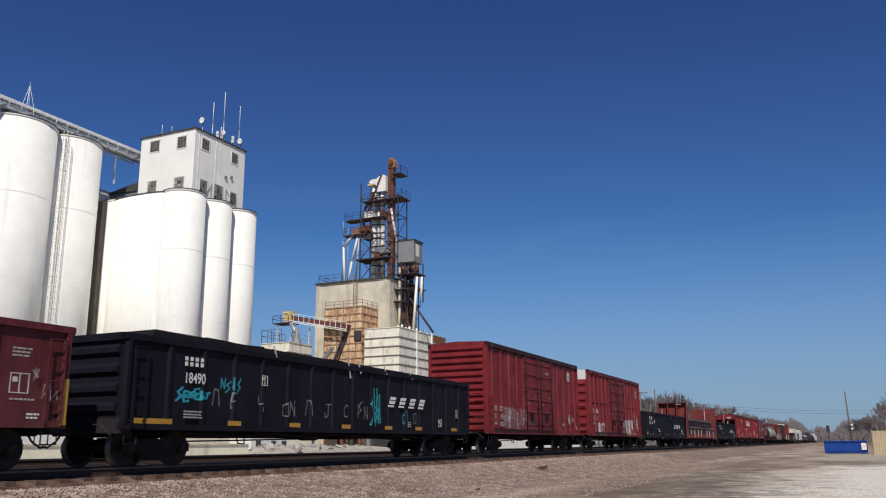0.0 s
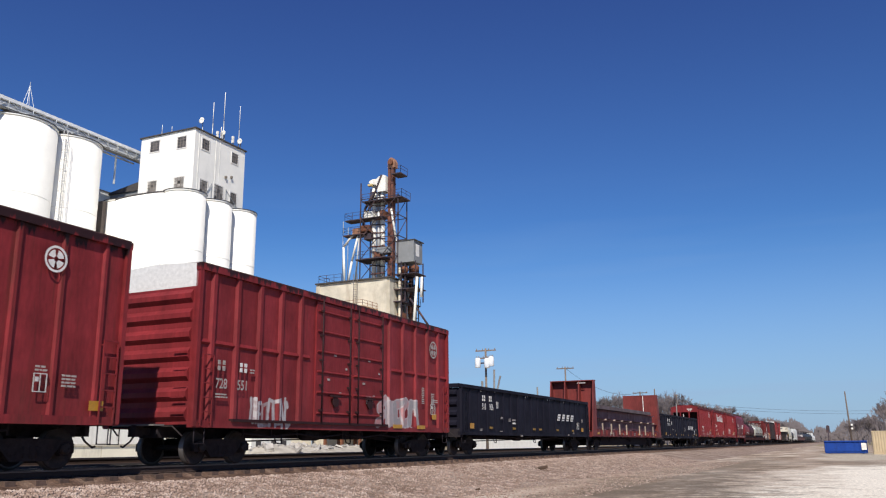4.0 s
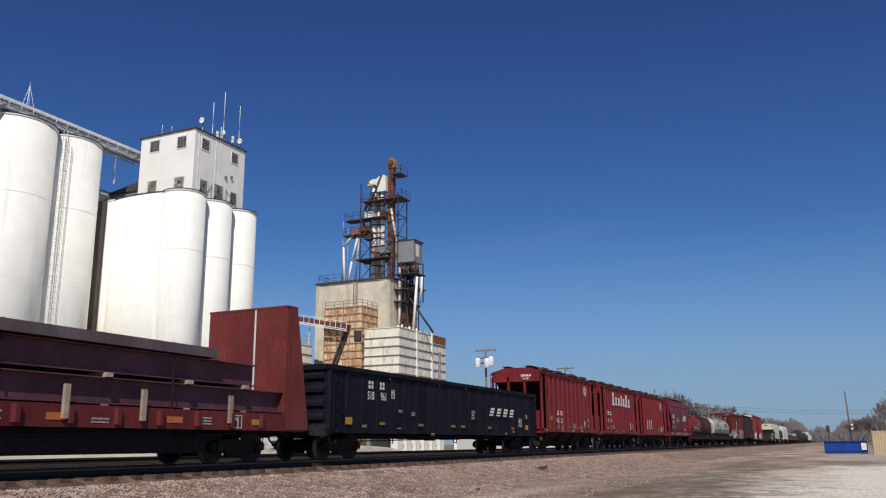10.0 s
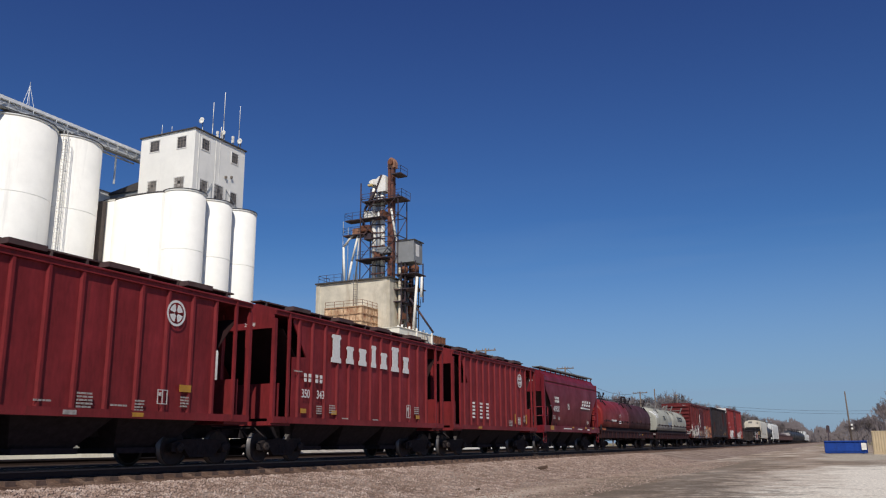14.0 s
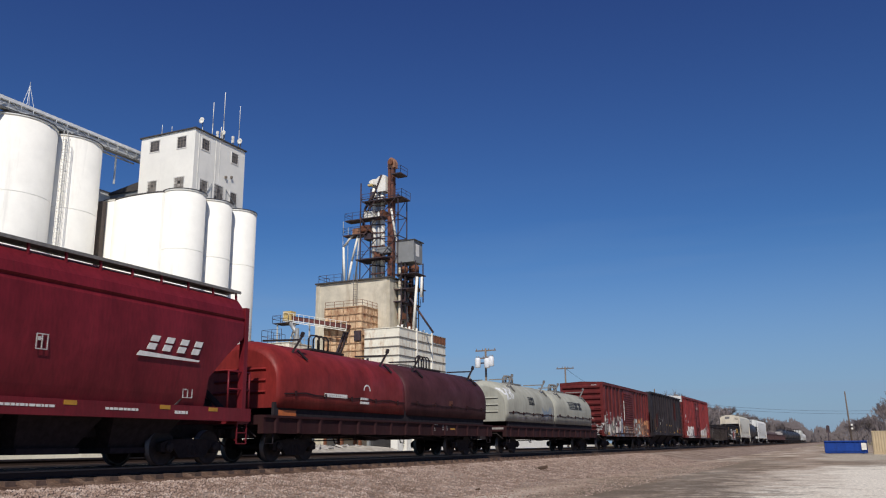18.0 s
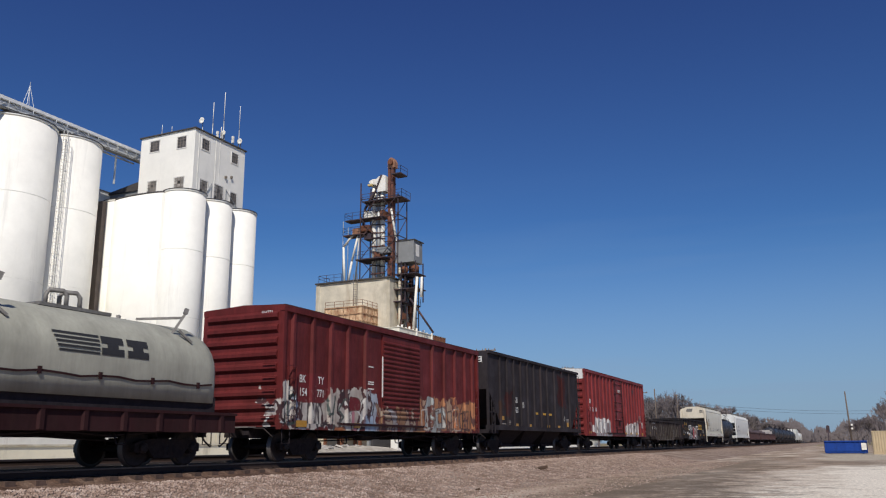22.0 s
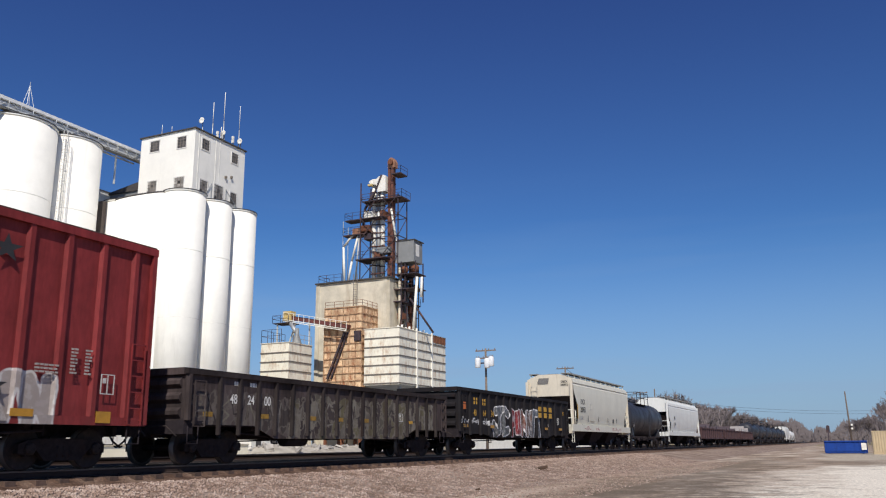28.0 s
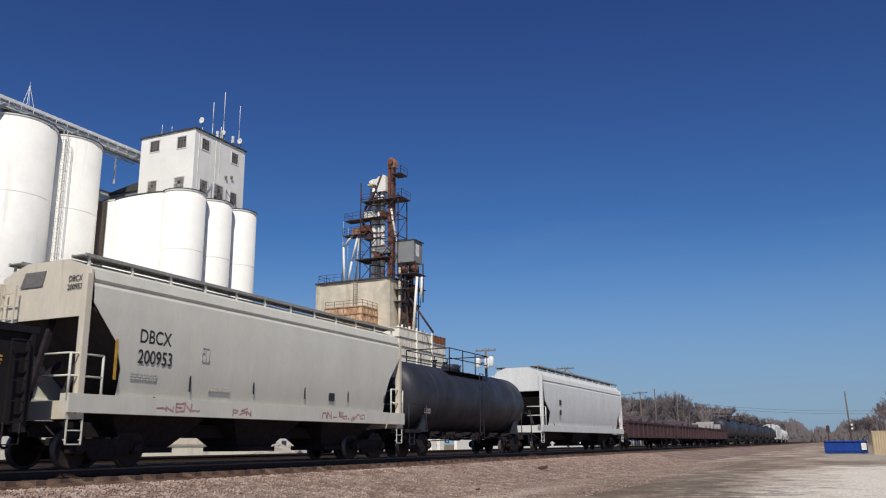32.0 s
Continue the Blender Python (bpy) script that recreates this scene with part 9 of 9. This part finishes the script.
def coil_car(label, s0, s1, hoods, frame_mat, inset=2.0):
    car, h = wagon("coil_car", label, s0, s1)
    for s in (-1, 1):
        bm = bm_new()
        box(bm, min(s * 1.35, s * 1.56), max(s * 1.35, s * 1.56), -h, h, 0.84, 1.33)
        box(bm, min(s * 1.2, s * 1.575), max(s * 1.2, s * 1.62), -h, h, 1.30, 1.37)
        part("side_sill", bm, frame_mat, car)
        bm = bm_new()
        box(bm, min(s * 1.30, s * 1.40), max(s * 1.30, s * 1.40), -h + 0.7, h - 0.7, 1.36, 1.78)
        part("trough_wall", bm, P_UNDER, car)
        bm = bm_new()
        box(bm, -1.5, 1.5, min(s * h, s * (h - 1.0)), max(s * h, s * (h - 1.0)), 1.1, 1.38)
        part("end_platform", bm, frame_mat, car)
        bm = bm_new()
        lathe(bm, [(0.24, 0), (0.24, 0.03), (0.20, 0.03), (0.20, 0)], 16, Matrix.Translation((-0.9, s * (h - 0.3), 1.7)) @ Matrix.Rotation(math.pi / 2, 4, "X"))
        bar(bm, (-0.9, s * (h - 0.35), 1.38), (-0.9, s * (h - 0.35), 1.7), 0.08)
        part("brake_wheel", bm, P_UNDER, car)
    posts(car, even(-h + 0.6, h - 0.6, 15), 1.56, 0.055, 0.2, 0.86, 1.30, frame_mat, name="stake_pocket")
    bm = bm_new()
    box(bm, -1.3, 1.3, -h + 0.6, h - 0.6, 0.95, 1.4)
    part("trough", bm, P_UNDER, car)
    arc = [(1.475, HOOD_LOW), (1.50, 2.05), (1.50, 2.55)] + [(1.50 * math.cos(a), 2.55 + 1.2 * math.sin(a)) for a in np.linspace(0.2, math.pi / 2, 8)]
    outline = arc + [(-x, z) for x, z in arc[-2::-1]]
    for y0, y1, mat in hoods:
        bm = bm_new()
        sect = [(y0, 0.86, 0.35), (y0 + 0.12, 0.95, 0.12), (y0 + 0.4, 1.0, 0.0), (y1 - 0.4, 1.0, 0.0), (y1 - 0.12, 0.95, 0.12), (y1, 0.86, 0.35)]
        rings = []
        for y, k, drop in sect:
            rings.append([bm.verts.new((x * (0.5 + k / 2), y, HOOD_LOW + (z - HOOD_LOW) * k)) for x, z in outline])
        n = len(outline)
        for a, b in zip(rings, rings[1:]):
            for i in range(n):
                bm.faces.new((a[i], a[(i + 1) % n], b[(i + 1) % n], b[i])).smooth = True
        bm.faces.new(rings[0])
        bm.faces.new(rings[-1])
        hood = part("hood", bm, mat, car)
        bm = bm_new()
        for s in (-1, 1):
            line = even(y0 + 0.3, y1 - 0.25, 15)
            zs = [2.08 + 0.035 * math.sin(1.9 * i + y0) for i in range(15)]
            for i in range(14):
                bar(bm, (s * 1.505, line[i], zs[i]), (s * 1.505, line[i + 1], zs[i + 1]), 0.05, 0.045)
                if i % 3 == 1:
                    box(bm, min(s * 1.49, s * 1.55), max(s * 1.49, s * 1.55), line[i] - 0.04, line[i] + 0.04, zs[i] - 0.08, zs[i] + 0.08)
        part("rub_rail", bm, M_ROD, hood)
        for ye in (y0, y1):
            sgn = -1 if ye == y0 else 1
            bm = bm_new()
            for z in (2.1, 2.45, 2.8):
                prism(bm, [(ye, z - 0.06), (ye + sgn * 0.06, z), (ye, z + 0.06)], -1.0, 1.0, "x")
            part("hood_end_rib", bm, mat, hood)
        # lifting bracket, guide arms and hoops
        bm = bm_new()
        ym = (y0 + y1) / 2
        box(bm, -0.4, 0.4, ym - 0.9, ym + 1.25, 3.72, 3.80)
        grey = mat is P_COIL_GREY
        for k in (-0.35, 0.05) if grey else (-0.35, -0.05, 0.25):
            w, up = (0.4, 4.20) if grey else (0.3, 4.34)
            rail_path(bm, [(-0.1, ym + k, 3.78), (-0.1, ym + k, up - 0.12), (-0.05, ym + k + 0.06, up), (0.1, ym + k + w - 0.06, up), (0.15, ym + k + w, up - 0.12), (0.15, ym + k + w, 3.78)], 0.06 if grey else 0.032)
        part("lifting_bracket", bm, P_GRATE if grey else P_UNDER, hood)
        for yb in (y0 + 1.3, y1 - 1.35):
            for s in (-1, 1):
                bm = bm_new()
                bar(bm, (s * 1.0, yb, 3.40), (s * 1.22, yb + 0.22, 3.95), 0.07)
                bar(bm, (s * 1.22, yb + 0.22, 3.95), (s * 1.24, yb + 0.26, 4.10), 0.10)
                bar(bm, (s * 1.2, yb + 0.2, 3.85), (s * 0.2, yb - 0.5, 3.80), 0.06)
                bar(bm, (s * 1.15, yb + 0.1, 3.5), (s * 1.3, yb + 0.45, 3.2), 0.06)
                part("guide_arm", bm, P_UNDER if mat is not P_COIL_GREY else P_GRATE, hood)
    running_gear(car, h, inset=inset)
    stirrups(car, h, 1.0, P_UNDER, 1.5)
    return car, h


def coil_cars():
    c, h = coil_car("steel coil car with one red and one maroon hood", 194.0, 211.95, [(-8.2, 0.2, P_COIL_RED), (0.25, 8.6, P_COIL_MAROON)], P_FRAME, 2.35)
    small_print(c, -5.0, 2.05, 1, 1.4, 1.53, M_WHITE, 0.22)
    small_print(c, -3.1, 2.05, 2, 0.6, 1.53, M_WHITE, 0.14)
    bm = bm_new()
    for i in range(9):
        a, b = math.pi * i / 9, math.pi * (i + 1) / 9
        bar(bm, (1.495, -2.9 + 0.22 * math.cos(a), 2.38 + 0.2 * math.sin(a)), (1.495, -2.9 + 0.22 * math.cos(b), 2.38 + 0.2 * math.sin(b)), 0.02, 0.05)
    part("emblem", bm, M_WHITE, c)
    small_print(c, 2.6, 1.28, 1, 0.5, 1.562, M_WHITE, 0.1)
    small_print(c, 2.5, 1.12, 2, 0.3, 1.562, M_DIM)
    mark(c, 4.4, 1.13, 0.5, 0.07, M_YELLOW, 1.562, "reflector")
    small_print(c, 3.6, 1.22, 3, 0.5, 1.562)
    mark(c, -7.6, 1.45, 0.9, 0.2, M_ORANGE, 1.41)
    small_print(c, -1.4, 1.68, 1, 2.2, 1.403, M_DIM, 0.2)
    c, h = coil_car("steel coil car with two dusty grey hoods", 213.9, 231.3, [(-8.35, -0.35, P_COIL_GREY), (-0.3, 7.95, P_COIL_GREY)], P_FRAME)
    for y0, y1, z0, z1 in ((-5.0, -4.05, 2.56, 2.98), (2.5, 5.4, 2.58, 3.03)):
        w = (y1 - y0) * 0.45
        d = (z1 - z0) / 9
        bm = bm_new()
        for i in range(5):
            hood_mark(bm, (y0 + 0.03 * w * (4 - i), y0 + w), (y0 + 0.03 * w * (4 - i), y0 + w), z0 + 2 * d * i, z0 + 2 * d * i + d)
        u = (y1 - y0 - w) / 2
        for k in range(2):      # two plain leaning blocks with a slit
            a = y0 + w + u * k + 0.06 * u
            b = a + u * 0.86
            hood_mark(bm, (a, b), (a, b), z0, z0 + 3.4 * d)
            hood_mark(bm, (a, b), (a, b), z1 - 3.4 * d, z1)
            hood_mark(bm, (a + 0.25 * (b - a), b - 0.25 * (b - a)), (a + 0.25 * (b - a), b - 0.25 * (b - a)), z0 + 3.4 * d, z1 - 3.4 * d)
        part("emblem", bm, M_BLACKMARK, c)
    small_print(c, -4.6, 1.62, 1, 1.6, 1.403, M_DIM, 0.2)
    bm = bm_new()
    box(bm, 0.2, 1.4, -h - 0.004, -h + 0.01, 1.2, 1.3)
    part("stencil", bm, M_DIM, c)


# -- open hopper --
def open_hopper():
    c, h = wagon("open_hopper", "tall black open hopper with rust blotches and yellow reflectors", 250.25, 265.8)
    top, low, mat = 4.96, 1.3, P_OPEN
    for s in (-1, 1):
        bm = bm_new()
        prism(bm, [(-h + 1.7, low), (h - 1.7, low), (h - 0.05, 3.15), (h - 0.05, top), (-h + 0.05, top), (-h + 0.05, 3.15)], s * 1.47, s * 1.50, "x")
        part("side_wall", bm, mat, c)
        bm = bm_new()
        box(bm, min(s * 1.44, s * 1.60), max(s * 1.44, s * 1.60), -h, h, top - 0.12, top + 0.02)
        part("top_rail", bm, mat, c)
        bm = bm_new()
        box(bm, min(s * 1.36, s * 1.57), max(s * 1.36, s * 1.57), -h, h, low - 0.14, low + 0.08)
        part("side_sill", bm, mat, c)
        y = s * h
        bm = bm_new()
        box(bm, -1.5, 1.5, min(y, y - s * 0.05), max(y, y - s * 0.05), 3.1, top)
        part("end_wall", bm, mat, c)
        bm = bm_new()
        q = [(-1.47, y - s * 0.02, 3.15), (1.47, y - s * 0.02, 3.15), (1.47, y - s * 1.75, low), (-1.47, y - s * 1.75, low)]
        vs = [bm.verts.new(k) for k in q] + [bm.verts.new((k[0], k[1] - s * 0.06, k[2])) for k in q]
        for f in ((0, 1, 2, 3), (7, 6, 5, 4), (0, 4, 5, 1), (1, 5, 6, 2), (2, 6, 7, 3), (3, 7, 4, 0)):
            bm.faces.new([vs[i] for i in f])
        part("slope_sheet", bm, mat, c)
        for x in (-1.48, -0.5, 0.5, 1.48):
            bm = bm_new()
            box(bm, x - 0.06, x + 0.06, min(y, y - s * 0.12), max(y, y - s * 0.12), 1.1, 3.2)
            part("end_post", bm, mat, c)
        bm = bm_new()
        box(bm, -1.5, 1.5, min(y, y - s * 1.3), max(y, y - s * 1.3), 1.0, 1.18)
        part("end_platform", bm, P_UNDER, c)
        bm = bm_new()
        bar(bm, (1.5, y - s * 0.75, 1.2), (1.5, y - s * 0.75, 2.4), 0.06)
        bar(bm, (1.5, y - s * 0.1, 2.0), (1.5, y - s * 1.2, 2.0), 0.05)
        part("handrail", bm, mat, c)
        step_ladder(c, s * (h - 0.35), 1.0, 4.7 if s > 0 else 2.6, material=mat)
    posts(c, [-6.2, -5.2, -4.2, -3.16, -2.07, -1.0, 0.19, 1.35, 2.75, 4.25, 5.75], 1.50, 0.085, 0.11, low + 0.08, top - 0.12, mat, own=True)
    bm = bm_new()
    box(bm, -1.45, 1.45, -h + 0.1, h - 0.1, 4.55, 4.62)
    part("coal_load", bm, P_UNDER, c)
    bm = bm_new()
    box(bm, 0.55, 1.22, -h - 0.006, -h + 0.01, 4.42, 4.70)
    part("placard", bm, M_WHITE, c, "white placard with bars of print")
    bm = bm_new()
    for i in range(2):
        box(bm, 0.62, 1.15, -h - 0.012, -h - 0.004, 4.47 + i * 0.12, 4.53 + i * 0.12)
    part("print_bars", bm, M_BLACKMARK, c)
    bm = bm_new()
    for i in range(5):
        x0, x1 = ((0.3, 0.85), (0.15, 1.0), (0.25, 0.9), (0.27, 0.87), (0.42, 0.72))[i]
        for k in range(int((x1 - x0) / 0.1)):
            box(bm, x0 + 0.1 * k, x0 + 0.1 * k + 0.075, -h - 0.006, -h + 0.01, 3.95 - i * 0.13, 3.985 - i * 0.13)
    tagged(part("small_print", bm, M_DIM, c), kind="stuff")
    mark(c, -3.85, 2.73, 0.42, 0.28, M_WHITE, 1.507)
    lettering("MX", 0.26, (1.513, -3.85, 2.73), M_BLACKMARK, c)
    mark(c, -3.85, 2.22, 0.5, 0.28, M_WHITE, 1.507)
    lettering("296", 0.26, (1.513, -3.85, 2.22), M_BLACKMARK, c)
    notice(c, -2.75, 2.5, 0.24, 0.3, 1.507)
    notice(c, 4.55, 1.95, 0.34, 0.3, 1.507)
    mark(c, -5.85, 1.75, 0.42, 0.2, M_YELLOW, 1.507, "reflector")
    mark(c, 5.3, 1.6, 0.42, 0.26, M_YELLOW, 1.507, "reflector")
    for y in (-3.8, -1.7, 1.5, 3.5):
        mark(c, y, 1.45, 0.42, 0.13, M_YELLOW, 1.507, "reflector")
    for y, z in ((-0.6, 2.12), (0.8, 2.12), (1.9, 2.12)):
        mark(c, y, z, 0.5, 0.12, M_AMBER, 1.507, "reflector")
    for y, z, r, w in ((-5.8, 1.45, 1, 0.7), (-4.9, 1.6, 3, 0.3), (5.3, 1.9, 3, 0.5)):
        small_print(c, y, z, r, w, 1.507)
    outlet_bays(c, even(-3.5, 3.5, 3), 3.4, low, 0.45, P_UNDER, 1.05)
    running_gear(c, h, gear=False)


# -- bulkhead flat car with a load of beams --
def bulkhead_flat():
    c, h = wagon("bulkhead_flat_car", "red bulkhead flat car loaded with long steel beams", 95.7, 118.6)
    mat = P_RED
    for s in (-1, 1):
        bm = bm_new()
        box(bm, min(s * 1.46, s * 1.55), max(s * 1.46, s * 1.55), -h + 0.2, h - 0.2, 0.92, 1.42)
        part("side_sill", bm, mat, c)
        bm = bm_new()
        box(bm, min(s * 0.9, s * 1.0), max(s * 0.9, s * 1.0), -h + 3.6, h - 3.6, 0.32, 0.95)
        part("truss_sill", bm, P_UNDER, c)
        # bulkhead: inner plate, leaning side plates and ribs
        y_in = s * (h - 0.75)
        bm = bm_new()
        box(bm, -1.55, 1.55, min(y_in, y_in + s * 0.08), max(y_in, y_in + s * 0.08), 1.2, 4.76)
        bulk = part("bulkhead", bm, P_RED_FADED, c)
        for x in (-1.53, -0.5, 0.5, 1.53):
            bm = bm_new()
            prism(bm, [(y_in + s * 0.08, 0.95), (y_in + s * 1.25, 0.95), (y_in + s * 1.2, 1.3), (y_in + s * 0.5, 4.76), (y_in + s * 0.08, 4.76)], x - 0.04, x + 0.04, "x")
            part("buttress", bm, P_RED_FADED, bulk)
        bm = bm_new()
        box(bm, -1.575, 1.575, min(y_in - s * 0.01, y_in + s * 0.52), max(y_in - s * 0.01, y_in + s * 0.52), 4.72, 4.785)
        part("bulkhead_cap", bm, P_RED_FADED, bulk)
        bm = bm_new()
        box(bm, -1.5, 1.5, min(y_in, y_in + s * 1.2), max(y_in, y_in + s * 1.2), 0.9, 1.25)
        part("end_sill", bm, mat, c)
    bm = bm_new()
    box(bm, 0.4, 1.0, -h + 0.22, -h + 0.24, 4.55, 4.63)
    part("stencil", bm, M_DIM, c)
    bm = bm_new()
    box(bm, 0.28, 0.34, h - 0.76, h - 0.745, 1.3, 4.74)
    part("painted_stripe", bm, M_WHITE, c)
    bm = bm_new()
    box(bm, -1.5, 1.5, -h + 0.6, h - 0.6, 1.28, 1.36)
    part("deck", bm, P_WOOD, c, "worn plank deck")
    posts(c, even(-h + 1.9, h - 1.9, 15), 1.55, 0.10, 0.2, 1.0, 1.38, mat, name="stake_pocket")
    # beams: lower tier, upper tier, plates on top

    def beam(y0, y1, x, z, w, d):
        bm = bm_new()
        t = 0.03
        box(bm, x - w / 2, x + w / 2, y0, y1, z, z + t)
        box(bm, x - w / 2, x + w / 2, y0, y1, z + d - t, z + d)
        box(bm, x - 0.015, x + 0.015, y0, y1, z + t, z + d - t)
        part("steel_beam", bm, P_BEAM, c)
    for x in (1.27, 0.75, 0.2, -0.35, -0.9, -1.3):
        beam(-10.5, 10.7, x, 1.46, 0.42, 0.62)
    for x in (1.27, 0.72, 0.15, -0.45, -1.1):
        beam(-9.9, -0.4, x, 2.18, 0.42, 0.62)
        beam(-0.35, 9.4, x, 2.18, 0.42, 0.62)
    for y0, y1 in ((-10.1, 7.5),):
        for x in (1.1, 0.0, -1.1):
            bm = bm_new()
            prism(bm, [(x - 0.5, 2.84), (x + 0.5, 2.84), (x + 0.46, 3.1), (x - 0.46, 3.1)], y0, y1)
            part("steel_slab", bm, P_PLATE, c)
    for y in (-8.2, -5.6, -3.15, -0.14, 3.75, 6.48, 8.8):
        for z in (1.36, 2.08):
            bm = bm_new()
            box(bm, -1.5, 1.58 if z > 2 else 1.5, y - 0.1, y + 0.1, z, z + 0.1)
            part("dunnage", bm, P_WOOD, c)
    for y in (-9.4, -6.9, -4.38, -2.1, 2.56, 4.85, 8.1):
        bm = bm_new()
        box(bm, 1.56, 1.64, y - 0.07, y + 0.07, 1.1, 1.85)
        part("stake", bm, P_WOOD, c)
    for y in (-9.8, -7.4, -1.0, 0.9, 5.9):
        bm = bm_new()
        for z0, z1 in ((1.40, 3.12),):
            bar(bm, (1.5, y, z0), (1.5, y, z1), 0.012, 0.05)
        part("steel_strap", bm, P_UNDER, c)
    lettering("64", 0.26, (1.56, -5.2, 1.12), M_WHITE, c)
    brand_blocks(c, -7.2, -6.0, 1.12, 0.22, 4, M_DIM, 1.56, bar_under=False)
    notice(c, 8.5, 1.15, 0.34, 0.36, 1.56)
    for y in (-10.4, -3.6, -1.9, 2.4, 6.0, 9.4):
        mark(c, y, 1.15, 0.55, 0.16, M_YELLOW if y in (-10.4, 9.4) else M_ORANGE, 1.56, "reflector")
    for y, z, r, w in ((-3.2, 1.15, 2, 0.5), (0.9, 1.2, 3, 0.3), (3.6, 1.1, 2, 0.5), (7.2, 1.2, 3, 0.4)):
        small_print(c, y, z, r, w, 1.56)
    running_gear(c, h, inset=2.2)


# -- tank cars --
def tank_car(label, s0, s1, mat, r=1.46, zc=2.5, detail=True):
    c, h = wagon("tank_car", label, s0, s1)
    e = h - 0.55
    bm = bm_new()
    prof = [(0.0001, -e), (r * 0.5, -e + 0.06), (r * 0.8, -e + 0.2), (r * 0.95, -e + 0.4), (r, -e + 0.62), (r, e - 0.62), (r * 0.95, e - 0.4), (r * 0.8, e - 0.2), (r * 0.5, e - 0.06), (0.0001, e)]
    lathe(bm, prof, 36, Matrix.Translation((0, 0, zc)) @ Matrix.Rotation(-math.pi / 2, 4, "X"))
    tank = part("tank_shell", bm, mat, c)
    for y in even(-e + 2.2, e - 2.2, 4):
        bm = bm_new()
        lathe(bm, [(r + 0.002, -0.05), (r + 0.012, -0.04), (r + 0.012, 0.04), (r + 0.002, 0.05)], 36, Matrix.Translation((0, y, zc)) @ Matrix.Rotation(-math.pi / 2, 4, "X"))
        part("weld_band", bm, mat, tank)
    bm = bm_new()
    lathe(bm, [(0.45, 0), (0.45, 0.28), (0.4, 0.34), (0.0001, 0.36)], 16, Matrix.Translation((0, -0.1, zc + r - 0.06)))
    part("manway", bm, mat, c)
    bm = bm_new()
    for x, y in ((0.2, -1.1), (-0.25, -1.4), (0, 0.9), (0.2, -2.3)):
        tube(bm, (x, y, zc + r - 0.08), (x, y, zc + r + 0.28), 0.09)
        tube(bm, (x, y, zc + r + 0.28), (x, y, zc + r + 0.32), 0.14)
    part("valve_group", bm, mat, c)
    bm = bm_new()
    zt = zc + r - 0.2
    for s in (-1, 1):
        box(bm, min(s * 0.65, s * 1.1), max(s * 0.65, s * 1.1), -2.6, 1.9, zt - 0.03, zt)
        for y in (-2.6, -1.1, 0.4, 1.9):
            tube(bm, (s * 1.1, y, zt), (s * 1.1, y, zt + 1.0), 0.028)
        for z in (0.55, 1.0):
            tube(bm, (s * 1.1, -2.6, zt + z), (s * 1.1, 1.9, zt + z), 0.024)
    for y in (-2.6, 1.9):
        tube(bm, (-1.1, y, zt + 1.0), (1.1, y, zt + 1.0), 0.024)
    part("platform_railing", bm, P_UNDER, c)
    for s in (-1, 1):
        bm = bm_new()
        y = s * (h - 1.9)
        prism(bm, [(-1.3, 1.0), (1.3, 1.0), (1.2, zc - r * 0.5), (0.9, zc - r * 0.72), (-0.9, zc - r * 0.72), (-1.2, zc - r * 0.5)], y - 0.2, y + 0.2)
        part("saddle", bm, mat, c)
        bm = bm_new()
        box(bm, -1.5, 1.5, min(s * h, s * (h - 1.1)), max(s * h, s * (h - 1.1)), 0.95, 1.08)
        part("end_platform", bm, P_UNDER, c)
        bm = bm_new()
        for x in (-1.46, 1.46):
            tube(bm, (x, s * (h - 0.05), 1.05), (x, s * (h - 0.05), 2.1), 0.026)
            tube(bm, (x, s * (h - 0.05), 2.1), (x, s * (h - 1.6), 2.1), 0.024)
            tube(bm, (x, s * (h - 1.6), 2.1), (x, s * (h - 1.6), 1.05), 0.026)
        part("handrail", bm, mat, c)
        step_ladder(c, s * (h - 0.3), 0.5, 1.0, x=1.42, material=mat, rungs=2)
    step_ladder(c, 0.2, 1.0, zt, x=1.44, material=mat)
    running_gear(c, h, inset=1.75)
    return c


def tank_cars():
    c = tank_car("black tank car with railed dome platform", 338.45, 353.1, P_TANK)
    small_print(c, -5.4, 1.9, 3, 0.6, 1.36)
    for i in range(6):
        tank_car("black tank car far down the train", 440.3 + i * 16.7, 455.6 + i * 16.7, P_TANK)
    for i in range(2):
        tank_car("white tank car far down the train", 559.5 + i * 16.7, 574.8 + i * 16.7, P_TANK_WHITE)


gondolas()
boxcars()
covered_hoppers()
coil_cars()
open_hopper()
bulkhead_flat()
tank_cars()


# ---- what moves ----
def motions():
    for car, s in CARS:
        walk(car, [(0.0, pose(TRACK_X, s, RAIL_Z)), (DURATION, pose(TRACK_X, s - SPEED * DURATION, RAIL_Z))])
    step = 1 / 15
    rows = int(DURATION / step)
    turn = math.degrees(SPEED / 0.457) * step
    for w in WHEELSETS:
        if w.parent.parent.location.y > 380:
            continue
        x, y, z = w.location
        walk(w, [(i * step, pose(x, y, z, -math.degrees(0) + i * turn % 360)) for i in range(rows + 1)])


motions()
